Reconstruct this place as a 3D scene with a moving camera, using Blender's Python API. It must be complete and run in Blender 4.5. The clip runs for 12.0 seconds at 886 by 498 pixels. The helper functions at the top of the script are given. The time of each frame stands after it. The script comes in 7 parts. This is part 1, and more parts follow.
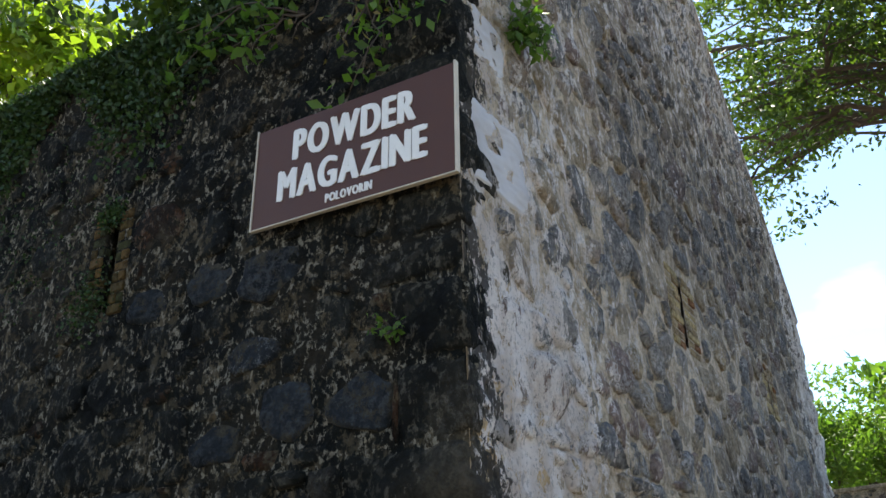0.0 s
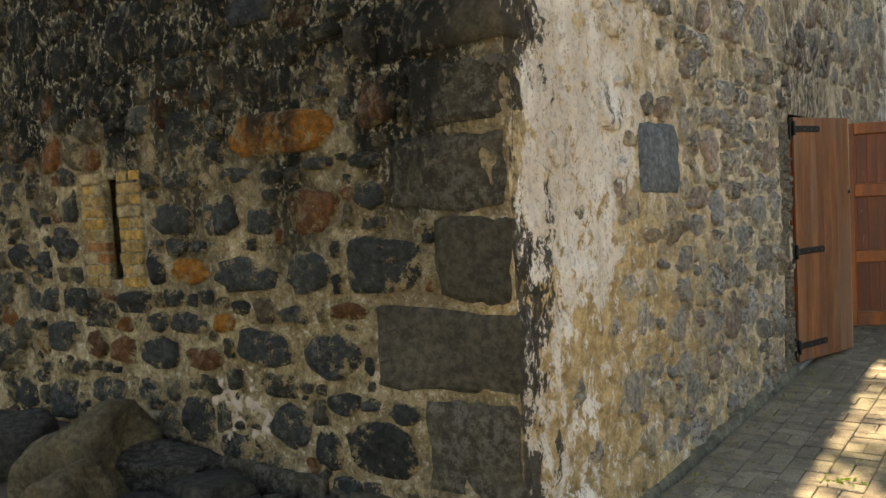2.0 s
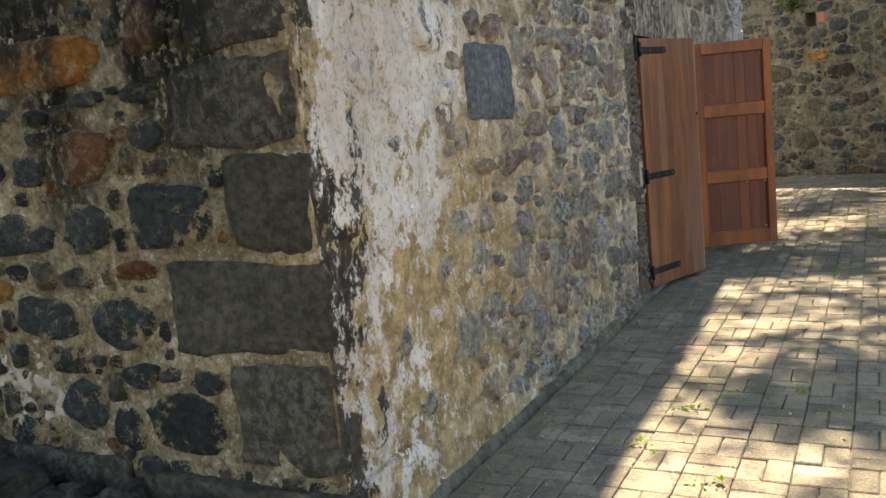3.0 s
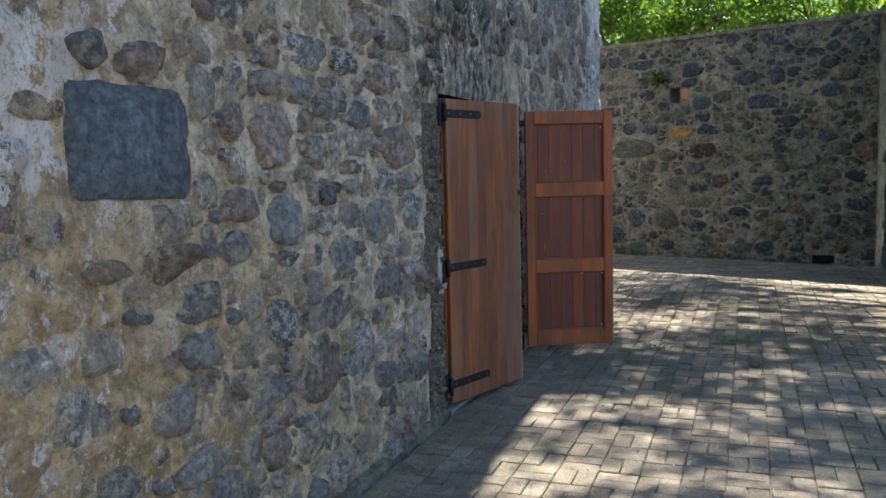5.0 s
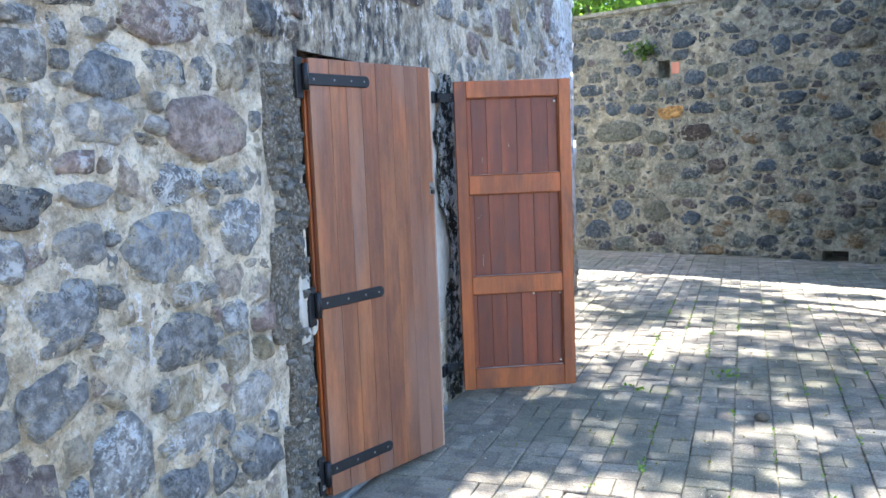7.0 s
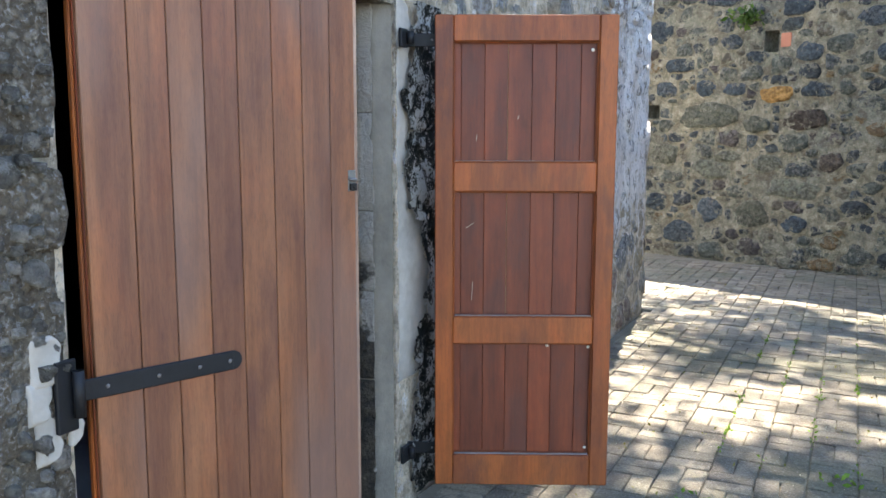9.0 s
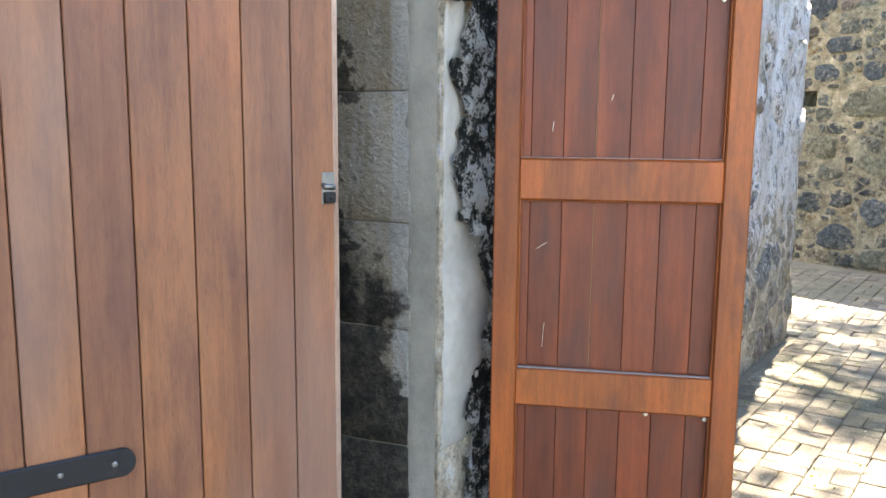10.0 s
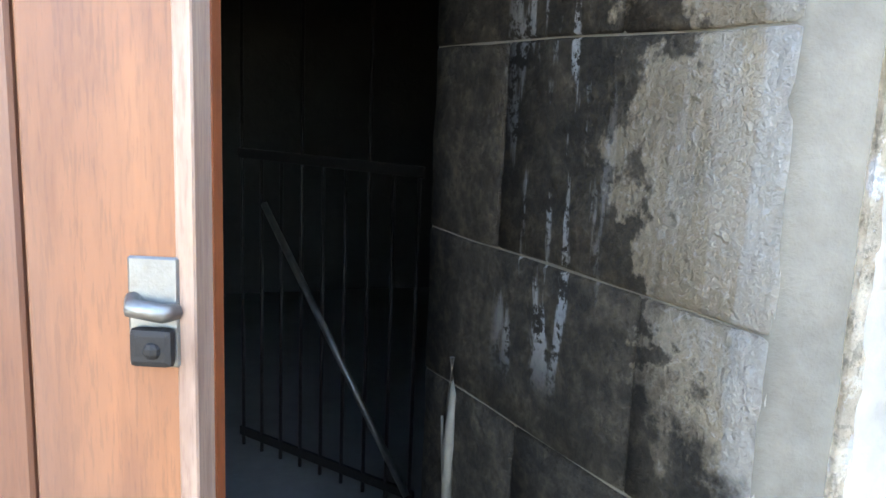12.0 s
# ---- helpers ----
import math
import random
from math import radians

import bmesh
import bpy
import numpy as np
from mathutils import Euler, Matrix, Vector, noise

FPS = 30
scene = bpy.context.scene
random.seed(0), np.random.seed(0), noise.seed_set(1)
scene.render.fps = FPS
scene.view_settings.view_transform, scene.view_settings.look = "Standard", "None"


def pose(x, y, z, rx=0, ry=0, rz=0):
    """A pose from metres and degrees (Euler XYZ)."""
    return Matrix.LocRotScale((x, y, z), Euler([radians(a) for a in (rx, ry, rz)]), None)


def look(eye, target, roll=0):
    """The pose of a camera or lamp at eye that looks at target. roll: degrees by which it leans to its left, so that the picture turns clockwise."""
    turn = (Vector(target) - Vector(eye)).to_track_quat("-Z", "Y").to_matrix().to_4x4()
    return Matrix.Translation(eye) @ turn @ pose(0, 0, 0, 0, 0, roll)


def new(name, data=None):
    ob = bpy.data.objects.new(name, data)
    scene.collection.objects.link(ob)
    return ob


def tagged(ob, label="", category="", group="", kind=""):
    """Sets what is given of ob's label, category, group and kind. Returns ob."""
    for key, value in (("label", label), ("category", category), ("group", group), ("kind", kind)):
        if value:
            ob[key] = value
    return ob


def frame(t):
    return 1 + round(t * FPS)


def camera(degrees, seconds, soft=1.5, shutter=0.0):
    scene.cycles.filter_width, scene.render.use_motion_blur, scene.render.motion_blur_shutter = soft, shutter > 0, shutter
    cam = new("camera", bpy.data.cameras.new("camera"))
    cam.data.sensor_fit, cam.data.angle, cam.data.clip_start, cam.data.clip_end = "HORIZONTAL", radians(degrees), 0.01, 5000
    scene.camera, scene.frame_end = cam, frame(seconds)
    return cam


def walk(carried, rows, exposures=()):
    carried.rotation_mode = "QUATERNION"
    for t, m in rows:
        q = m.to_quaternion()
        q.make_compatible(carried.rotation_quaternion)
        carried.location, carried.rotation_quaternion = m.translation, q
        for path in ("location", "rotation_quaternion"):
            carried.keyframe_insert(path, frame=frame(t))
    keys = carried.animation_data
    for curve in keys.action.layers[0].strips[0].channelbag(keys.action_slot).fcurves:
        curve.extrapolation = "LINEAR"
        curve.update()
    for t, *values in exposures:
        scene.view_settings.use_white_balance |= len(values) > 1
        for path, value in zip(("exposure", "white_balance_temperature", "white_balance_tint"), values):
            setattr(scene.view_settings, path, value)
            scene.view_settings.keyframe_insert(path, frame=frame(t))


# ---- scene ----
cam = camera(56.4, 12.0)
PATH = [
    (0, (-0.108, 0.069, 1.731), (-1.041, 1.644, 2.537), -1.5),
    (0.5, (-0.094, 0.058, 1.744), (-1.088, 1.527, 2.668), -1.7),
    (1, (-0.059, 0.055, 1.683), (-1.127, 1.615, 2.335), -2.2),
    (1.1, (-0.05, 0.059, 1.667), (-1.138, 1.643, 2.22), -2.4),
    (1.2, (-0.04, 0.064, 1.653), (-1.147, 1.662, 2.123), -2.2),
    (1.3, (-0.029, 0.068, 1.637), (-1.15, 1.679, 2.023), -2.3),
    (1.5, (-0.005, 0.076, 1.589), (-1.153, 1.702, 1.788), -2.5),
    (1.6, (-0.009, 0.083, 1.58), (-1.163, 1.713, 1.687), -2.1),
    (1.7, (-0.016, 0.098, 1.573), (-1.173, 1.729, 1.609), -2.4),
    (2, (-0.044, 0.159, 1.54), (-1.212, 1.777, 1.41), -3.2),
    (2.5, (-0.098, 0.318, 1.507), (-1.227, 1.949, 1.253), -6.0),
    (2.7, (-0.07, 0.424, 1.498), (-1.137, 2.096, 1.243), -5.1),
    (3, (0.003, 0.626, 1.485), (-0.931, 2.369, 1.191), -5.7),
    (3.5, (0.102, 0.971, 1.495), (-0.736, 2.763, 1.197), -4.3),
    (3.7, (0.071, 1.116, 1.492), (-0.651, 2.957, 1.19), -2.9),
    (5.3, (0.196, 2.458, 1.58), (-0.493, 4.327, 1.394), -1.4),
    (5.5, (0.199, 2.628, 1.584), (-0.476, 4.502, 1.4), -1.7),
    (6, (0.241, 3.084, 1.568), (-0.453, 4.95, 1.375), -2.0),
    (6.5, (0.203, 3.485, 1.539), (-0.516, 5.34, 1.331), -1.9),
    (7, (0.158, 3.931, 1.562), (-0.532, 5.794, 1.335), -2.3),
    (7.2, (0.159, 4.121, 1.552), (-0.545, 5.979, 1.32), -2.1),
    (8.8, (0.026, 5.606, 1.518), (-0.841, 7.391, 1.274), -0.9),
    (9, (-0.014, 5.768, 1.521), (-0.892, 7.545, 1.254), 0.1),
    (9.5, (-0.153, 6.242, 1.533), (-1.07, 7.997, 1.25), 0.1),
    (9.8, (-0.211, 6.474, 1.52), (-1.219, 8.176, 1.22), 0.8),
    (10, (-0.217, 6.661, 1.516), (-1.37, 8.269, 1.222), 0.5),
    (10.5, (-0.374, 7.028, 1.484), (-1.659, 8.526, 1.163), 1.3),
    (11, (-0.548, 7.376, 1.506), (-1.96, 8.748, 1.153), 1.4),
    (11.5, (-0.681, 7.675, 1.524), (-2.409, 8.616, 1.166), 1.9),
    (12, (-0.873, 7.852, 1.519), (-2.744, 8.455, 1.148), 2.3),
]
EXPOSURES = [(0.0, 1.92, 6800, 10), (1.0, 2.02, 7700, 10), (1.5, 2.26, 9700, 10), (2.0, 2.55, 11300, 10), (2.5, 2.68, 10100, 10), (3.0, 2.66, 8700, 10), (3.5, 2.60, 8150, 10), (5.5, 2.22, 6150, 10), (6.0, 2.86, 6000, 10), (6.5, 3.55, 5950, 10), (7.0, 3.90, 5850, 10), (9.0, 3.64, 6600, 10), (10.5, 4.6, 7300, 10), (12.0, 5.35, 7100, 10)]
walk(cam, [(t, look(eye, target, roll)) for t, eye, target, roll in PATH], EXPOSURES)

# ---- light ----
SUN_WAY = Vector((-0.073, 0.60, 1.0)).normalized()      # towards the sun
sun = new("sun", bpy.data.lights.new("sun", "SUN"))
sun.data.energy, sun.data.angle, sun.data.color = 4.6, radians(0.55), (1.0, 0.95, 0.87)
sun.matrix_world = SUN_WAY.to_track_quat("Z", "Y").to_matrix().to_4x4()

world = bpy.data.worlds.new("sky")
scene.world = world
world.use_nodes = True
wt = world.node_tree
wt.nodes.clear()
w_out, w_bg, w_sky = wt.nodes.new("ShaderNodeOutputWorld"), wt.nodes.new("ShaderNodeBackground"), wt.nodes.new("ShaderNodeTexSky")
w_sky.sky_type, w_sky.sun_disc = "NISHITA", False
w_sky.sun_elevation, w_sky.sun_rotation = math.asin(SUN_WAY.z), math.atan2(SUN_WAY.x, SUN_WAY.y)
w_sky.air_density, w_sky.dust_density, w_sky.ozone_density = 0.9, 0.1, 2.0
w_bg.inputs["Strength"].default_value = 0.095
# fair-weather clouds, spread evenly over the whole sky
w_geo, w_map, w_noise, w_ramp, w_mix = (wt.nodes.new(k) for k in ("ShaderNodeTexCoord", "ShaderNodeMapping", "ShaderNodeTexNoise", "ShaderNodeValToRGB", "ShaderNodeMix"))
w_map.inputs["Scale"].default_value = (1.0, 1.0, 2.2)
w_noise.inputs["Scale"].default_value, w_noise.inputs["Detail"].default_value = 2.6, 9.0
w_ramp.color_ramp.elements[0].position, w_ramp.color_ramp.elements[1].position = 0.58, 0.74
w_mix.data_type = "RGBA"
w_mix.inputs["B"].default_value = (4.6, 4.8, 5.7, 1)
wt.links.new(w_geo.outputs["Generated"], w_map.inputs["Vector"])
wt.links.new(w_map.outputs["Vector"], w_noise.inputs["Vector"])
wt.links.new(w_noise.outputs["Fac"], w_ramp.inputs["Fac"])
wt.links.new(w_ramp.outputs["Color"], w_mix.inputs["Factor"])
wt.links.new(w_sky.outputs["Color"], w_mix.inputs["A"])
wt.links.new(w_mix.outputs["Result"], w_bg.inputs["Color"])
wt.links.new(w_bg.outputs["Background"], w_out.inputs["Surface"])


# ---- materials ----
class Nodes:
    """Short spelling for node trees."""

    def __init__(self, name):
        self.m = bpy.data.materials.new(name)
        self.m.use_nodes = True
        self.t = self.m.node_tree
        self.p = self.t.nodes["Principled BSDF"]
        self.pos = self.add("ShaderNodeNewGeometry").outputs["Position"]

    def add(self, kind, **values):
        n = self.t.nodes.new(kind)
        for k, v in values.items():
            self.put(n.inputs[k.replace("_", " ")], v)
        return n

    def put(self, socket, v):
        if isinstance(v, bpy.types.NodeSocket):
            self.t.links.new(v, socket)
        elif isinstance(v, tuple) and len(v) == 3 and socket.type == "RGBA":
            socket.default_value = (*v, 1)
        else:
            socket.default_value = v

    def math(self, op, a, b=0.0, clamp=False):
        n = self.t.nodes.new("ShaderNodeMath")
        n.operation, n.use_clamp = op, clamp
        self.put(n.inputs[0], a)
        self.put(n.inputs[1], b)
        return n.outputs[0]

    def axis(self, k):
        return self.add("ShaderNodeSeparateXYZ", Vector=self.pos).outputs[k]

    def noise(self, scale, detail=4.0, stretch=(1, 1, 1), rough=0.55, vector=None):
        m = self.add("ShaderNodeMapping", Vector=vector or self.pos, Scale=stretch)
        return self.add("ShaderNodeTexNoise", Vector=m.outputs[0], Scale=scale, Detail=detail, Roughness=rough).outputs["Fac"]

    def step(self, v, lo, hi):
        """0 below lo, 1 above hi (or the other way round)."""
        n = self.add("ShaderNodeMapRange")
        n.interpolation_type = "SMOOTHSTEP" if lo < hi else "LINEAR"
        self.put(n.inputs["Value"], v)
        n.inputs["From Min"].default_value, n.inputs["From Max"].default_value = lo, hi
        return n.outputs["Result"]

    def mix(self, fac, a, b, blend="MIX"):
        n = self.t.nodes.new("ShaderNodeMix")
        n.data_type, n.blend_type = "RGBA", blend
        self.put(n.inputs["Factor"], fac)
        self.put(n.inputs["A"], a)
        self.put(n.inputs["B"], b)
        return n.outputs["Result"]

    def ramp(self, fac, stops, hard=False):
        n = self.add("ShaderNodeValToRGB", Fac=fac)
        r = n.color_ramp
        r.interpolation = "CONSTANT" if hard else "LINEAR"
        while len(r.elements) < len(stops):
            r.elements.new(0.5)
        for e, (p, c) in zip(r.elements, stops):
            e.position, e.color = p, (*c, 1)
        return n.outputs["Color"]

    def rand(self):
        a = self.add("ShaderNodeObjectInfo").outputs["Random"]
        b = self.t.nodes["Geometry"].outputs["Random Per Island"]
        return self.math("FRACT", self.math("ADD", a, b))

    def bump(self, height, strength=0.5, distance=0.01, under=None):
        n = self.add("ShaderNodeBump", Strength=strength, Distance=distance, Height=height)
        if under is not None:
            self.put(n.inputs["Normal"], under)
        self.put(self.p.inputs["Normal"], n.outputs[0])
        return n.outputs[0]

    def done(self, color, rough=0.9, metal=0.0, spec=0.3):
        self.put(self.p.inputs["Base Color"], color)
        self.put(self.p.inputs["Roughness"], rough)
        self.put(self.p.inputs["Metallic"], metal)
        self.put(self.p.inputs["Specular IOR Level"], spec)
        return self.m


def lime_wash(n, color, less=0.0):
    """Flaking white limewash of the long wall: a broad band beside the corner, patches further on."""
    y, z = n.axis(1), n.axis(2)
    wob = n.step(n.noise(1.2, 6.0, (1, 1, 0.7)), 0.36, 0.64)
    isle = n.step(n.noise(4.5, 6.0, (1, 1, 0.8), 0.62), 0.36, 0.64)
    fine = n.step(n.noise(13.0, 8.0, (1, 1, 0.6), 0.68), 0.36, 0.64)
    speck = n.step(n.noise(48.0, 5.0, (1, 1, 0.7), 0.65), 0.38, 0.62)
    yy = n.math("ADD", y, n.math("ADD", n.math("MULTIPLY", n.math("SUBTRACT", wob, 0.5), 0.35), n.math("MULTIPLY", n.math("SUBTRACT", isle, 0.5), 0.45)))
    zz = n.math("ADD", z, n.math("ADD", n.math("MULTIPLY", n.math("SUBTRACT", wob, 0.5), 0.3), n.math("MULTIPLY", n.math("SUBTRACT", isle, 0.5), 0.3)))
    band = n.math("MULTIPLY", n.step(yy, 2.5, 2.75), n.step(yy, 4.22, 3.90))
    low = n.math("SUBTRACT", zz, n.math("MULTIPLY", n.math("MAXIMUM", n.math("SUBTRACT", y, 3.2), 0.0), 0.42))
    band = n.math("MULTIPLY", n.math("MULTIPLY", band, n.step(low, 0.95, 1.15)), n.step(zz, 3.75, 3.15))
    end = n.math("MULTIPLY", n.step(n.math("ADD", y, wob), 11.6, 13.0), n.step(z, 0.3, 1.2))
    high = n.math("MULTIPLY", n.step(z, 4.6, 8.0), 0.62)
    some = n.math("ADD", n.math("ADD", 0.03, n.math("MULTIPLY", n.step(yy, 5.2, 4.2), 0.13)), n.math("MULTIPLY", n.step(z, 1.6, 2.8), n.math("ADD", 0.12, n.math("MULTIPLY", n.step(yy, 4.8, 3.8), 0.22))))
    foot = n.math("MULTIPLY", n.math("MULTIPLY", n.step(yy, 3.45, 3.2), n.step(zz, 1.0, 0.85)), 0.62)
    amount = n.math("MAXIMUM", n.math("MAXIMUM", band, end), n.math("MAXIMUM", n.math("MAXIMUM", high, foot), some))
    mask = n.math("ADD", n.math("MULTIPLY", amount, 0.46), n.math("ADD", n.math("MULTIPLY", fine, 0.46), n.math("MULTIPLY", speck, 0.22)))
    keep = n.math("MULTIPLY", n.step(n.math("SUBTRACT", mask, less), 0.52, 0.67), n.step(y, 2.815, 2.84))
    tone = n.mix(n.step(n.noise(4.0, 6.0, (1, 1, 0.4)), 0.36, 0.64), (0.72, 0.63, 0.55), (0.95, 0.88, 0.82))
    tone = n.mix(n.math("MULTIPLY", n.step(speck, 0.80, 0.97), 0.5), tone, (0.30, 0.27, 0.25))
    return n.mix(keep, color, tone), keep


def weeping(n, color):
    """Dark weeping stains over the doorway and high on the gable."""
    y, z = n.axis(1), n.axis(2)
    fine = n.step(n.noise(18.0, 7.0, (1, 1, 0.5), 0.68), 0.36, 0.64)
    wob = n.math("MULTIPLY", n.math("SUBTRACT", n.noise(2.6, 5.0), 0.5), 2.2)
    door = n.math("MULTIPLY", n.step(n.math("ADD", y, wob), 6.5, 6.95), n.step(n.math("ADD", y, wob), 9.0, 8.3))
    door = n.math("MULTIPLY", n.math("MULTIPLY", door, n.step(z, 1.75, 2.05)), n.step(n.math("ADD", z, wob), 3.4, 2.5))
    high = n.math("MULTIPLY", n.math("MULTIPLY", n.step(n.math("ADD", z, wob), 3.3, 4.9), n.step(n.math("ADD", z, wob), 7.9, 6.2)), 0.72)
    high = n.math("MULTIPLY", high, n.step(n.math("ADD", y, wob), 4.1, 5.6))
    a = n.math("MULTIPLY", n.math("MAXIMUM", door, high), n.math("SUBTRACT", 0.95, n.math("MULTIPLY", fine, 0.75)))
    return n.mix(a, color, (0.035, 0.037, 0.042))


def corner_stain(n, color):
    """Black lichen that creeps round the corner over the limewash."""
    y = n.axis(1)
    fine = n.step(n.noise(15.0, 8.0, (1, 1, 0.6), 0.70), 0.36, 0.64)
    wob = n.step(n.noise(2.2, 6.0), 0.36, 0.64)
    far = n.math("ADD", y, n.math("MULTIPLY", n.math("SUBTRACT", wob, 0.5), -0.30))
    speck = n.step(n.noise(44.0, 6.0, (1, 1, 0.55), 0.7), 0.36, 0.64)
    near = n.math("ADD", n.math("MULTIPLY", n.step(far, 3.20, 2.86), 0.62), n.math("ADD", n.math("MULTIPLY", fine, 0.30), n.math("MULTIPLY", speck, 0.26)))
    a = n.math("MULTIPLY", n.math("MULTIPLY", n.step(near, 0.74, 0.84), n.step(y, 3.5, 3.2)), n.step(y, 2.795, 2.825))
    return n.mix(n.math("MULTIPLY", a, 0.92), color, (0.045, 0.042, 0.037))


def grime_and_shade(n, color, lo=1.45, hi=2.15, most=1.0, tone=(0.006, 0.0066, 0.006), film=0.60, broke=0.66, pale=0.85):
    """Black lichen that has run down from the top of the eaves wall, scabbed and broken, deepened to paint in the
    trees' shade.
    """
    y, z = n.axis(1), n.axis(2)
    run = n.step(n.noise(1.0, 6.0, (1.5, 1.5, 0.5)), 0.36, 0.64)
    mid = n.step(n.noise(6.5, 7.0, (1, 1, 0.75), 0.66), 0.36, 0.64)
    fine = n.step(n.noise(30.0, 7.0, (1, 1, 0.7), 0.70), 0.36, 0.64)
    zz = n.math("ADD", z, n.math("MULTIPLY", n.math("SUBTRACT", run, 0.5), 1.0))
    a = n.math("MULTIPLY", n.step(zz, lo, hi), most)
    a = n.math("ADD", a, n.math("MULTIPLY", n.math("SUBTRACT", mid, 0.62), 0.22))
    broken = n.math("ADD", n.math("MULTIPLY", mid, 0.55), n.math("MULTIPLY", fine, 0.45))
    cover = n.math("SUBTRACT", a, n.math("MULTIPLY", n.step(broken, 0.50, 0.78), broke), True)
    drift = n.step(n.noise(1.7, 5.0, (1, 1, 0.6)), 0.40, 0.60)
    cover = n.math("ADD", cover, n.math("MULTIPLY", n.math("MULTIPLY", drift, n.step(zz, lo, hi)), 0.26), True)
    cover = n.math("MULTIPLY", cover, n.step(y, 3.25, 2.95))
    color = n.mix(n.math("MULTIPLY", n.math("MULTIPLY", n.step(zz, lo - 0.35, hi - 0.2), n.step(y, 3.1, 2.9)), film), color, (0.072, 0.062, 0.038))
    # black kept extra deep: the shade of the trees overhead is in it
    black = n.mix(mid, tone, (tone[0] * 3.2, tone[1] * 3.1, tone[2] * 2.7))
    color = n.mix(cover, color, black)
    # pale crusts left in thin broken lines
    line = n.math("ABSOLUTE", n.math("SUBTRACT", n.noise(7.5, 5.0, (1, 1, 0.8), 0.6), 0.5))
    crust = n.math("MULTIPLY", n.step(line, 0.042, 0.010), n.step(fine, 0.42, 0.80))
    crust = n.math("MULTIPLY", n.math("MULTIPLY", crust, n.step(zz, lo - 0.2, hi)), n.step(y, 3.1, 2.9))
    return n.mix(n.math("MULTIPLY", crust, pale), color, (0.36, 0.32, 0.24))


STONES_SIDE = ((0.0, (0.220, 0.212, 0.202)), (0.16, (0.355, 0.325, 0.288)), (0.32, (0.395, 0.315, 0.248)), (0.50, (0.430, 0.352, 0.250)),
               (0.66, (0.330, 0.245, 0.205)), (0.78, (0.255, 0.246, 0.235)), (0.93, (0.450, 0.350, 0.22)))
# eaves stones are set several times darker than the gable stones
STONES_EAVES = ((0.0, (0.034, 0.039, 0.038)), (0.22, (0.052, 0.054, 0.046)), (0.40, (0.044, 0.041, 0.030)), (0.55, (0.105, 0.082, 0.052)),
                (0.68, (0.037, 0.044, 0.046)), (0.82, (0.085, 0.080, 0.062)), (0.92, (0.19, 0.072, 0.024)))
STONES_FAR = ((0.0, (0.050, 0.060, 0.066)), (0.24, (0.095, 0.106, 0.090)), (0.50, (0.070, 0.084, 0.088)), (0.66, (0.12, 0.110, 0.082)),
              (0.80, (0.085, 0.075, 0.07)), (0.93, (0.17, 0.125, 0.07)))


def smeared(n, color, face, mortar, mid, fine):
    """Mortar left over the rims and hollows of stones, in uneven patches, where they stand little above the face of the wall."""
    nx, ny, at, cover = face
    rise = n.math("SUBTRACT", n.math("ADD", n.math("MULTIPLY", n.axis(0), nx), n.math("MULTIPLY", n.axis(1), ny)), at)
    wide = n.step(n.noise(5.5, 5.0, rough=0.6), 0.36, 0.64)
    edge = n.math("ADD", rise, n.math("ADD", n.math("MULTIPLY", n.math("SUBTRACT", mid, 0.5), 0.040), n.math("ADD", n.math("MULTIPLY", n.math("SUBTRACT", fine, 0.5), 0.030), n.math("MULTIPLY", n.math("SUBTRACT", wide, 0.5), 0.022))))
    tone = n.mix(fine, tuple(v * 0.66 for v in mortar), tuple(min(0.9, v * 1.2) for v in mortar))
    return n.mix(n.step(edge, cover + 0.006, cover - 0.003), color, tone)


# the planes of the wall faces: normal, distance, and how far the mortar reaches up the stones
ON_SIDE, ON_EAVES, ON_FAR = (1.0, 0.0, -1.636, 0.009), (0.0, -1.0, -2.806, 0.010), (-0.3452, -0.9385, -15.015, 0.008)


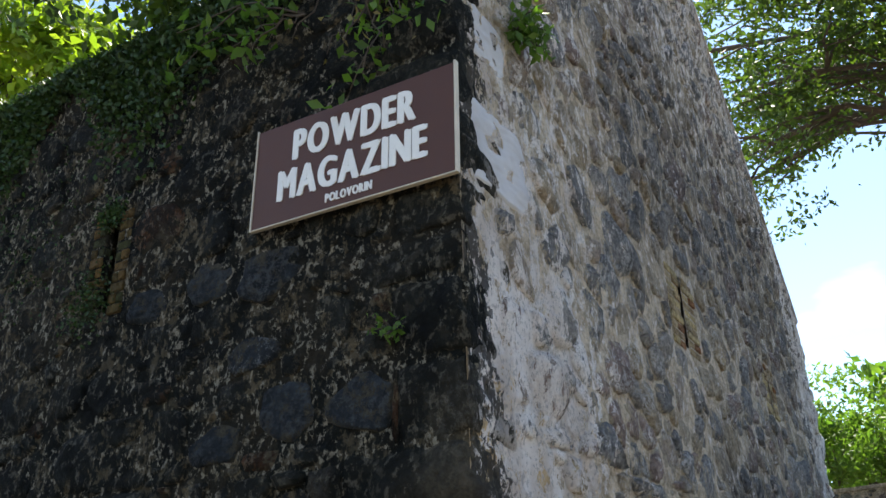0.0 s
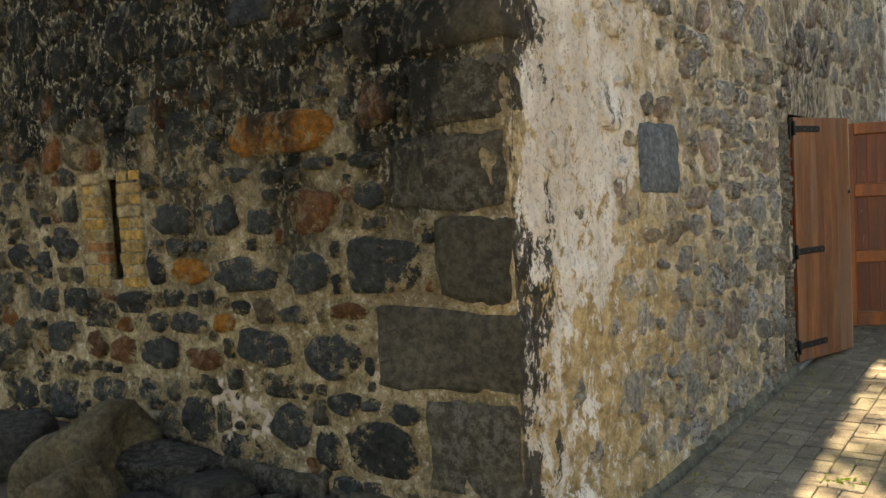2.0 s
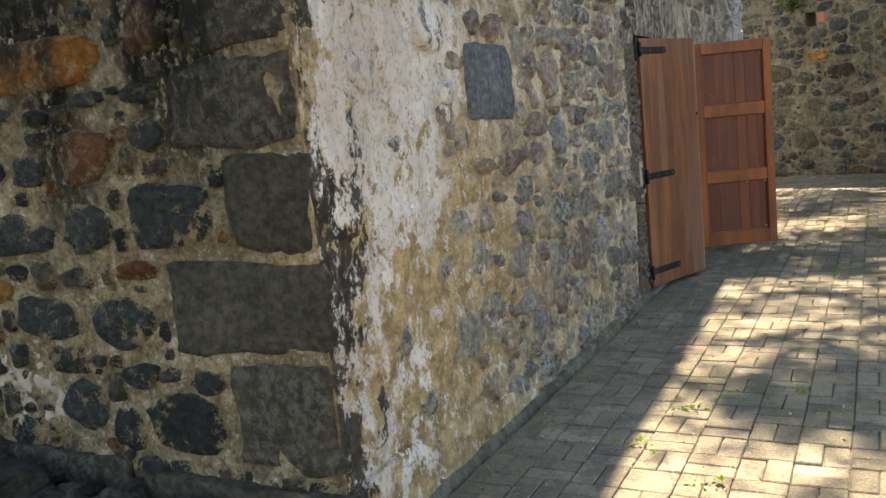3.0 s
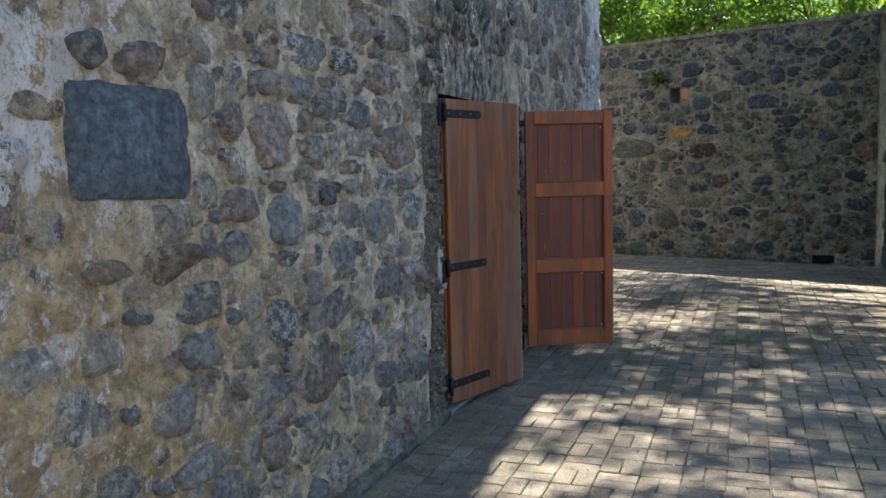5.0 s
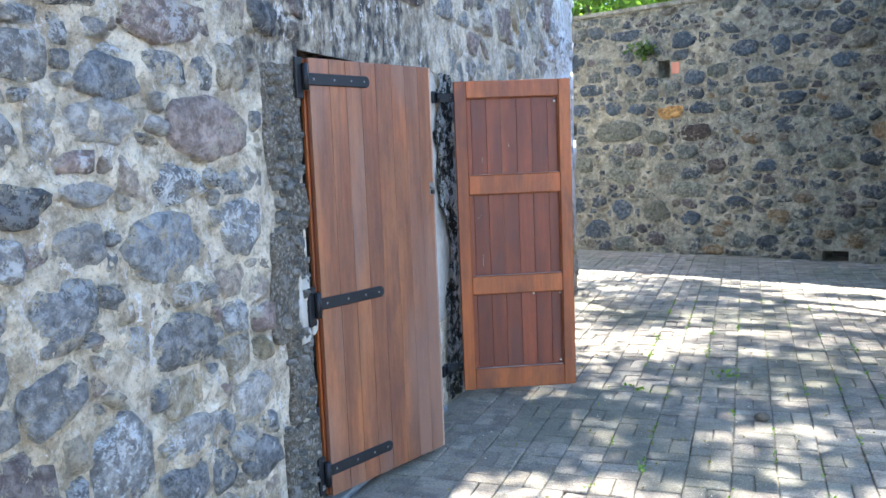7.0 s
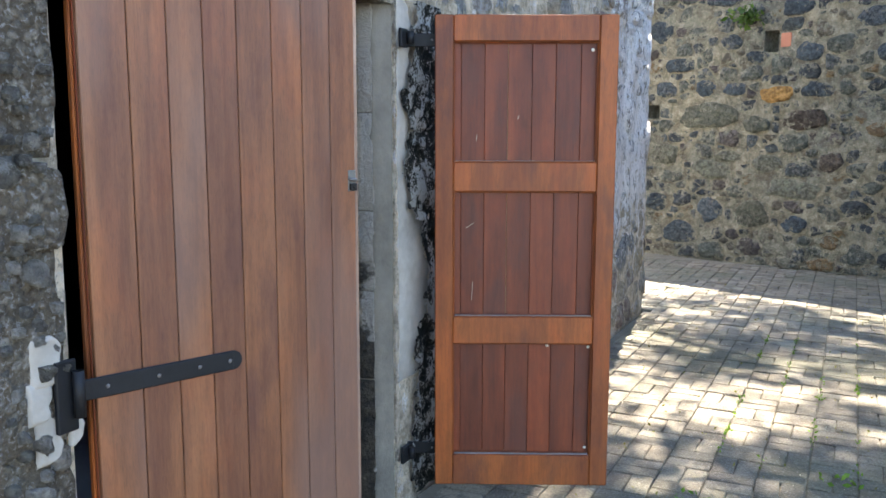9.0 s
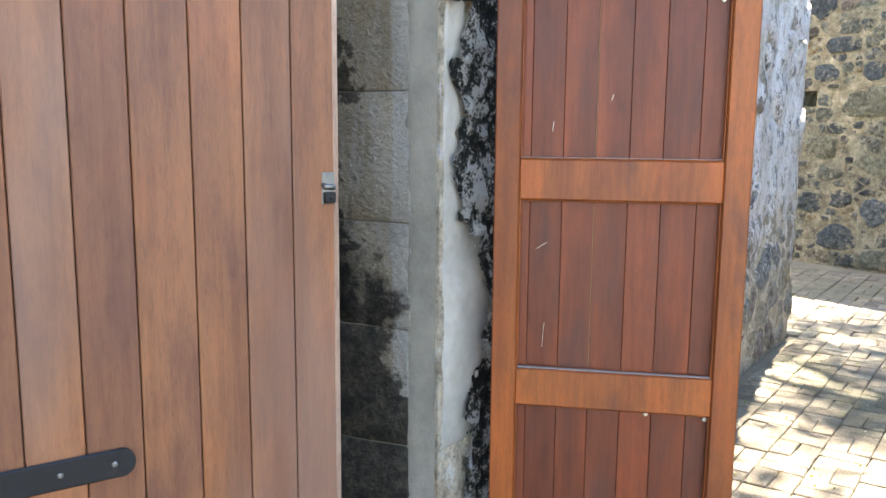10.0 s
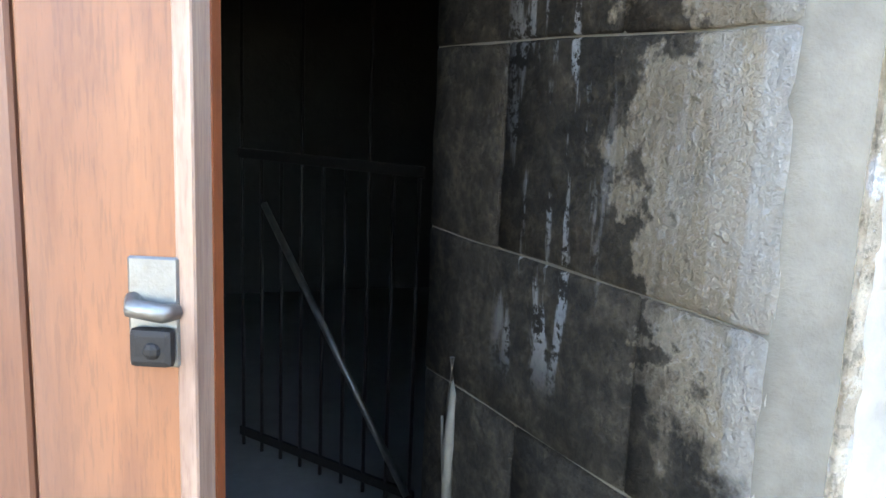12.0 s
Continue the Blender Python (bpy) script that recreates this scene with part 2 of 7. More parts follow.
def stone_material(name, palette, wash=False, dirt=False, fixed=None, lime=0.5, face=None, mortar=None, film=0.12, spec=0.12):
    n = Nodes(name)
    big = n.step(n.noise(5.0, 6.0), 0.36, 0.64)
    fine = n.step(n.noise(26.0, 8.0, rough=0.68), 0.34, 0.66)
    grit = n.step(n.noise(95.0, 5.0, rough=0.7), 0.36, 0.64)
    r = n.rand()
    c = n.mix(r, tuple(v * 0.72 for v in fixed), tuple(min(0.9, v * 1.25) for v in fixed)) if fixed else n.ramp(r, palette, True)
    c = n.mix(n.math("MULTIPLY", big, 0.55), c, n.mix(1.0, c, (0.42, 0.42, 0.42), "MULTIPLY"))
    c = n.mix(fine, n.mix(1.0, c, (0.66, 0.66, 0.68), "MULTIPLY"), n.mix(1.0, c, (1.36, 1.34, 1.31), "MULTIPLY"))
    c = n.mix(n.math("MULTIPLY", n.step(grit, 0.7, 0.95), 0.35), c, (0.035, 0.035, 0.033))
    rub = n.step(n.math("ADD", n.math("ADD", n.math("MULTIPLY", fine, 0.38), n.math("MULTIPLY", big, 0.28)), n.math("MULTIPLY", grit, 0.34)), 0.55, 0.66)
    share = n.math("ADD", 0.2, n.math("MULTIPLY", n.step(n.math("FRACT", n.math("MULTIPLY", r, 7.3)), 0.25, 0.85), 0.8))
    c = n.mix(n.math("MULTIPLY", n.math("MULTIPLY", rub, lime), share), c, (0.56, 0.54, 0.51))
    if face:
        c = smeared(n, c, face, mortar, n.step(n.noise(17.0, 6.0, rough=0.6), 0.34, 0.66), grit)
    if wash:
        c = weeping(n, c)
        c, keep = lime_wash(n, c, 0.07)
        c = corner_stain(n, c)
    if dirt:
        c = grime_and_shade(n, c, 1.6, 2.4, 0.92, film=film, broke=0.50, pale=0.25)
    warp = n.add("ShaderNodeVectorMath")
    warp.operation = "MULTIPLY_ADD"
    n.put(warp.inputs[0], n.add("ShaderNodeTexNoise", Scale=9.0, Detail=4.0, Vector=n.pos).outputs["Color"])
    n.put(warp.inputs[1], (0.09, 0.09, 0.09))
    n.put(warp.inputs[2], n.pos)
    chip = n.add("ShaderNodeTexVoronoi", Vector=warp.outputs[0], Scale=15.0)
    n.bump(n.math("ADD", n.math("MULTIPLY", n.math("SUBTRACT", 1.0, chip.outputs["Distance"]), 1.3), n.math("ADD", n.math("MULTIPLY", fine, 0.6), n.math("ADD", n.math("MULTIPLY", grit, 0.22), n.math("MULTIPLY", big, 0.6)))), 1.0, 0.026)
    return n.done(c, 0.9, 0, spec)


def mortar_material(name, warm, cool, wash=False, dirt=False, split=None, dirty=0.6):
    n = Nodes(name)
    big = n.step(n.noise(1.4, 6.0), 0.36, 0.64)
    mid = n.step(n.noise(8.0, 8.0, rough=0.66), 0.34, 0.66)
    fine = n.step(n.noise(60.0, 6.0, rough=0.7), 0.34, 0.66)
    fac = big
    if split:
        fac = n.step(n.math("ADD", n.math("ADD", n.axis(1), n.math("MULTIPLY", n.axis(2), 0.9)), n.math("MULTIPLY", big, 1.4)), *split)
    c = n.mix(fac, warm, cool)
    c = n.mix(mid, n.mix(1.0, c, (0.62, 0.57, 0.52), "MULTIPLY"), n.mix(1.0, c, (1.20, 1.18, 1.16), "MULTIPLY"))
    scab = n.step(n.noise(21.0, 8.0, rough=0.72), 0.36, 0.64)
    c = n.mix(n.math("MULTIPLY", n.step(n.math("ADD", n.math("MULTIPLY", scab, 0.7), n.math("MULTIPLY", fine, 0.3)), 0.60, 0.78), dirty), c, tuple(v * 0.26 for v in cool))
    c = n.mix(n.math("MULTIPLY", n.step(n.math("ADD", n.math("MULTIPLY", scab, 0.6), n.math("MULTIPLY", fine, 0.4)), 0.30, 0.16), 0.50 if dirty > 0.35 else 0.15), c, (0.70, 0.65, 0.56))
    c = n.mix(n.math("MULTIPLY", n.step(fine, 0.72, 0.95), 0.28), c, (0.10, 0.09, 0.075))
    if wash:
        c = weeping(n, c)
        c, keep = lime_wash(n, c)
        c = corner_stain(n, c)
    if dirt:
        c = grime_and_shade(n, c, most=0.97, film=0.60, broke=0.68)
    n.bump(n.math("ADD", n.math("MULTIPLY", mid, 0.9), n.math("ADD", n.math("MULTIPLY", scab, 0.5), n.math("MULTIPLY", fine, 0.25))), 1.0, 0.026)
    return n.done(c, 0.94, 0, 0.12)


def plain_material(name, color, rough=0.8, scale=30.0, amount=0.25, metal=0.0, spec=0.3, rel=0.004):
    n = Nodes(name)
    big, fine = n.noise(scale * 0.2, 4.0), n.noise(scale, 6.0, rough=0.65)
    dark = tuple(v * (1 - amount * 1.5) for v in color)
    light = tuple(min(1.0, v * (1 + amount)) for v in color)
    c = n.mix(n.math("ADD", n.math("MULTIPLY", big, 0.6), n.math("MULTIPLY", fine, 0.4)), dark, light)
    n.bump(fine, 0.5, rel)
    return n.done(c, n.mix(fine, (rough - 0.1,) * 3, (min(1, rough + 0.12),) * 3), metal, spec)


def wood_material(name, a, b, dull=0.0):
    """Varnished hardwood with upright grain; each board has its own tone."""
    n = Nodes(name)
    co = n.add("ShaderNodeTexCoord").outputs["Object"]
    shift = n.add("ShaderNodeVectorMath", )
    r = n.rand()
    n.put(shift.inputs[0], co)
    comb = n.add("ShaderNodeCombineXYZ", X=n.math("MULTIPLY", r, 7.0), Y=n.math("MULTIPLY", r, 3.0), Z=n.math("MULTIPLY", r, 11.0))
    n.put(shift.inputs[1], comb.outputs[0])
    v = shift.outputs[0]
    grain = n.noise(60.0, 8.0, (1, 1, 0.06), 0.64, v)
    band = n.noise(7.0, 4.0, (1, 1, 0.10), 0.5, v)
    blot = n.noise(5.0, 6.0, (1, 1, 0.40), 0.62, v)
    pore = n.noise(420.0, 3.0, (1, 1, 0.10), 0.6, v)
    c = n.mix(n.step(band, 0.38, 0.62), a, b)
    c = n.mix(n.math("MULTIPLY", n.step(grain, 0.40, 0.66), 0.50), c, n.mix(1.0, c, (0.58, 0.48, 0.42), "MULTIPLY"))
    c = n.mix(n.math("MULTIPLY", n.step(blot, 0.52, 0.66), 0.50), c, (0.070, 0.026, 0.018))
    c = n.mix(n.math("MULTIPLY", n.step(blot, 0.48, 0.38), 0.6), c, n.mix(1.0, c, (1.35, 1.15, 0.95), "MULTIPLY"))
    c = n.mix(n.math("MULTIPLY", n.step(pore, 0.50, 0.64), 0.24), c, (0.050, 0.019, 0.010))
    c = n.mix(n.math("MULTIPLY", r, 0.30), c, n.mix(1.0, c, (0.70, 0.60, 0.58), "MULTIPLY"))
    mottle = n.noise(26.0, 6.0, (1, 1, 0.30), 0.68, v)
    c = n.mix(n.math("MULTIPLY", n.step(mottle, 0.50, 0.64), 0.26), c, n.mix(1.0, c, (0.52, 0.42, 0.40), "MULTIPLY"))
    c = n.mix(n.math("MULTIPLY", n.step(mottle, 0.46, 0.34), 0.40), c, n.mix(1.0, c, (1.35, 1.28, 1.15), "MULTIPLY"))
    # dull blotches: weathering, with the varnish's grey sky sheen painted in
    if dull:
        c = n.mix(n.math("MULTIPLY", n.step(n.noise(2.3, 3.0, (1, 1, 0.32), 0.5, v), 0.44, 0.62), dull), c, (0.142, 0.086, 0.064))
    n.bump(n.math("ADD", grain, n.math("MULTIPLY", pore, 0.4)), 0.35, 0.0015)
    n.p.inputs["Coat Weight"].default_value, n.p.inputs["Coat Roughness"].default_value = 0.05, 0.30
    return n.done(c, n.mix(blot, (0.46,) * 3, (0.64,) * 3), 0, 0.35)


def leaf_material(name, a, b, through_light=0.45):
    n = Nodes(name)
    c = n.mix(n.rand(), a, b)
    n.done(c, 0.55, 0, 0.35)
    tr = n.add("ShaderNodeBsdfTranslucent", Color=n.mix(1.0, c, (1.5, 1.7, 0.7), "MULTIPLY"))
    ms = n.add("ShaderNodeMixShader", Fac=through_light)
    out = n.t.nodes["Material Output"]
    n.put(ms.inputs[1], n.p.outputs[0])
    n.put(ms.inputs[2], tr.outputs[0])
    n.put(out.inputs["Surface"], ms.outputs[0])
    return n.m


def paver_material():
    n = Nodes("concrete_paver")
    big = n.step(n.noise(0.8, 6.0), 0.36, 0.64)
    mid = n.step(n.noise(7.0, 6.0, rough=0.62), 0.36, 0.64)
    fine = n.step(n.noise(85.0, 5.0, rough=0.7), 0.34, 0.66)
    c = n.ramp(n.rand(), ((0.0, (0.232, 0.190, 0.134)), (0.25, (0.172, 0.140, 0.100)), (0.5, (0.268, 0.226, 0.160)), (0.75, (0.192, 0.155, 0.106)), (1.0, (0.305, 0.256, 0.182))))
    c = n.mix(n.math("MULTIPLY", n.step(mid, 0.45, 0.95), 0.55), c, (0.085, 0.070, 0.054))
    c = n.mix(n.math("MULTIPLY", n.step(big, 0.45, 0.95), 0.55), c, (0.110, 0.106, 0.062))
    c = n.mix(n.math("MULTIPLY", n.step(fine, 0.6, 0.95), 0.45), c, (0.06, 0.055, 0.05))
    c = n.mix(n.math("MULTIPLY", n.step(fine, 0.25, 0.05), 0.35), c, (0.38, 0.35, 0.30))
    n.bump(fine, 0.7, 0.005)
    return n.done(c, 0.9)


def dark_inner_stone_material():
    """Dressed grey jamb stone, black towards the inside and the foot, with white lime drips."""
    n = Nodes("dressed_jamb_stone")
    x, z = n.axis(0), n.axis(2)
    big = n.step(n.noise(3.6, 6.0), 0.36, 0.64)
    mid = n.step(n.noise(16.0, 7.0, rough=0.68), 0.34, 0.66)
    fine = n.step(n.noise(60.0, 6.0, rough=0.7), 0.34, 0.66)
    drip = n.step(n.noise(11.0, 6.0, (1.4, 1.4, 0.22)), 0.36, 0.64)
    c = n.mix(big, (0.215, 0.166, 0.112), (0.295, 0.235, 0.165))
    c = n.mix(n.math("MULTIPLY", mid, 0.25), c, (0.21, 0.178, 0.138))
    c = n.mix(n.math("MULTIPLY", n.step(drip, 0.55, 0.95), 0.30), c, (0.34, 0.31, 0.27))
    c = n.mix(n.math("MULTIPLY", n.step(fine, 0.72, 0.95), 0.28), c, (0.38, 0.35, 0.31))
    c = n.mix(n.math("MULTIPLY", n.step(fine, 0.28, 0.05), 0.28), c, (0.13, 0.12, 0.10))
    c = n.mix(n.math("MULTIPLY", n.step(n.math("ADD", x, n.math("MULTIPLY", mid, 0.012)), -1.745, -1.735), 0.5), c, (0.34, 0.315, 0.285))
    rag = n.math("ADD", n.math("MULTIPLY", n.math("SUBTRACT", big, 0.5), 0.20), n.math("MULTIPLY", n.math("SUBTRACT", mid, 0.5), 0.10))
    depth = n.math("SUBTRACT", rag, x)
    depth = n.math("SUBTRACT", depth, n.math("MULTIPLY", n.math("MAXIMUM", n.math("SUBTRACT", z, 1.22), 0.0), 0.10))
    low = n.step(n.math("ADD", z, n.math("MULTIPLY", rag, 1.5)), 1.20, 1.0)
    black_part = n.math("MAXIMUM", n.step(depth, 1.86, 1.92), n.math("MULTIPLY", low, n.step(depth, 1.66, 1.74)))
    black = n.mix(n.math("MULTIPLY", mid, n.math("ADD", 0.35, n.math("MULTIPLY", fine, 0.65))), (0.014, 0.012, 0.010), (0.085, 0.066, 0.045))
    c = n.mix(n.math("MULTIPLY", black_part, 0.96), c, black)
    lime = n.math("MULTIPLY", n.step(drip, 0.62, 0.92), n.math("MULTIPLY", n.step(x, -2.34, -2.22), n.step(x, -1.98, -2.10)))
    lime = n.math("MULTIPLY", n.math("MULTIPLY", lime, n.step(z, 0.98, 1.12)), n.step(n.math("ADD", fine, mid), 0.6, 1.1))
    c = n.mix(n.math("MULTIPLY", lime, 0.70), c, (0.36, 0.35, 0.34))
    n.bump(n.math("ADD", n.math("MULTIPLY", fine, 0.5), mid), 0.85, 0.014)
    return n.done(c, n.mix(black_part, (0.94,) * 3, (0.82,) * 3), 0, 0.15)


def conglomerate_material():
    """Pitted grey-brown stone full of small pebbles."""
    n = Nodes("pebbly_jamb_stone")
    big = n.step(n.noise(6.0, 6.0), 0.36, 0.64)
    fine = n.step(n.noise(70.0, 6.0, rough=0.7), 0.34, 0.66)
    warp = n.add("ShaderNodeVectorMath")
    warp.operation = "MULTIPLY_ADD"
    n.put(warp.inputs[0], n.add("ShaderNodeTexNoise", Scale=28.0, Detail=3.0, Vector=n.pos).outputs["Color"])
    n.put(warp.inputs[1], (0.03, 0.03, 0.03))
    n.put(warp.inputs[2], n.pos)
    cells = n.add("ShaderNodeTexVoronoi", Vector=warp.outputs[0], Scale=42.0)
    pebble = n.step(cells.outputs["Distance"], 0.62, 0.25)
    tone = n.add("ShaderNodeSeparateColor", Color=cells.outputs["Color"]).outputs[0]
    c = n.mix(big, (0.185, 0.148, 0.104), (0.265, 0.215, 0.152))
    c = n.mix(pebble, n.mix(1.0, c, (0.62, 0.60, 0.57), "MULTIPLY"), n.ramp(tone, ((0.0, (0.15, 0.126, 0.096)), (0.35, (0.26, 0.21, 0.15)), (0.7, (0.18, 0.148, 0.108)), (1.0, (0.38, 0.33, 0.26)))))
    c = n.mix(n.math("MULTIPLY", n.step(fine, 0.70, 0.95), 0.5), c, (0.42, 0.40, 0.37))
    c = n.mix(n.math("MULTIPLY", n.step(fine, 0.30, 0.05), 0.5), c, (0.04, 0.038, 0.036))
    n.bump(n.math("ADD", n.math("MULTIPLY", pebble, 1.0), n.math("MULTIPLY", fine, 0.5)), 1.0, 0.024)
    return n.done(c, 0.93)


def pitted_material():
    """Broken lime plaster over rubble: pale on what stands out, black in the pits."""
    n = Nodes("pitted_lime_rubble")
    mid = n.step(n.noise(22.0, 7.0, rough=0.68), 0.34, 0.66)
    fine = n.step(n.noise(85.0, 6.0, rough=0.7), 0.34, 0.66)
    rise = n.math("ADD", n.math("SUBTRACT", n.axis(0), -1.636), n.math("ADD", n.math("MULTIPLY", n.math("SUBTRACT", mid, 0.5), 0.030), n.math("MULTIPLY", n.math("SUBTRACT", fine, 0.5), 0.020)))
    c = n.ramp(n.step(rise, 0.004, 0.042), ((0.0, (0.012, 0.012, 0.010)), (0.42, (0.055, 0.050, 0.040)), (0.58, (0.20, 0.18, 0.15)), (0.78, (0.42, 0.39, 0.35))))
    n.bump(n.math("ADD", mid, n.math("MULTIPLY", fine, 0.4)), 1.0, 0.02)
    return n.done(c, 0.95, 0, 0.1)


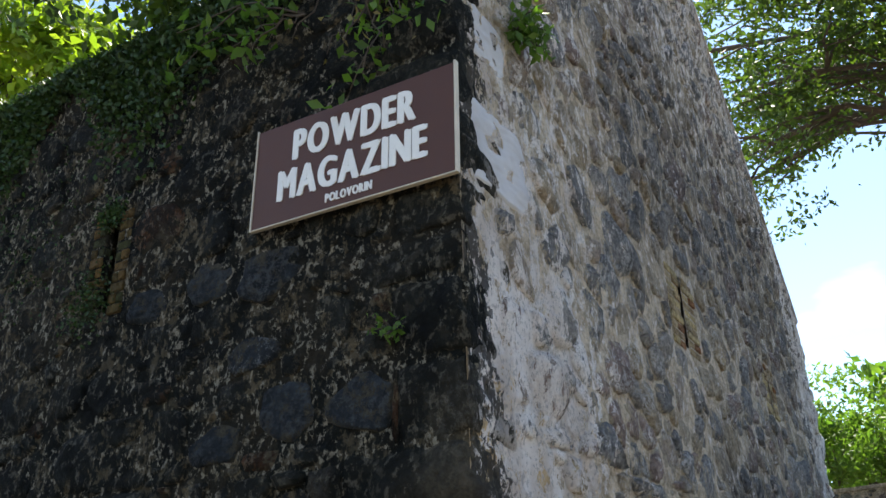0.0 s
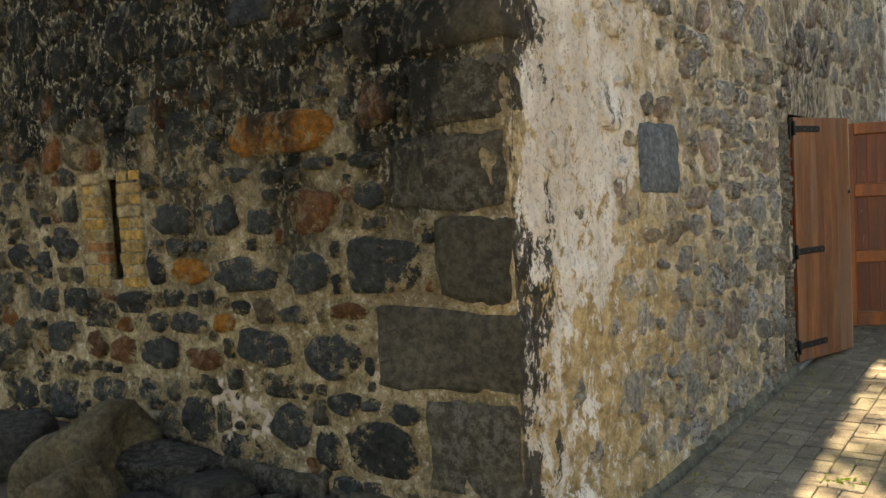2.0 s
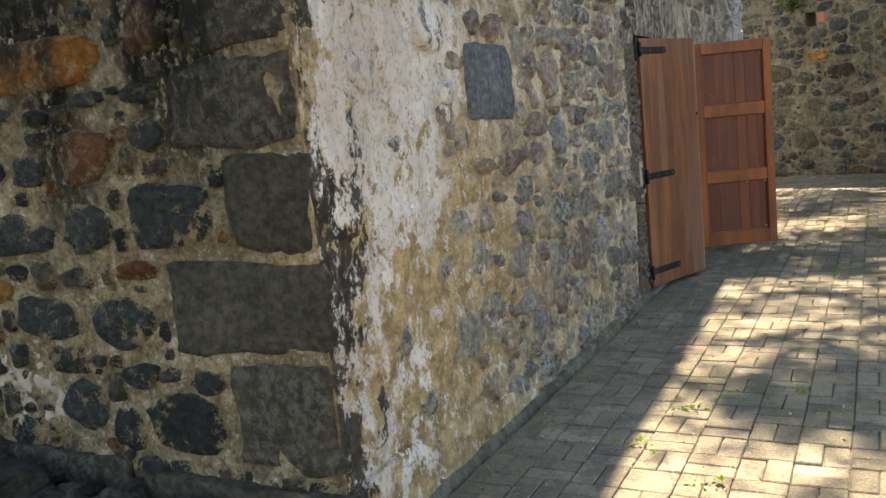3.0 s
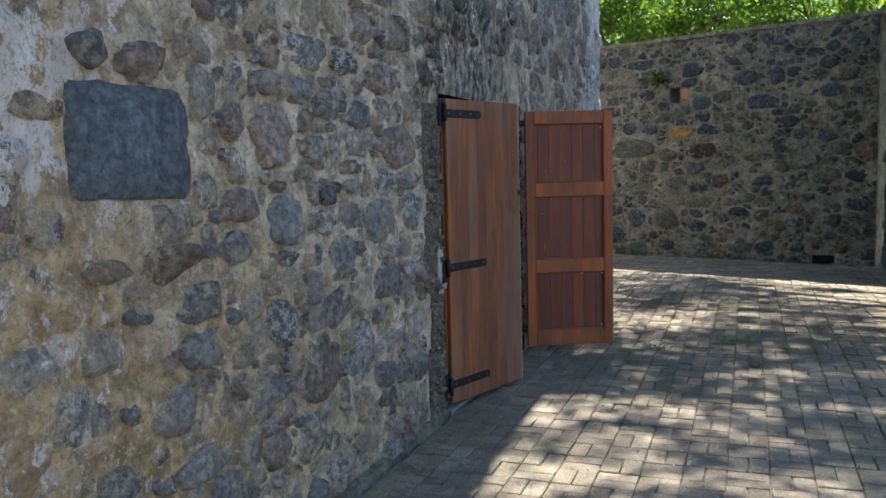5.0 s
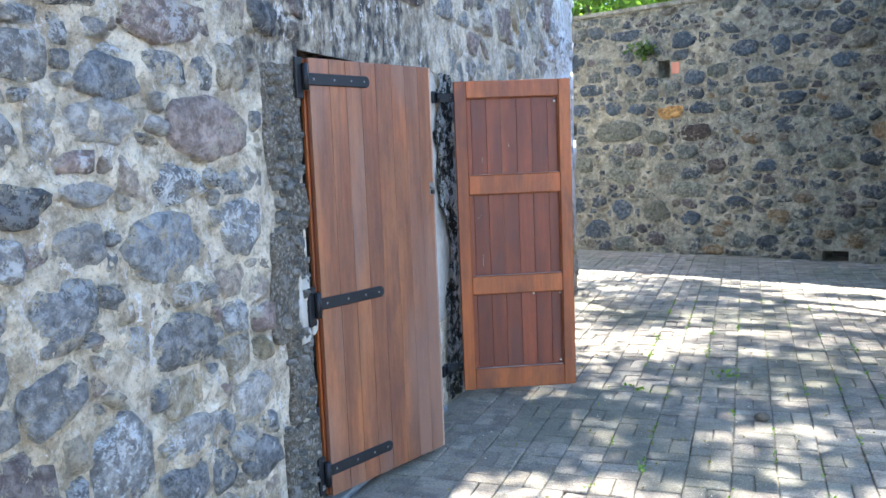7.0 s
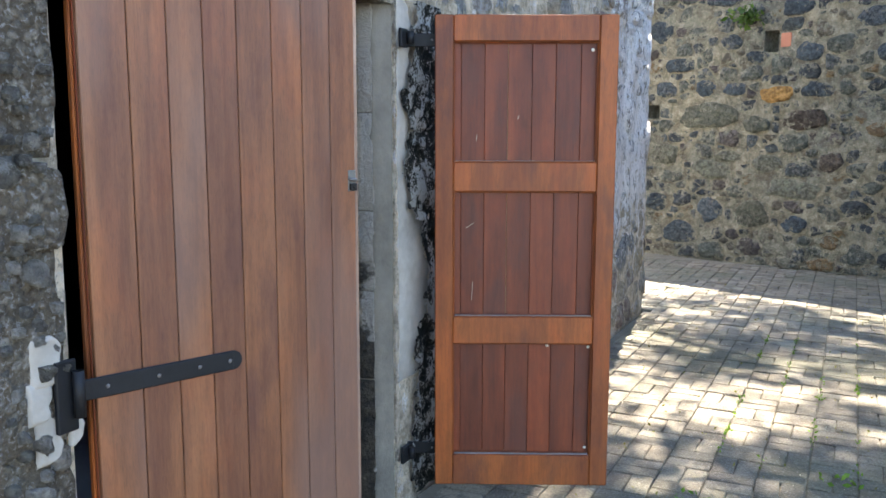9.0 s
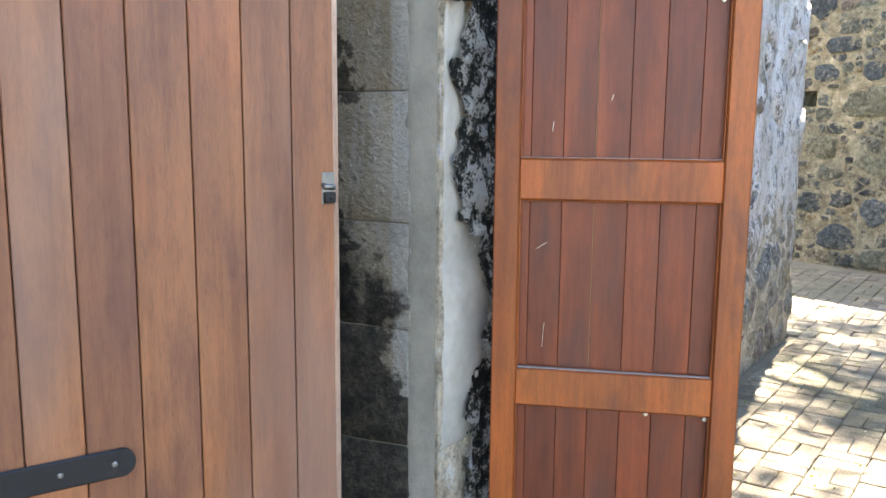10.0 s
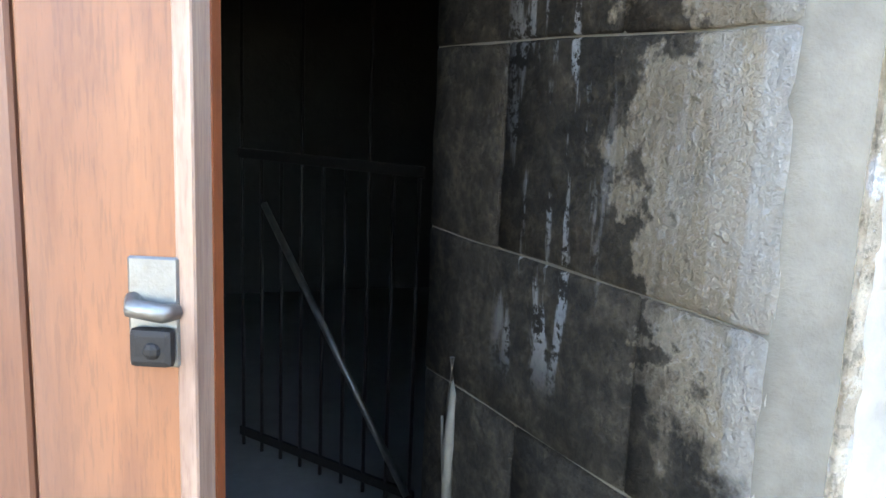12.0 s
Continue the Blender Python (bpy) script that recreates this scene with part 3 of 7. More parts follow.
M = {
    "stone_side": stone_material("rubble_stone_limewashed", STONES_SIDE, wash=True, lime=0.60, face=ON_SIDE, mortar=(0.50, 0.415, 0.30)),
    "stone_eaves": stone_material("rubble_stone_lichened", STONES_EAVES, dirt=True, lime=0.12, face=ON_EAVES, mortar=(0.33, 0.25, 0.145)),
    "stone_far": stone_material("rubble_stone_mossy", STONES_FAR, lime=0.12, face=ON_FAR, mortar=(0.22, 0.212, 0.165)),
    "stone_slate": stone_material("blue_grey_rubble_block", None, fixed=(0.275, 0.258, 0.238), lime=0.95, face=ON_SIDE, mortar=(0.50, 0.415, 0.30)),
    "stone_black": stone_material("dark_lime_flecked_block", None, fixed=(0.178, 0.170, 0.160), lime=1.0, face=ON_SIDE, mortar=(0.50, 0.415, 0.30)),
    "stone_pale": stone_material("lime_crusted_block", None, fixed=(0.30, 0.30, 0.30), lime=1.0, face=ON_SIDE, mortar=(0.50, 0.415, 0.30)),
    "stone_tan": stone_material("yellowish_pebble_block", None, fixed=(0.46, 0.37, 0.23), lime=0.3, face=ON_SIDE, mortar=(0.50, 0.415, 0.30)),
    "stone_umber": stone_material("brown_rubble_block", None, fixed=(0.33, 0.25, 0.175), lime=0.45, face=ON_SIDE, mortar=(0.50, 0.415, 0.30)),
    "far_blue": stone_material("dark_blue_field_stone", None, fixed=(0.060, 0.078, 0.092), lime=0.10, face=ON_FAR, mortar=(0.22, 0.212, 0.165)),
    "far_green": stone_material("grey_green_field_stone", None, fixed=(0.125, 0.130, 0.098), lime=0.12, face=ON_FAR, mortar=(0.22, 0.212, 0.165)),
    "far_brown": stone_material("dark_brown_field_stone", None, fixed=(0.085, 0.070, 0.058), lime=0.08, face=ON_FAR, mortar=(0.22, 0.212, 0.165)),
    "plaster_smooth": plain_material("smooth_grey_render", (0.46, 0.45, 0.45), 0.9, 9.0, 0.30, spec=0.1, rel=0.004),
    "plaster_bloom": plain_material("pinkish_lime_bloom", (0.40, 0.325, 0.265), 0.95, 26.0, 0.65, spec=0.1, rel=0.02),
    "stone_upper": stone_material("lichened_blue_block", None, fixed=(0.034, 0.041, 0.047), lime=0.22, face=ON_EAVES, mortar=(0.085, 0.075, 0.055)),
    "stone_blue": stone_material("blue_grey_slate_block", None, fixed=(0.165, 0.192, 0.212), lime=0.22),
    "stone_purple": stone_material("purple_brown_block", None, fixed=(0.345, 0.262, 0.220), lime=0.70, face=ON_SIDE, mortar=(0.50, 0.415, 0.30)),
    "stone_grey": stone_material("pale_grey_block", None, fixed=(0.365, 0.335, 0.300), lime=0.95, face=ON_SIDE, mortar=(0.50, 0.415, 0.30)),
    "stone_dark": stone_material("dark_basalt_block", None, fixed=(0.044, 0.050, 0.048), dirt=True, lime=0.07, face=ON_EAVES, mortar=(0.33, 0.25, 0.145)),
    "stone_rust": stone_material("rust_orange_block", None, fixed=(0.37, 0.145, 0.026), dirt=True, lime=0.10, face=ON_EAVES, mortar=(0.33, 0.25, 0.145)),
    "stone_brown": stone_material("rust_brown_block", None, fixed=(0.16, 0.07, 0.032), dirt=True, lime=0.15, face=ON_EAVES, mortar=(0.33, 0.25, 0.145)),
    "quoin": stone_material("dark_quoin_stone", None, fixed=(0.090, 0.079, 0.058), wash=True, dirt=True, lime=0.12, film=0.25),
    "far_orange": stone_material("ochre_stone", None, fixed=(0.34, 0.20, 0.07), lime=0.2),
    "boulder": stone_material("field_boulder", ((0.0, (0.15, 0.115, 0.068)), (0.4, (0.11, 0.097, 0.074)), (0.7, (0.14, 0.112, 0.068))), lime=0.05),
    "boulder_dark": stone_material("dark_field_stone", ((0.0, (0.070, 0.066, 0.056)), (0.4, (0.095, 0.084, 0.066)), (0.7, (0.055, 0.056, 0.052))), lime=0.08),
    "mortar_side": mortar_material("lime_mortar_side", (0.58, 0.420, 0.225), (0.69, 0.585, 0.44), wash=True, split=(4.8, 7.6), dirty=0.40),
    "mortar_eaves": mortar_material("lime_mortar_eaves", (0.42, 0.325, 0.19), (0.335, 0.268, 0.175), dirt=True),
    "mortar_corner": mortar_material("lime_mortar_corner", (0.44, 0.32, 0.165), (0.34, 0.265, 0.165), wash=True, dirt=True),
    "mortar_far": mortar_material("old_mortar_far", (0.245, 0.235, 0.178), (0.170, 0.172, 0.142), dirty=0.25),
    "jamb": dark_inner_stone_material(),
    "rough_jamb": conglomerate_material(),
    "plaster": plain_material("grey_lime_plaster", (0.188, 0.162, 0.126), 0.93, 15.0, 0.62, rel=0.020),
    "pebble": stone_material("grey_pebble", ((0.0, (0.22, 0.20, 0.17)), (0.4, (0.15, 0.138, 0.118)), (0.7, (0.28, 0.25, 0.21))), lime=0.2),
    "broken": pitted_material(),
    "ledge_grey": plain_material("pale_grey_ledge", (0.30, 0.27, 0.25), 0.95, 50, 0.6, spec=0.1),
    "plaster_white": plain_material("white_lime_plaster", (0.36, 0.32, 0.27), 0.95, 22.0, 0.50, spec=0.1, rel=0.006),
    "brick": stone_material("yellow_brick", ((0.0, (0.56, 0.43, 0.21)), (0.35, (0.36, 0.26, 0.14)), (0.7, (0.45, 0.34, 0.19)), (0.93, (0.33, 0.15, 0.06))), lime=0.2),
    "brick_eaves": stone_material("lichened_yellow_brick", ((0.0, (0.52, 0.31, 0.09)), (0.35, (0.42, 0.27, 0.11)), (0.7, (0.45, 0.34, 0.19)), (0.93, (0.33, 0.15, 0.06))), lime=0.10),
    "brick_black": stone_material("mossy_ochre_brick", ((0.0, (0.12, 0.085, 0.03)), (0.4, (0.055, 0.058, 0.022)), (0.75, (0.17, 0.105, 0.035))), lime=0.04),
    "brick_red": plain_material("red_brick", (0.30, 0.13, 0.085), 0.92, 40, 0.3),
    "wood_out": wood_material("oiled_hardwood_weathered_sheen", (0.200, 0.080, 0.032), (0.128, 0.048, 0.022), 0.55),
    "wood_worn": wood_material("worn_pale_wood_edge", (0.36, 0.25, 0.18), (0.26, 0.17, 0.12), 0.3),
    "wood_in": wood_material("varnished_hardwood_boards", (0.168, 0.036, 0.010), (0.104, 0.021, 0.006)),
    "wood_frame": wood_material("varnished_hardwood_frame", (0.275, 0.074, 0.013), (0.188, 0.047, 0.010)),
    "iron": plain_material("black_painted_iron", (0.010, 0.010, 0.011), 0.50, 60, 0.5, 0.0, 0.22, 0.002),
    "steel": plain_material("worn_galvanised_steel", (0.19, 0.183, 0.17), 0.48, 80, 0.6, 0.9, 0.5, 0.002),
    "rust_iron": plain_material("rusty_iron_bar", (0.015, 0.013, 0.012), 0.6, 60, 0.4, 0.4),
    "paver": paver_material(),
    "bed": plain_material("sandy_joint_bed", (0.20, 0.168, 0.118), 0.97, 40, 0.35, rel=0.01),
    "earth": plain_material("dry_brown_earth", (0.085, 0.066, 0.046), 0.97, 18, 0.4, rel=0.03),
    "sign": plain_material("brown_painted_board", (0.080, 0.032, 0.019), 0.5, 14, 0.18, rel=0.001),
    "letter": plain_material("white_sign_paint", (0.72, 0.71, 0.67), 0.6, 60, 0.12, rel=0.001),
    "edge": plain_material("pale_sign_edging", (0.52, 0.47, 0.38), 0.7, 40, 0.25),
    "bark": plain_material("grey_brown_bark", (0.09, 0.072, 0.055), 0.95, 12, 0.4, rel=0.03),
    "leaf_bright": leaf_material("sunlit_yellow_green_leaf", (0.12, 0.185, 0.018), (0.22, 0.28, 0.03), 0.5),
    "leaf_mid": leaf_material("green_leaf", (0.055, 0.11, 0.02), (0.11, 0.18, 0.03), 0.5),
    "leaf_olive": leaf_material("olive_green_leaf", (0.032, 0.062, 0.012), (0.075, 0.115, 0.02), 0.38),
    "leaf_dark": leaf_material("dark_ivy_leaf", (0.02, 0.042, 0.012), (0.04, 0.075, 0.018), 0.25),
    "litter": leaf_material("fallen_leaf", (0.16, 0.115, 0.04), (0.24, 0.21, 0.055), 0.2),
    "seam_ochre": plain_material("pale_ochre_seam", (0.26, 0.17, 0.085), 0.7, 60, 0.4),
    "petal": plain_material("pale_fallen_petal", (0.55, 0.50, 0.36), 0.9, 40, 0.2),
    # near-black colour that carries the gloom of the unlit store
    "inside": plain_material("gloom_dark_plaster", (0.045, 0.045, 0.043), 0.95, 10, 0.5, rel=0.02),
    "inside_floor": plain_material("worn_stone_floor", (0.16, 0.155, 0.145), 0.9, 14, 0.35, rel=0.02),
    "roof": plain_material("weathered_roof_slab", (0.16, 0.15, 0.14), 0.95, 6, 0.35, rel=0.02),
    "weed": leaf_material("joint_weed", (0.09, 0.16, 0.02), (0.16, 0.24, 0.03), 0.3),
}


# ---- building helpers ----
def mesh(name, verts, faces, material, smooth=False):
    me = bpy.data.meshes.new(name)
    me.from_pydata([tuple(v) for v in verts], [], [tuple(f) for f in faces])
    me.materials.append(M[material])
    if smooth:
        me.polygons.foreach_set("use_smooth", [True] * len(me.polygons))
    me.update()
    return me


def part(name, bm, material, parent=None, label=""):
    """Links a bmesh, or a mesh, as one object under a thing or a part."""
    if isinstance(bm, bmesh.types.BMesh):
        me = bpy.data.meshes.new(name)
        bmesh.ops.recalc_face_normals(bm, faces=bm.faces)
        bm.to_mesh(me)
        bm.free()
        me.materials.append(M[material])
    else:
        me = bm
    ob = new(name, me)
    if parent is not None:
        ob.parent = parent
    if label:
        ob["label"] = label
    return ob


def box(bm, lo, hi, m=None, bevel=0.0, seg=1):
    """Adds a box between two corners, bevelled, moved by m."""
    lo, hi = Vector(lo), Vector(hi)
    r = bmesh.ops.create_cube(bm, size=1.0, matrix=Matrix.Translation((lo + hi) / 2) @ Matrix.Diagonal((*(hi - lo), 1)))
    vs = r["verts"]
    if bevel:
        es = list({e for v in vs for e in v.link_edges})
        vs = list({v for f in bmesh.ops.bevel(bm, geom=es, offset=bevel, segments=seg, profile=0.6, affect="EDGES")["faces"] for v in f.verts} | {v for v in vs if v.is_valid})
    if m is not None:
        bmesh.ops.transform(bm, matrix=m, verts=[v for v in vs if v.is_valid])
    return vs


def rough_block(lo, hi, bevel, wobble, cuts=3, seed=0):
    """A dressed but uneven block."""
    bm = bmesh.new()
    box(bm, lo, hi, bevel=bevel, seg=2)
    bmesh.ops.subdivide_edges(bm, edges=[e for e in bm.edges if e.calc_length() > 0.07], cuts=cuts, use_grid_fill=True)
    for v in bm.verts:
        k = v.co * 9 + Vector((seed * 3.1, seed * 1.7, seed))
        v.co += noise.noise_vector(k * 0.45) * wobble * 1.3 + noise.noise_vector(k) * wobble + noise.noise_vector(k * 3.1) * wobble * 0.5 + noise.noise_vector(k * 8.3) * wobble * 0.3
    for f in bm.faces:
        f.smooth = True
    return bm


def tube(bm, pts, radii, sides=8):
    """A tapered tube along points."""
    rings = []
    for i, p in enumerate(pts):
        a = Vector(pts[max(i - 1, 0)])
        b = Vector(pts[min(i + 1, len(pts) - 1)])
        q = (b - a).to_track_quat("Z", "Y")
        rings.append([bm.verts.new(Vector(p) + q @ Vector((radii[i] * math.cos(k * math.tau / sides), radii[i] * math.sin(k * math.tau / sides), 0))) for k in range(sides)])
    for a, b in zip(rings, rings[1:]):
        for k in range(sides):
            f = bm.faces.new((a[k], a[(k + 1) % sides], b[(k + 1) % sides], b[k]))
            f.smooth = True
    bm.faces.new(rings[0][::-1])
    bm.faces.new(rings[-1])


def slab_with_openings(us, vs, holes, depth, point, top=None):
    """A wall as one closed mesh between the first and last of us and vs, with right-angled holes (u0, u1, v0, v1) through it."""
    us = sorted({*us, *(h[0] for h in holes), *(h[1] for h in holes)})
    vs = sorted({*vs, *(h[2] for h in holes), *(h[3] for h in holes)})
    nu, nv = len(us) - 1, len(vs) - 1

    def solid(i, j):
        if not (0 <= i < nu and 0 <= j < nv):
            return False
        u, v = (us[i] + us[i + 1]) / 2, (vs[j] + vs[j + 1]) / 2
        return not any(a < u < b and c < v < d for a, b, c, d in holes)

    index, verts, faces = {}, [], []

    def vid(i, j, k):
        if (i, j, k) not in index:
            index[i, j, k] = len(verts)
            verts.append(point(us[i], vs[j], -depth if k else 0.0))
        return index[i, j, k]

    for i in range(nu):
        for j in range(nv):
            if not solid(i, j):
                continue
            faces.append([vid(i, j, 0), vid(i + 1, j, 0), vid(i + 1, j + 1, 0), vid(i, j + 1, 0)])
            faces.append([vid(i, j + 1, 1), vid(i + 1, j + 1, 1), vid(i + 1, j, 1), vid(i, j, 1)])
            for di, dj, a, b in ((-1, 0, (0, 1), (0, 0)), (1, 0, (1, 0), (1, 1)), (0, -1, (0, 0), (1, 0)), (0, 1, (1, 1), (0, 1))):
                if not solid(i + di, j + dj):
                    p, q = (i + a[0], j + a[1]), (i + b[0], j + b[1])
                    faces.append([vid(*q, 0), vid(*p, 0), vid(*p, 1), vid(*q, 1)])
    return verts, faces


# ---- rubble masonry ----
def clip(poly, a, b, c):
    """The part of a polygon where a*u + b*v <= c."""
    out = []
    for i, p in enumerate(poly):
        q = poly[(i + 1) % len(poly)]
        dp, dq = a * p[0] + b * p[1] - c, a * q[0] + b * q[1] - c
        if dp <= 0:
            out.append(p)
        if dp * dq < 0:
            k = dp / (dp - dq)
            out.append((p[0] + k * (q[0] - p[0]), p[1] + k * (q[1] - p[1])))
    return out


def rubble(u0, u1, v0, v1, sizes, seed, blocked=(), limits=(), aspect=1.25, gap=0.014, tries=2600):
    """Packs stones of falling size into a rectangle: outlines of irregular, close-set rubble, kept off the blocked rectangles
    and inside the half-planes of limits. Returns (centre, outline) pairs."""
    rng = np.random.default_rng(seed)
    pu, pv, pr = np.empty(0), np.empty(0), np.empty(0)
    for r, share in sizes:
        n = int(tries * share)
        for u, v, rr in zip(rng.uniform(u0, u1, n), rng.uniform(v0, v1, n), r * rng.uniform(0.8, 1.2, n)):
            if any(a - rr * 0.55 < u < b + rr * 0.55 and c - rr * 0.55 < v < d + rr * 0.55 for a, b, c, d in blocked):
                continue
            if any(a * u + b * v > c - rr * 0.5 for a, b, c in limits):
                continue
            if len(pu) and np.min(np.hypot((pu - u) / aspect, pv - v) - 0.93 * (pr + rr)) < 0:
                continue
            pu, pv, pr = np.append(pu, u), np.append(pv, v), np.append(pr, rr)
    out = []
    for i in range(len(pu)):
        u, v, r = pu[i], pv[i], pr[i]
        poly = [(u - 1.5 * r * aspect, v - 1.5 * r), (u + 1.5 * r * aspect, v - 1.5 * r), (u + 1.5 * r * aspect, v + 1.5 * r), (u - 1.5 * r * aspect, v + 1.5 * r)]
        du, dv = (pu - u) / aspect, pv - v
        d = np.hypot(du, dv)
        for j in np.flatnonzero((d > 0) & (d < 1.8 * r + pr * 1.2 + 0.02)):
            k = (d[j] ** 2 + r ** 2 - pr[j] ** 2) / (2 * d[j])
            nu, nv = du[j] / d[j] / aspect, dv[j] / d[j]
            poly = clip(poly, nu, nv, nu * u + nv * v + k)
        for a, b, c in limits:
            poly = clip(poly, a, b, c)
        for a, b, c, e in blocked:
            if u + 2 * r > a and u - 2 * r < b and v + 2 * r > c and v - 2 * r < e:
                side = max(((a - u), (1, 0, a)), ((u - b), (-1, 0, -b)), ((c - v), (0, 1, c)), ((v - e), (0, -1, -e)))
                poly = clip(poly, *side[1])
        for a, b, c in ((-1, 0, -u0), (1, 0, u1), (0, -1, -v0), (0, 1, v1)):
            poly = clip(poly, a, b, c)
        if len(poly) < 3:
            continue
        cu, cv = sum(p[0] for p in poly) / len(poly), sum(p[1] for p in poly) / len(poly)
        # set back from its neighbours, corners knocked off
        inset = [(p[0] - cu, p[1] - cv) for p in poly]
        inset = [(a * (1 - gap / max(math.hypot(a, b), 1e-3)), b * (1 - gap / max(math.hypot(a, b), 1e-3))) for a, b in inset if math.hypot(a, b) > gap * 1.5]
        if len(inset) < 3:
            continue
        ring = []
        for k, p in enumerate(inset):
            q = inset[(k + 1) % len(inset)]
            s, t = rng.uniform(0.10, 0.24), rng.uniform(0.76, 0.90)
            ring += [(p[0] + s * (q[0] - p[0]), p[1] + s * (q[1] - p[1])), (p[0] + t * (q[0] - p[0]), p[1] + t * (q[1] - p[1]))]
        while len(ring) > 12:
            k = min(range(len(ring)), key=lambda m: math.dist(ring[m], ring[m - 1]))
            ring.pop(k)
        ring = [(a * rng.uniform(0.95, 1.03), b * rng.uniform(0.95, 1.03)) for a, b in ring]
        if max(a for a, b in ring) - min(a for a, b in ring) > 0.025:
            out.append(((cu, cv), ring))
    return out


def stone_shell(ring, proud, rng, flat=0.5):
    """Vertices (u, v, height) and faces of one stone from its outline."""
    n = len(ring)
    lean_u, lean_v = rng.uniform(-0.13, 0.13, 2)
    verts = [(a, b, -0.03) for a, b in ring]
    verts += [(a * 0.96, b * 0.96, proud * rng.uniform(0.15, 0.80) + a * lean_u + b * lean_v) for a, b in ring]
    verts += [(a * flat, b * flat, proud * rng.uniform(0.55, 1.35) + a * lean_u + b * lean_v) for a, b in ring]
    verts.append((rng.uniform(-0.1, 0.1) * ring[0][0], 0, proud * rng.uniform(0.9, 1.25)))
    faces = []
    for lvl in (0, n):
        faces += [(lvl + k, lvl + (k + 1) % n, lvl + n + (k + 1) % n, lvl + n + k) for k in range(n)]
    faces += [(2 * n + k, 2 * n + (k + 1) % n, 3 * n) for k in range(n)]
    return verts, faces


def lay_stones(stones, frame_of, parent, material, single, proud, seed, name="stone"):
    """Stones of one wall: those that single() picks, up to 220, as parts; the rest joined."""
    rng = np.random.default_rng(seed)
    count, jv, jf = 0, [], []
    origin, ua, va, na = frame_of
    turn = Matrix((ua, va, na)).transposed().to_4x4()
    for (cu, cv), ring in stones:
        verts, faces = stone_shell(ring, proud * rng.uniform(0.15, 1.5), rng, rng.uniform(0.48, 0.74))
        at = Vector(origin) + Vector(ua) * cu + Vector(va) * cv
        if count < 220 and single(cu, cv):
            ob = part(name, mesh(name, verts, faces, material, True), None, parent)
            ob.matrix_local = Matrix.Translation(at) @ turn
            count += 1
        else:
            k = len(jv)
            jv += [at + Vector(ua) * a + Vector(va) * b + Vector(na) * h for a, b, h in verts]
            jf += [tuple(i + k for i in f) for f in faces]
    if jv:
        ob = part("rubble_stones", mesh("rubble_stones", jv, jf, material, True), None, parent)
        tagged(ob, kind="stuff")


def single_stone(parent, frame_of, u0, u1, v0, v1, material, proud, seed, square=2.6, name="stone", label=""):
    """One larger stone of a wall, filling a rectangle: a broken, angular outline with worn corners, domed and leaning."""
    rng = np.random.default_rng(seed)
    origin, ua, va, na = frame_of
    a, b = (u1 - u0) / 2, (v1 - v0) / 2
    corners = []
    if square >= 6:
        corners = [(p * rng.uniform(0.93, 1.0), q * rng.uniform(0.93, 1.0)) for p, q in ((1, 1), (0.1, 1.04), (-1, 1), (-1.03, 0), (-1, -1), (0, -1.03), (1, -1), (1.02, 0.1))]
    else:
        k = int(rng.integers(5, 9))
        turn = rng.uniform(0, math.tau)
        for i in range(k):
            t = turn + (i + rng.uniform(-0.27, 0.27)) * math.tau / k
            c, d = math.cos(t), math.sin(t)
            r = (abs(c) ** 3.2 + abs(d) ** 3.2) ** (-1 / 3.2) * rng.uniform(0.84, 1.06)
            corners.append((r * c, r * d))
    ring = []
    for p, q in zip(corners, corners[1:] + corners[:1]):
        for t in (0.15, 0.5, 0.85):
            ring.append((p[0] + t * (q[0] - p[0]) + rng.normal() * 0.022, p[1] + t * (q[1] - p[1]) + rng.normal() * 0.022))
    lo_u, hi_u = min(p for p, q in ring), max(p for p, q in ring)
    lo_v, hi_v = min(q for p, q in ring), max(q for p, q in ring)
    ring = [((2 * (p - lo_u) / (hi_u - lo_u) - 1) * a, (2 * (q - lo_v) / (hi_v - lo_v) - 1) * b) for p, q in ring]
    n = len(ring)
    lean_u, lean_v = rng.uniform(-0.65, 0.65, 2) * proud / max(a, b)
    verts = [(p, q, -0.03) for p, q in ring]
    levels = ((0.975, 0.25), (0.90, 0.78), (0.66, 1.0), (0.34, 1.06))
    for f, h in levels:
        for p, q in ring:
            lump = noise.noise((p * f * 16, q * f * 16, seed)) * 0.75 + noise.noise((p * f * 40, q * f * 40, seed)) * 0.40
            verts.append((p * f, q * f, proud * (h + lump) + p * f * lean_u + q * f * lean_v))
    verts.append((0, 0, proud * 1.05))
    faces = []
    for lvl in range(4):
        faces += [(lvl * n + k, lvl * n + (k + 1) % n, (lvl + 1) * n + (k + 1) % n, (lvl + 1) * n + k) for k in range(n)]
    faces += [(4 * n + k, 4 * n + (k + 1) % n, 5 * n) for k in range(n)]
    ob = part(name, mesh(name, verts, faces, material, True), None, parent, label)
    ob.matrix_local = Matrix.Translation(Vector(origin) + Vector(ua) * (u0 + a) + Vector(va) * (v0 + b)) @ Matrix((ua, va, na)).transposed().to_4x4()
    return ob


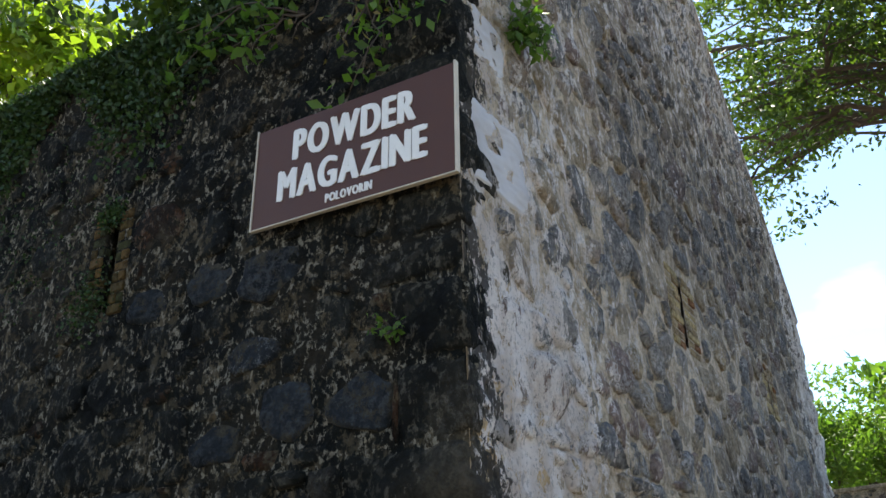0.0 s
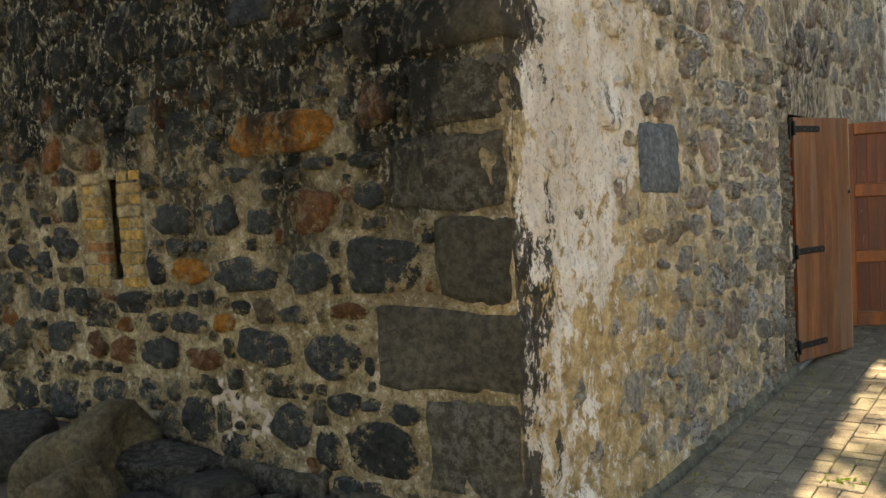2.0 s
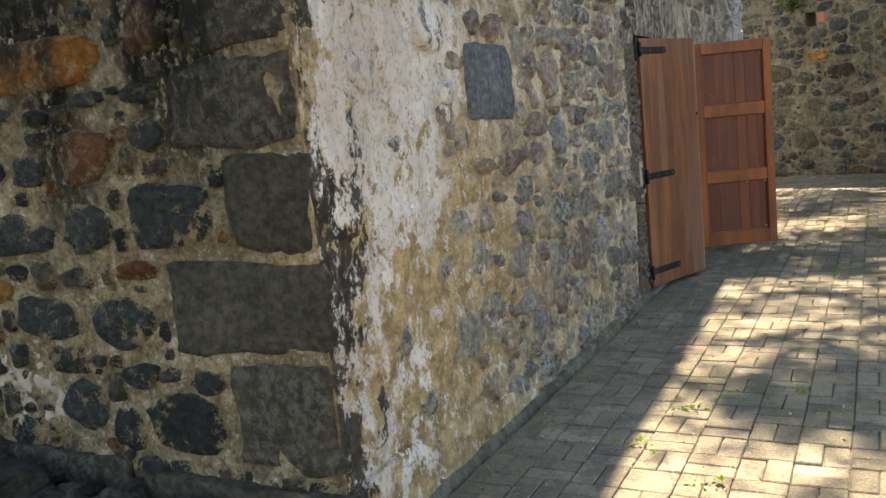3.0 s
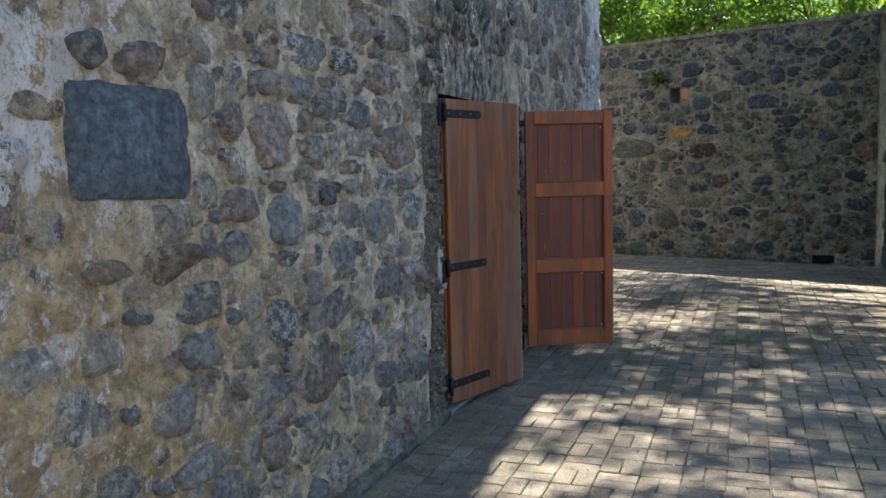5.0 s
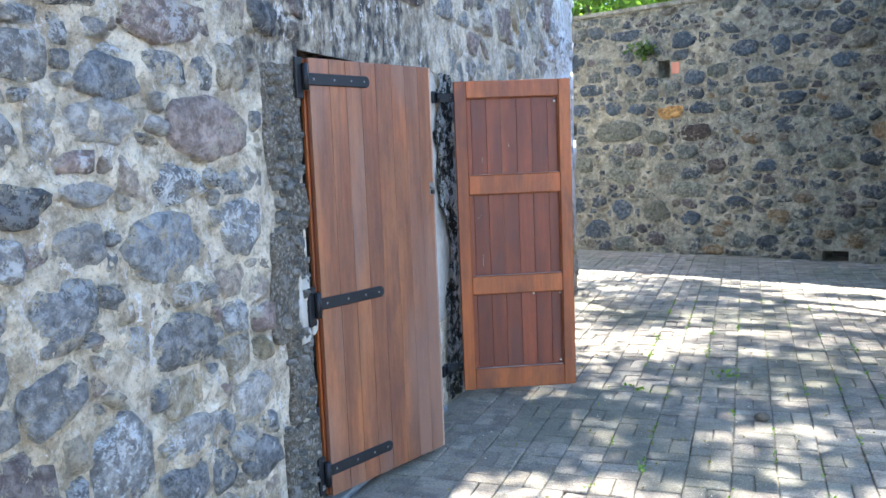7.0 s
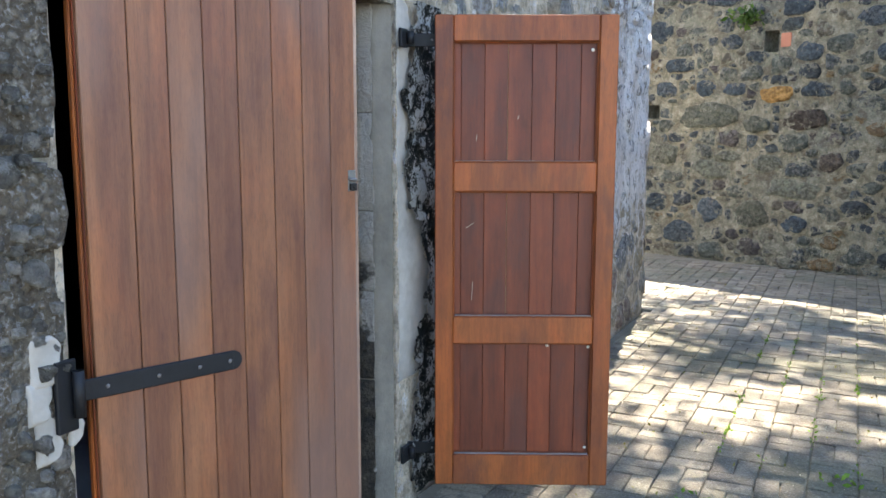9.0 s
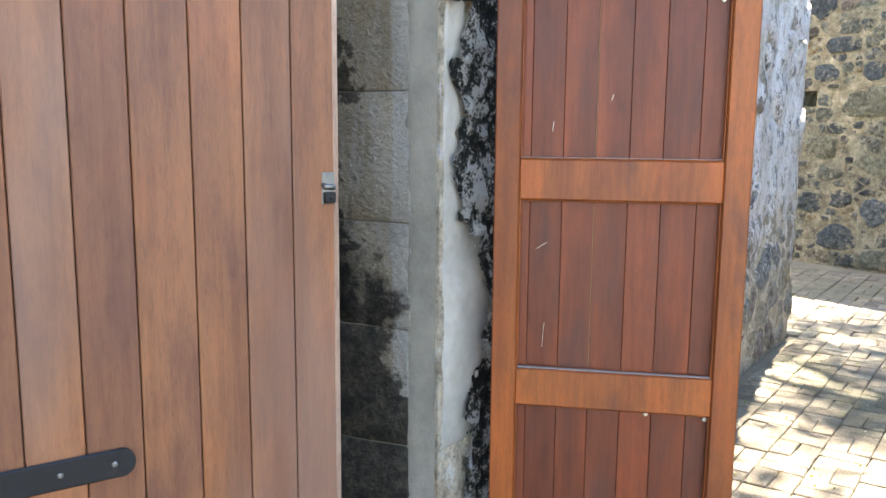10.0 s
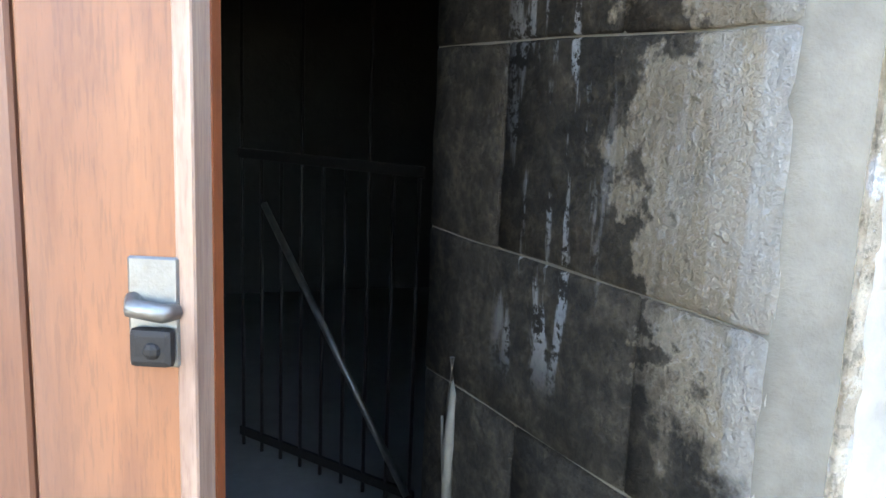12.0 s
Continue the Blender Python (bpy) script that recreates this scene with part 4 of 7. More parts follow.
def skin(u0, u1, v0, v1, step, blocked, height, frame_of, material, parent, name, seed, under=None, taper=(0, 0)):
    """Uneven mortar laid over a wall face, between and partly over its stones."""
    origin, ua, va, na = (Vector(q) for q in frame_of)
    nu, nv = int((u1 - u0) / step), int((v1 - v0) / step)
    du, dv = (u1 - u0) / nu, (v1 - v0) / nv
    index, verts, faces = {}, [], []

    def vid(i, j):
        if (i, j) not in index:
            u, v = u0 + i * du, v0 + j * dv
            p = Vector((u * 1.0, v * 1.0, seed))
            h = 0.004 + height * (0.75 * noise.noise(p * 6.5) + 0.70 * noise.noise(p * 16.0) + 0.45 * noise.noise(p * 36.0))
            edge = min([1.0] + [max(a - u, u - b, c - v, v - d) / 0.05 for a, b, c, d in blocked])
            h = h * max(0.0, min(1.0, edge)) + 0.003
            h -= 0.030 * max(0.0, taper[0] * (1 - (u - u0) / 0.07), taper[1] * (1 - (u1 - u) / 0.07))
            index[i, j] = len(verts)
            verts.append(origin + ua * u + va * v + na * h)
        return index[i, j]

    for i in range(nu):
        for j in range(nv):
            u, v = u0 + (i + 0.5) * du, v0 + (j + 0.5) * dv
            if any(a < u < b and c < v < d for a, b, c, d in blocked) or (under and not under(u, v)):
                continue
            faces.append((vid(i, j), vid(i + 1, j), vid(i + 1, j + 1), vid(i, j + 1)))
    return part(name, mesh(name, verts, faces, material, True), None, parent)


def ragged_patch(u0, u1, v0, v1, step, thick, frame_of, material, parent, name, seed, label, rag=0.05):
    """A patch of plaster whose edges wander, thinning to nothing there."""
    origin, ua, va, na = (Vector(q) for q in frame_of)
    nv, nu = max(4, int((v1 - v0) / step)), 14
    verts, faces = [], []
    for j in range(nv + 1):
        v = v0 + (v1 - v0) * j / nv
        end = min(1.0, 6 * j / nv, 6 * (1 - j / nv))
        wander = [0.5 + 0.55 * noise.noise((v * 5, seed + k, 0)) + 0.35 * noise.noise((v * 17, seed + k, 3)) + 0.2 * noise.noise((v * 48, seed + k, 7)) for k in (0, 40)]
        left, right = u0 + 0.25 * rag * wander[0], u1 - rag * (wander[1] + 0.6 * (1 - end))
        for i in range(nu + 1):
            u = left + (right - left) * i / nu
            edge = min(1.0, 14 * i / nu, 14 * (1 - i / nu), 1.0 if 0 < j < nv else 0.0)
            h = -0.004 + edge * (0.004 + thick * (1.0 + 1.1 * noise.noise((u * 7, v * 7, seed)) + 0.5 * noise.noise((u * 30, v * 30, seed))))
            verts.append(origin + ua * u + va * v + na * h)
    for j in range(nv):
        for i in range(nu):
            a = j * (nu + 1) + i
            faces.append((a, a + 1, a + nu + 2, a + nu + 1))
    return part(name, mesh(name, verts, faces, material, True), None, parent, label)


# ---- the plan ----
WX, CY = -1.636, 2.806          # face of the long gable wall; face of the eaves wall
FY, BX = 13.05, -12.0           # far corner of the building; its far end
EAVE, RIDGE_Y, RIDGE_Z = 5.08, 7.93, 9.9
DOOR = (7.07, 8.62, -0.2, 2.03)
SIDE = ((WX, 0, 0), (0, 1, 0), (0, 0, 1), (1, 0, 0))
EAVES = ((0, CY, 0), (1, 0, 0), (0, 0, 1), (0, -1, 0))
FAR_A, FAR_U = Vector((-2.45, 16.9, 0)), Vector((4.35, -1.6, 0)).normalized()
FAR = (tuple(FAR_A), tuple(FAR_U), (0, 0, 1), tuple(FAR_U.cross(Vector((0, 0, 1)))))
RIGHT_X, FAR_TOP = 1.98, 3.52


def structure(ob, label, category):
    return tagged(ob, label, category, kind="structure")


# ---- ground ----
bm = bmesh.new()
bmesh.ops.create_grid(bm, x_segments=2, y_segments=2, size=900, matrix=Matrix.Translation((0, 0, -0.06)))
ground = structure(part("ground", bm, "earth"), "dry brown earth ground around the old building", "ground")

bm = bmesh.new()
bmesh.ops.create_grid(bm, x_segments=48, y_segments=26, size=0.5, matrix=Matrix.Translation((-6.9, 0.4, 0.0)) @ Matrix.Diagonal((10.5, 5.4, 1, 1)))
for v in bm.verts:
    away = min(1.0, max(0.0, (-1.75 - v.co.x) / 0.9))
    near = min(1.0, max(0.0, (v.co.y + 2.0) / 4.0))
    v.co.z = -0.055 + away * near * (0.17 + 0.05 * noise.noise(v.co * 2.1) + 0.025 * noise.noise(v.co * 7))
for f in bm.faces:
    f.smooth = True
structure(part("earth_bank", bm, "earth"), "bank of loose brown earth against the eaves wall", "ground")

bm = bmesh.new()
box(bm, (WX + 0.02, -4.0, -0.05), (6.4, 17.2, -0.018))
box(bm, (-5.6, FY + 0.02, -0.05), (WX + 0.018, 17.2, -0.018))
pavement = structure(part("pavement", bm, "bed"), "grey concrete block pavement in basketweave pattern, leaf-strewn", "pavement")


# ---- the powder magazine: walls ----
slit_s1, slit_s2 = (6.24, 6.34, 3.55, 4.15), (9.56, 9.66, 3.62, 4.15)
verts, faces = slab_with_openings((CY, FY), (-0.2, EAVE), (DOOR, slit_s1, slit_s2), 0.92, lambda u, v, w: (WX + w, u, v))
k = len(verts)
prof = [(CY, EAVE), (FY, EAVE), (FY, 5.62), (RIDGE_Y, RIDGE_Z), (CY, EAVE + 0.04)]
verts += [(WX, y, z) for y, z in prof] + [(WX - 0.92, y, z) for y, z in prof]
faces += [tuple(k + i for i in range(5)), tuple(k + 9 - i for i in range(5))]
faces += [(k + i, k + 5 + i, k + 5 + (i + 1) % 5, k + (i + 1) % 5) for i in range(5)]
side_mesh = mesh("wall_east", verts, faces, "mortar_side")
side_mesh.materials.append(M["mortar_eaves"])
for f in side_mesh.polygons:
    if f.center.y < CY + 0.01:
        f.material_index = 1
wall_side = structure(part("wall_east", side_mesh, None), "tall rubble stone gable wall with flaking white limewash", "wall")

slit_e1, slit_e2 = (-4.25, -4.13, 1.17, 1.73), (-3.98, -3.88, 3.30, 3.86)
verts, faces = slab_with_openings((BX, WX - 0.922), (-0.2, EAVE), ((slit_e1[0] - 0.12, slit_e1[1] + 0.12, *slit_e1[2:]), (slit_e2[0] - 0.08, slit_e2[1] + 0.06, *slit_e2[2:])), 0.9, lambda u, v, w: (u, CY - w, v))
wall_eaves = structure(part("wall_south", mesh("wall_south", verts, [f[::-1] for f in faces], "mortar_eaves"), None), "old rubble stone wall, black above with lichen and painted tree shade", "wall")

bm = bmesh.new()
box(bm, (BX, FY - 0.9, -0.2), (WX - 0.92, FY - 0.002, 5.6))
structure(part("wall_north", bm, "mortar_side"), "plain rubble back wall of the magazine", "wall")
bm = bmesh.new()
box(bm, (BX, CY + 0.9, -0.2), (BX + 0.9, FY - 0.9, 5.6))
structure(part("wall_west", bm, "mortar_side"), "plain rubble end wall of the magazine", "wall")
verts = [(WX - 0.93, CY + 0.1, EAVE - 0.1), (BX, CY + 0.1, EAVE - 0.1), (BX, RIDGE_Y, RIDGE_Z - 0.35), (WX - 0.93, RIDGE_Y, RIDGE_Z - 0.35), (WX - 0.93, FY - 0.1, 5.4), (BX, FY - 0.1, 5.4)]
verts += [(x, y, z - 0.2) for x, y, z in verts]
faces = [(0, 3, 2, 1), (3, 4, 5, 2), (6, 7, 8, 9), (9, 8, 11, 10), (0, 1, 7, 6), (4, 10, 11, 5), (1, 2, 8, 7), (2, 5, 11, 8), (3, 0, 6, 9), (4, 3, 9, 10)]
structure(part("roof", mesh("roof", verts, faces, "roof"), None), "weathered pitched stone roof behind the gable", "roof")
# the dark store behind the doors
bm = bmesh.new()
box(bm, (BX + 0.9, CY + 0.9, -0.2), (WX - 0.92, FY - 0.9, 0.0))
structure(part("floor", bm, "inside_floor"), "worn grey stone floor inside the dark store", "floor")
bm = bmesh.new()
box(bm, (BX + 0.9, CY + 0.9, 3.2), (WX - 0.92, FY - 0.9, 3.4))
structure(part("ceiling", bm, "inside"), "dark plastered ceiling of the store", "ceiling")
# inner wall, its plaster coloured dark to deepen the gloom
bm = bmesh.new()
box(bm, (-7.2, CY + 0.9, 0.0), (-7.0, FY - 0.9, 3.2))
structure(part("wall_inner", bm, "inside"), "plastered inner wall of the store, coloured dark for the gloom", "wall")
# doorway threshold
bm = rough_block((WX - 0.92, DOOR[0], -0.15), (WX + 0.05, DOOR[1], 0.012), 0.012, 0.004, 2, 5)
structure(part("threshold", bm, "inside_floor"), "worn grey stone threshold under the double doors", "threshold")

# sloping coping of the gable and flat coping of the eaves wall
def coping(name, a, b, width, thick, material, label):
    a, b = Vector(a), Vector(b)
    n = max(6, int((b - a).length / 0.5))
    bm = bmesh.new()
    way = (b - a).normalized()
    up = Vector((1, 0, 0)).cross(way) if abs(way.x) < 0.5 else Vector((0, -1, 0)).cross(way)
    up = up if up.z > 0 else -up
    out = way.cross(up).normalized()
    rows = []
    for i in range(n + 1):
        c = a.lerp(b, i / n)
        row = []
        for s, t in ((-0.5, 0), (-0.5, 1), (0.5, 1), (0.5, 0)):
            q = c + out * width * s + up * thick * t
            row.append(bm.verts.new(q + noise.noise_vector(q * 4) * 0.012))
        rows.append(row)
    for p, q in zip(rows, rows[1:]):
        for i in range(4):
            bm.faces.new((p[i], p[(i + 1) % 4], q[(i + 1) % 4], q[i]))
    bm.faces.new(rows[0])
    bm.faces.new(rows[-1][::-1])
    return structure(part(name, bm, material), label, "coping")


coping("trim_gable_far", (WX - 0.45, FY + 0.03, 5.62), (WX - 0.45, RIDGE_Y, RIDGE_Z), 0.96, 0.05, "mortar_side", "worn mortar coping on the gable slope")
coping("trim_gable_near", (WX - 0.45, CY, EAVE + 0.04), (WX - 0.45, RIDGE_Y, RIDGE_Z), 0.96, 0.05, "mortar_side", "worn mortar coping on the gable slope")

# stones of the two walls
rects_side = [DOOR[:2] + (-1, 2.05), (slit_s1[0] - 0.36, slit_s1[1] + 0.36, 3.48, 4.22), (slit_s2[0] - 0.30, slit_s2[1] + 0.30, 3.58, 4.20), (6.74, 7.12, 0.0, 2.05), (8.62, 8.98, 0.0, 2.05)]
rects_side += [(2.86, 3.54, 3.47, 3.96), (2.92, 3.34, 4.18, 4.54)]
BIG_SIDE = []


def big_side(u0, u1, v0, v1, material, label="", square=2.6, proud=0.024):
    gu, gv = 0.035 * (u1 - u0), 0.035 * (v1 - v0)
    u0, u1, v0, v1 = u0 - gu, u1 + gu, v0 - gv, v1 + gv
    BIG_SIDE.append((u0, u1, v0, v1, material, label, square, proud))
    rects_side.append((u0 - 0.004, u1 + 0.004, v0 - 0.004, v1 + 0.004))


big_side(4.05, 4.58, 1.49, 1.85, "stone_blue", "large flat blue-grey slate block", 14.0, 0.020)
big_side(4.06, 4.23, 1.88, 2.00, "stone_slate", "", 3.0, 0.032)
big_side(4.26, 4.48, 1.85, 1.99, "stone_purple", "", 3.0, 0.032)
big_side(3.85, 4.04, 1.72, 1.80, "stone_umber", "", 3.0, 0.014)
big_side(3.87, 4.02, 1.37, 1.49, "stone_purple", "", 3.0, 0.014)
big_side(3.72, 3.92, 1.21, 1.34, "stone_slate", "", 3.0, 0.014)
big_side(3.33, 3.48, 1.40, 1.47, "stone_black", "", 3.0, 0.014)
big_side(3.75, 3.97, 0.99, 1.11, "stone_slate", "", 3.0, 0.014)
big_side(3.89, 4.17, 0.79, 0.96, "stone_grey", "", 3.0, 0.014)
big_side(3.68, 4.00, 0.44, 0.71, "stone_slate", "", 3.0, 0.014)
big_side(3.61, 3.74, 0.84, 0.94, "stone_black", "", 3.0, 0.014)
big_side(4.05, 4.11, 1.15, 1.23, "stone_pale", "", 3.0, 0.014)
big_side(4.33, 4.62, 1.20, 1.33, "stone_umber", "", 3.0, 0.032)
big_side(4.07, 4.25, 1.24, 1.32, "stone_umber", "", 3.0, 0.032)
big_side(4.07, 4.29, 0.52, 0.67, "stone_slate", "", 3.0, 0.014)
big_side(4.46, 4.73, 0.88, 1.02, "stone_grey", "", 3.0, 0.032)
big_side(4.42, 4.72, 0.48, 0.60, "stone_grey", "", 3.0, 0.032)
big_side(4.22, 4.34, 1.09, 1.16, "stone_black", "", 3.0, 0.032)
big_side(4.79, 4.96, 1.82, 2.01, "stone_slate", "", 3.0, 0.014)
big_side(5.22, 5.56, 2.00, 2.15, "stone_slate", "", 3.0, 0.032)
big_side(5.64, 5.94, 2.01, 2.13, "stone_black", "", 3.0, 0.032)
big_side(5.04, 5.17, 1.87, 1.97, "stone_grey", "", 3.0, 0.032)
big_side(5.23, 5.42, 1.85, 1.97, "stone_slate", "", 3.0, 0.032)
big_side(4.97, 5.30, 1.58, 1.84, "stone_purple", "", 3.0, 0.032)
big_side(5.48, 5.71, 1.79, 1.93, "stone_grey", "", 3.0, 0.032)
big_side(5.37, 5.60, 1.57, 1.72, "stone_grey", "", 3.0, 0.032)
big_side(5.81, 6.08, 1.76, 1.90, "stone_pale", "", 3.0, 0.032)
big_side(6.01, 6.45, 1.95, 2.11, "stone_purple", "", 3.0, 0.032)
big_side(6.19, 6.66, 1.57, 1.80, "stone_purple", "", 3.0, 0.032)
big_side(5.75, 6.02, 1.63, 1.77, "stone_grey", "", 3.0, 0.032)
big_side(4.78, 4.92, 1.68, 1.83, "stone_purple", "", 3.0, 0.032)
big_side(4.75, 4.98, 1.38, 1.51, "stone_purple", "", 3.0, 0.032)
big_side(5.06, 5.36, 1.26, 1.50, "stone_pale", "", 3.0, 0.032)
big_side(5.09, 5.17, 1.48, 1.53, "stone_tan", "", 3.0, 0.032)
big_side(5.47, 5.66, 1.41, 1.53, "stone_black", "", 3.0, 0.032)
big_side(5.69, 5.92, 1.45, 1.53, "stone_grey", "", 3.0, 0.032)
big_side(5.94, 6.35, 1.18, 1.41, "stone_pale", "", 3.0, 0.032)
big_side(6.10, 6.35, 1.43, 1.57, "stone_slate", "", 3.0, 0.032)
big_side(6.44, 6.71, 1.21, 1.43, "stone_slate", "", 3.0, 0.032)
big_side(4.73, 4.95, 1.22, 1.35, "stone_grey", "", 3.0, 0.032)
big_side(5.67, 5.85, 1.27, 1.41, "stone_grey", "", 3.0, 0.032)
big_side(5.45, 5.56, 1.27, 1.39, "stone_grey", "", 3.0, 0.032)
big_side(5.14, 5.24, 1.17, 1.24, "stone_black", "", 3.0, 0.032)
big_side(6.05, 6.34, 0.88, 1.07, "stone_black", "", 3.0, 0.032)
big_side(5.51, 5.76, 0.84, 1.03, "stone_slate", "", 3.0, 0.032)
big_side(5.73, 6.00, 0.50, 0.82, "stone_slate", "", 3.0, 0.032)
big_side(5.23, 5.62, 0.53, 0.83, "stone_purple", "reddish purple squared stone", 3.0, 0.032)
big_side(5.03, 5.24, 0.84, 1.05, "stone_black", "", 3.0, 0.032)
big_side(6.45, 6.71, 0.59, 0.76, "stone_grey", "", 3.0, 0.032)
big_side(6.04, 6.34, 0.57, 0.71, "stone_grey", "", 3.0, 0.032)
big_side(4.87, 5.09, 0.58, 0.78, "stone_grey", "", 3.0, 0.032)
big_side(6.05, 6.28, 0.25, 0.40, "stone_black", "", 3.0, 0.032)
big_side(4.75, 4.84, 1.00, 1.07, "stone_black", "", 3.0, 0.032)
big_side(5.34, 5.49, 0.97, 1.13, "stone_grey", "", 3.0, 0.032)
big_side(4.77, 4.89, 0.82, 0.91, "stone_tan", "", 3.0, 0.032)
big_side(6.59, 6.73, 0.79, 0.89, "stone_tan", "", 3.0, 0.032)
big_side(6.41, 6.59, 0.94, 1.06, "stone_grey", "", 3.0, 0.032)
big_side(5.89, 5.96, 1.89, 1.93, "stone_grey", "", 3.0, 0.032)

quoin_rows = []
for row in ((0.34, 0.44, 0.33, 0.72), (0.24, 0.7, 0.735, 1.1), (0.42, 0.35, 1.12, 1.46), (0.26, 0.56, 1.475, 1.785), (0.38, 0.44, 1.8, 2.07), (0.26, 0.58, 2.09, 2.32), (0.4, 0.33, 2.34, 2.665), (0.26, 0.34, 2.685, 3.01), (0.42, 0.52, 3.03, 3.21), (0.24, 0.34, 3.225, 3.45)):
    quoin_rows.append(row)
z = 3.47
for ret, face_w, h in ((0.44, 0.40, 0.36), (0.30, 0.50, 0.34), (0.42, 0.44, 0.33), (0.28, 0.55, 0.30)):
    quoin_rows.append((ret, face_w, z, z + h - 0.02))
    z += h
rects_side += [(CY - 1, CY + r, a - 0.02, b + 0.02) for r, w, a, b in quoin_rows]
rects_eaves = [(WX - w, WX + 1, a - 0.02, b + 0.02) for r, w, a, b in quoin_rows]
rects_eaves += [(slit_e1[0] - 0.26, slit_e1[1] + 0.26, 1.13, 1.78), (slit_e2[0] - 0.16, slit_e2[1] + 0.12, 3.26, 3.92)]
BIG_EAVES = []


def big_eaves(u0, u1, v0, v1, material, label="", square=2.4, proud=0.03):
    BIG_EAVES.append((u0, u1, v0, v1, material, label, max(square, 2.7), proud))
    rects_eaves.append((u0 - 0.012, u1 + 0.012, v0 - 0.012, v1 + 0.012))


big_eaves(-3.20, -2.46, 1.76, 1.97, "stone_rust", "rust-orange stone", 2.8, 0.034)
big_eaves(-3.62, -3.34, 1.77, 2.03, "stone_dark", "", 2.8, 0.034)
big_eaves(-3.97, -3.75, 1.94, 2.11, "stone_dark", "", 2.8, 0.034)
big_eaves(-2.36, -2.14, 1.83, 2.06, "stone_brown", "rust-brown stone", 2.8, 0.034)
big_eaves(-3.42, -3.14, 1.40, 1.61, "stone_dark", "", 2.8, 0.034)
big_eaves(-3.85, -3.48, 1.41, 1.59, "stone_dark", "", 2.8, 0.034)
big_eaves(-3.08, -2.89, 1.40, 1.53, "stone_dark", "", 2.8, 0.034)
big_eaves(-2.82, -2.48, 1.39, 1.61, "stone_brown", "rust-brown stone", 2.8, 0.034)
big_eaves(-2.39, -2.23, 1.49, 1.62, "stone_dark", "", 2.8, 0.034)
big_eaves(-3.69, -3.37, 1.15, 1.30, "stone_rust", "rust-orange stone", 2.8, 0.034)
big_eaves(-3.34, -2.89, 1.12, 1.31, "stone_dark", "", 2.8, 0.034)
big_eaves(-2.84, -2.56, 1.12, 1.34, "stone_dark", "", 2.8, 0.034)
big_eaves(-2.48, -2.05, 1.13, 1.39, "stone_dark", "", 2.8, 0.034)
big_eaves(-4.82, -4.53, 1.26, 1.48, "stone_dark", "", 2.8, 0.034)
big_eaves(-4.19, -3.85, 0.99, 1.12, "stone_dark", "", 2.8, 0.034)
big_eaves(-3.70, -3.42, 0.90, 1.02, "stone_dark", "", 2.8, 0.034)
big_eaves(-3.23, -3.09, 1.01, 1.09, "stone_dark", "", 2.8, 0.034)
big_eaves(-2.91, -2.68, 0.99, 1.08, "stone_dark", "", 2.8, 0.034)
big_eaves(-2.58, -2.36, 1.02, 1.10, "stone_brown", "rust-brown stone", 2.8, 0.034)
big_eaves(-3.36, -3.22, 0.92, 1.02, "stone_rust", "rust-orange stone", 2.8, 0.034)
big_eaves(-3.92, -3.73, 0.89, 1.01, "stone_dark", "", 2.8, 0.034)
big_eaves(-4.93, -4.58, 0.73, 0.93, "stone_dark", "", 2.8, 0.034)
big_eaves(-4.55, -4.31, 0.72, 0.88, "stone_brown", "rust-brown stone", 2.8, 0.034)
big_eaves(-4.27, -4.04, 0.70, 0.87, "stone_brown", "rust-brown stone", 2.8, 0.034)
big_eaves(-4.03, -3.67, 0.70, 0.89, "stone_dark", "", 2.8, 0.034)
big_eaves(-3.62, -3.32, 0.72, 0.85, "stone_brown", "rust-brown stone", 2.8, 0.034)
big_eaves(-3.22, -2.83, 0.77, 0.96, "stone_dark", "", 2.8, 0.034)
big_eaves(-2.76, -2.40, 0.74, 0.96, "stone_dark", "", 2.8, 0.034)
big_eaves(-2.62, -2.43, 0.59, 0.70, "stone_dark", "", 2.8, 0.034)
big_eaves(-2.41, -2.30, 0.63, 0.70, "stone_dark", "", 2.8, 0.034)
big_eaves(-3.01, -2.73, 0.39, 0.62, "stone_dark", "", 2.8, 0.034)
big_eaves(-2.54, -2.12, 0.34, 0.60, "stone_dark", "", 2.8, 0.034)
big_eaves(-2.29, -2.11, 0.59, 0.68, "stone_dark", "", 2.8, 0.034)
big_eaves(-4.51, -4.17, 0.44, 0.63, "stone_dark", "", 2.8, 0.034)
big_eaves(-4.96, -4.58, 0.32, 0.58, "stone_dark", "", 2.8, 0.034)
big_eaves(-3.67, -3.41, 0.34, 0.59, "stone_dark", "", 2.8, 0.034)
big_eaves(-3.24, -3.03, 1.65, 1.73, "stone_dark", "", 2.8, 0.034)
big_eaves(-2.70, -2.51, 1.68, 1.74, "stone_dark", "", 2.8, 0.034)
big_eaves(-2.41, -2.23, 1.67, 1.74, "stone_dark", "", 2.8, 0.034)
big_eaves(-3.71, -3.43, 1.64, 1.74, "stone_dark", "", 2.8, 0.034)
big_eaves(-2.96, -2.81, 1.63, 1.70, "stone_dark", "", 2.8, 0.034)
big_eaves(-2.38, -2.34, 0.78, 0.87, "stone_dark", "", 2.8, 0.034)
big_eaves(-3.72, -3.52, 1.30, 1.40, "stone_dark", "", 2.8, 0.034)
big_eaves(-4.97, -4.78, 0.97, 1.15, "stone_dark", "", 2.8, 0.034)
big_eaves(-2.71, -2.38, 2.41, 2.69, "stone_upper", "", 2.8, 0.026)
big_eaves(-2.35, -1.97, 2.40, 2.67, "stone_upper", "", 2.8, 0.026)
big_eaves(-2.89, -2.47, 3.09, 3.37, "stone_upper", "", 2.8, 0.026)
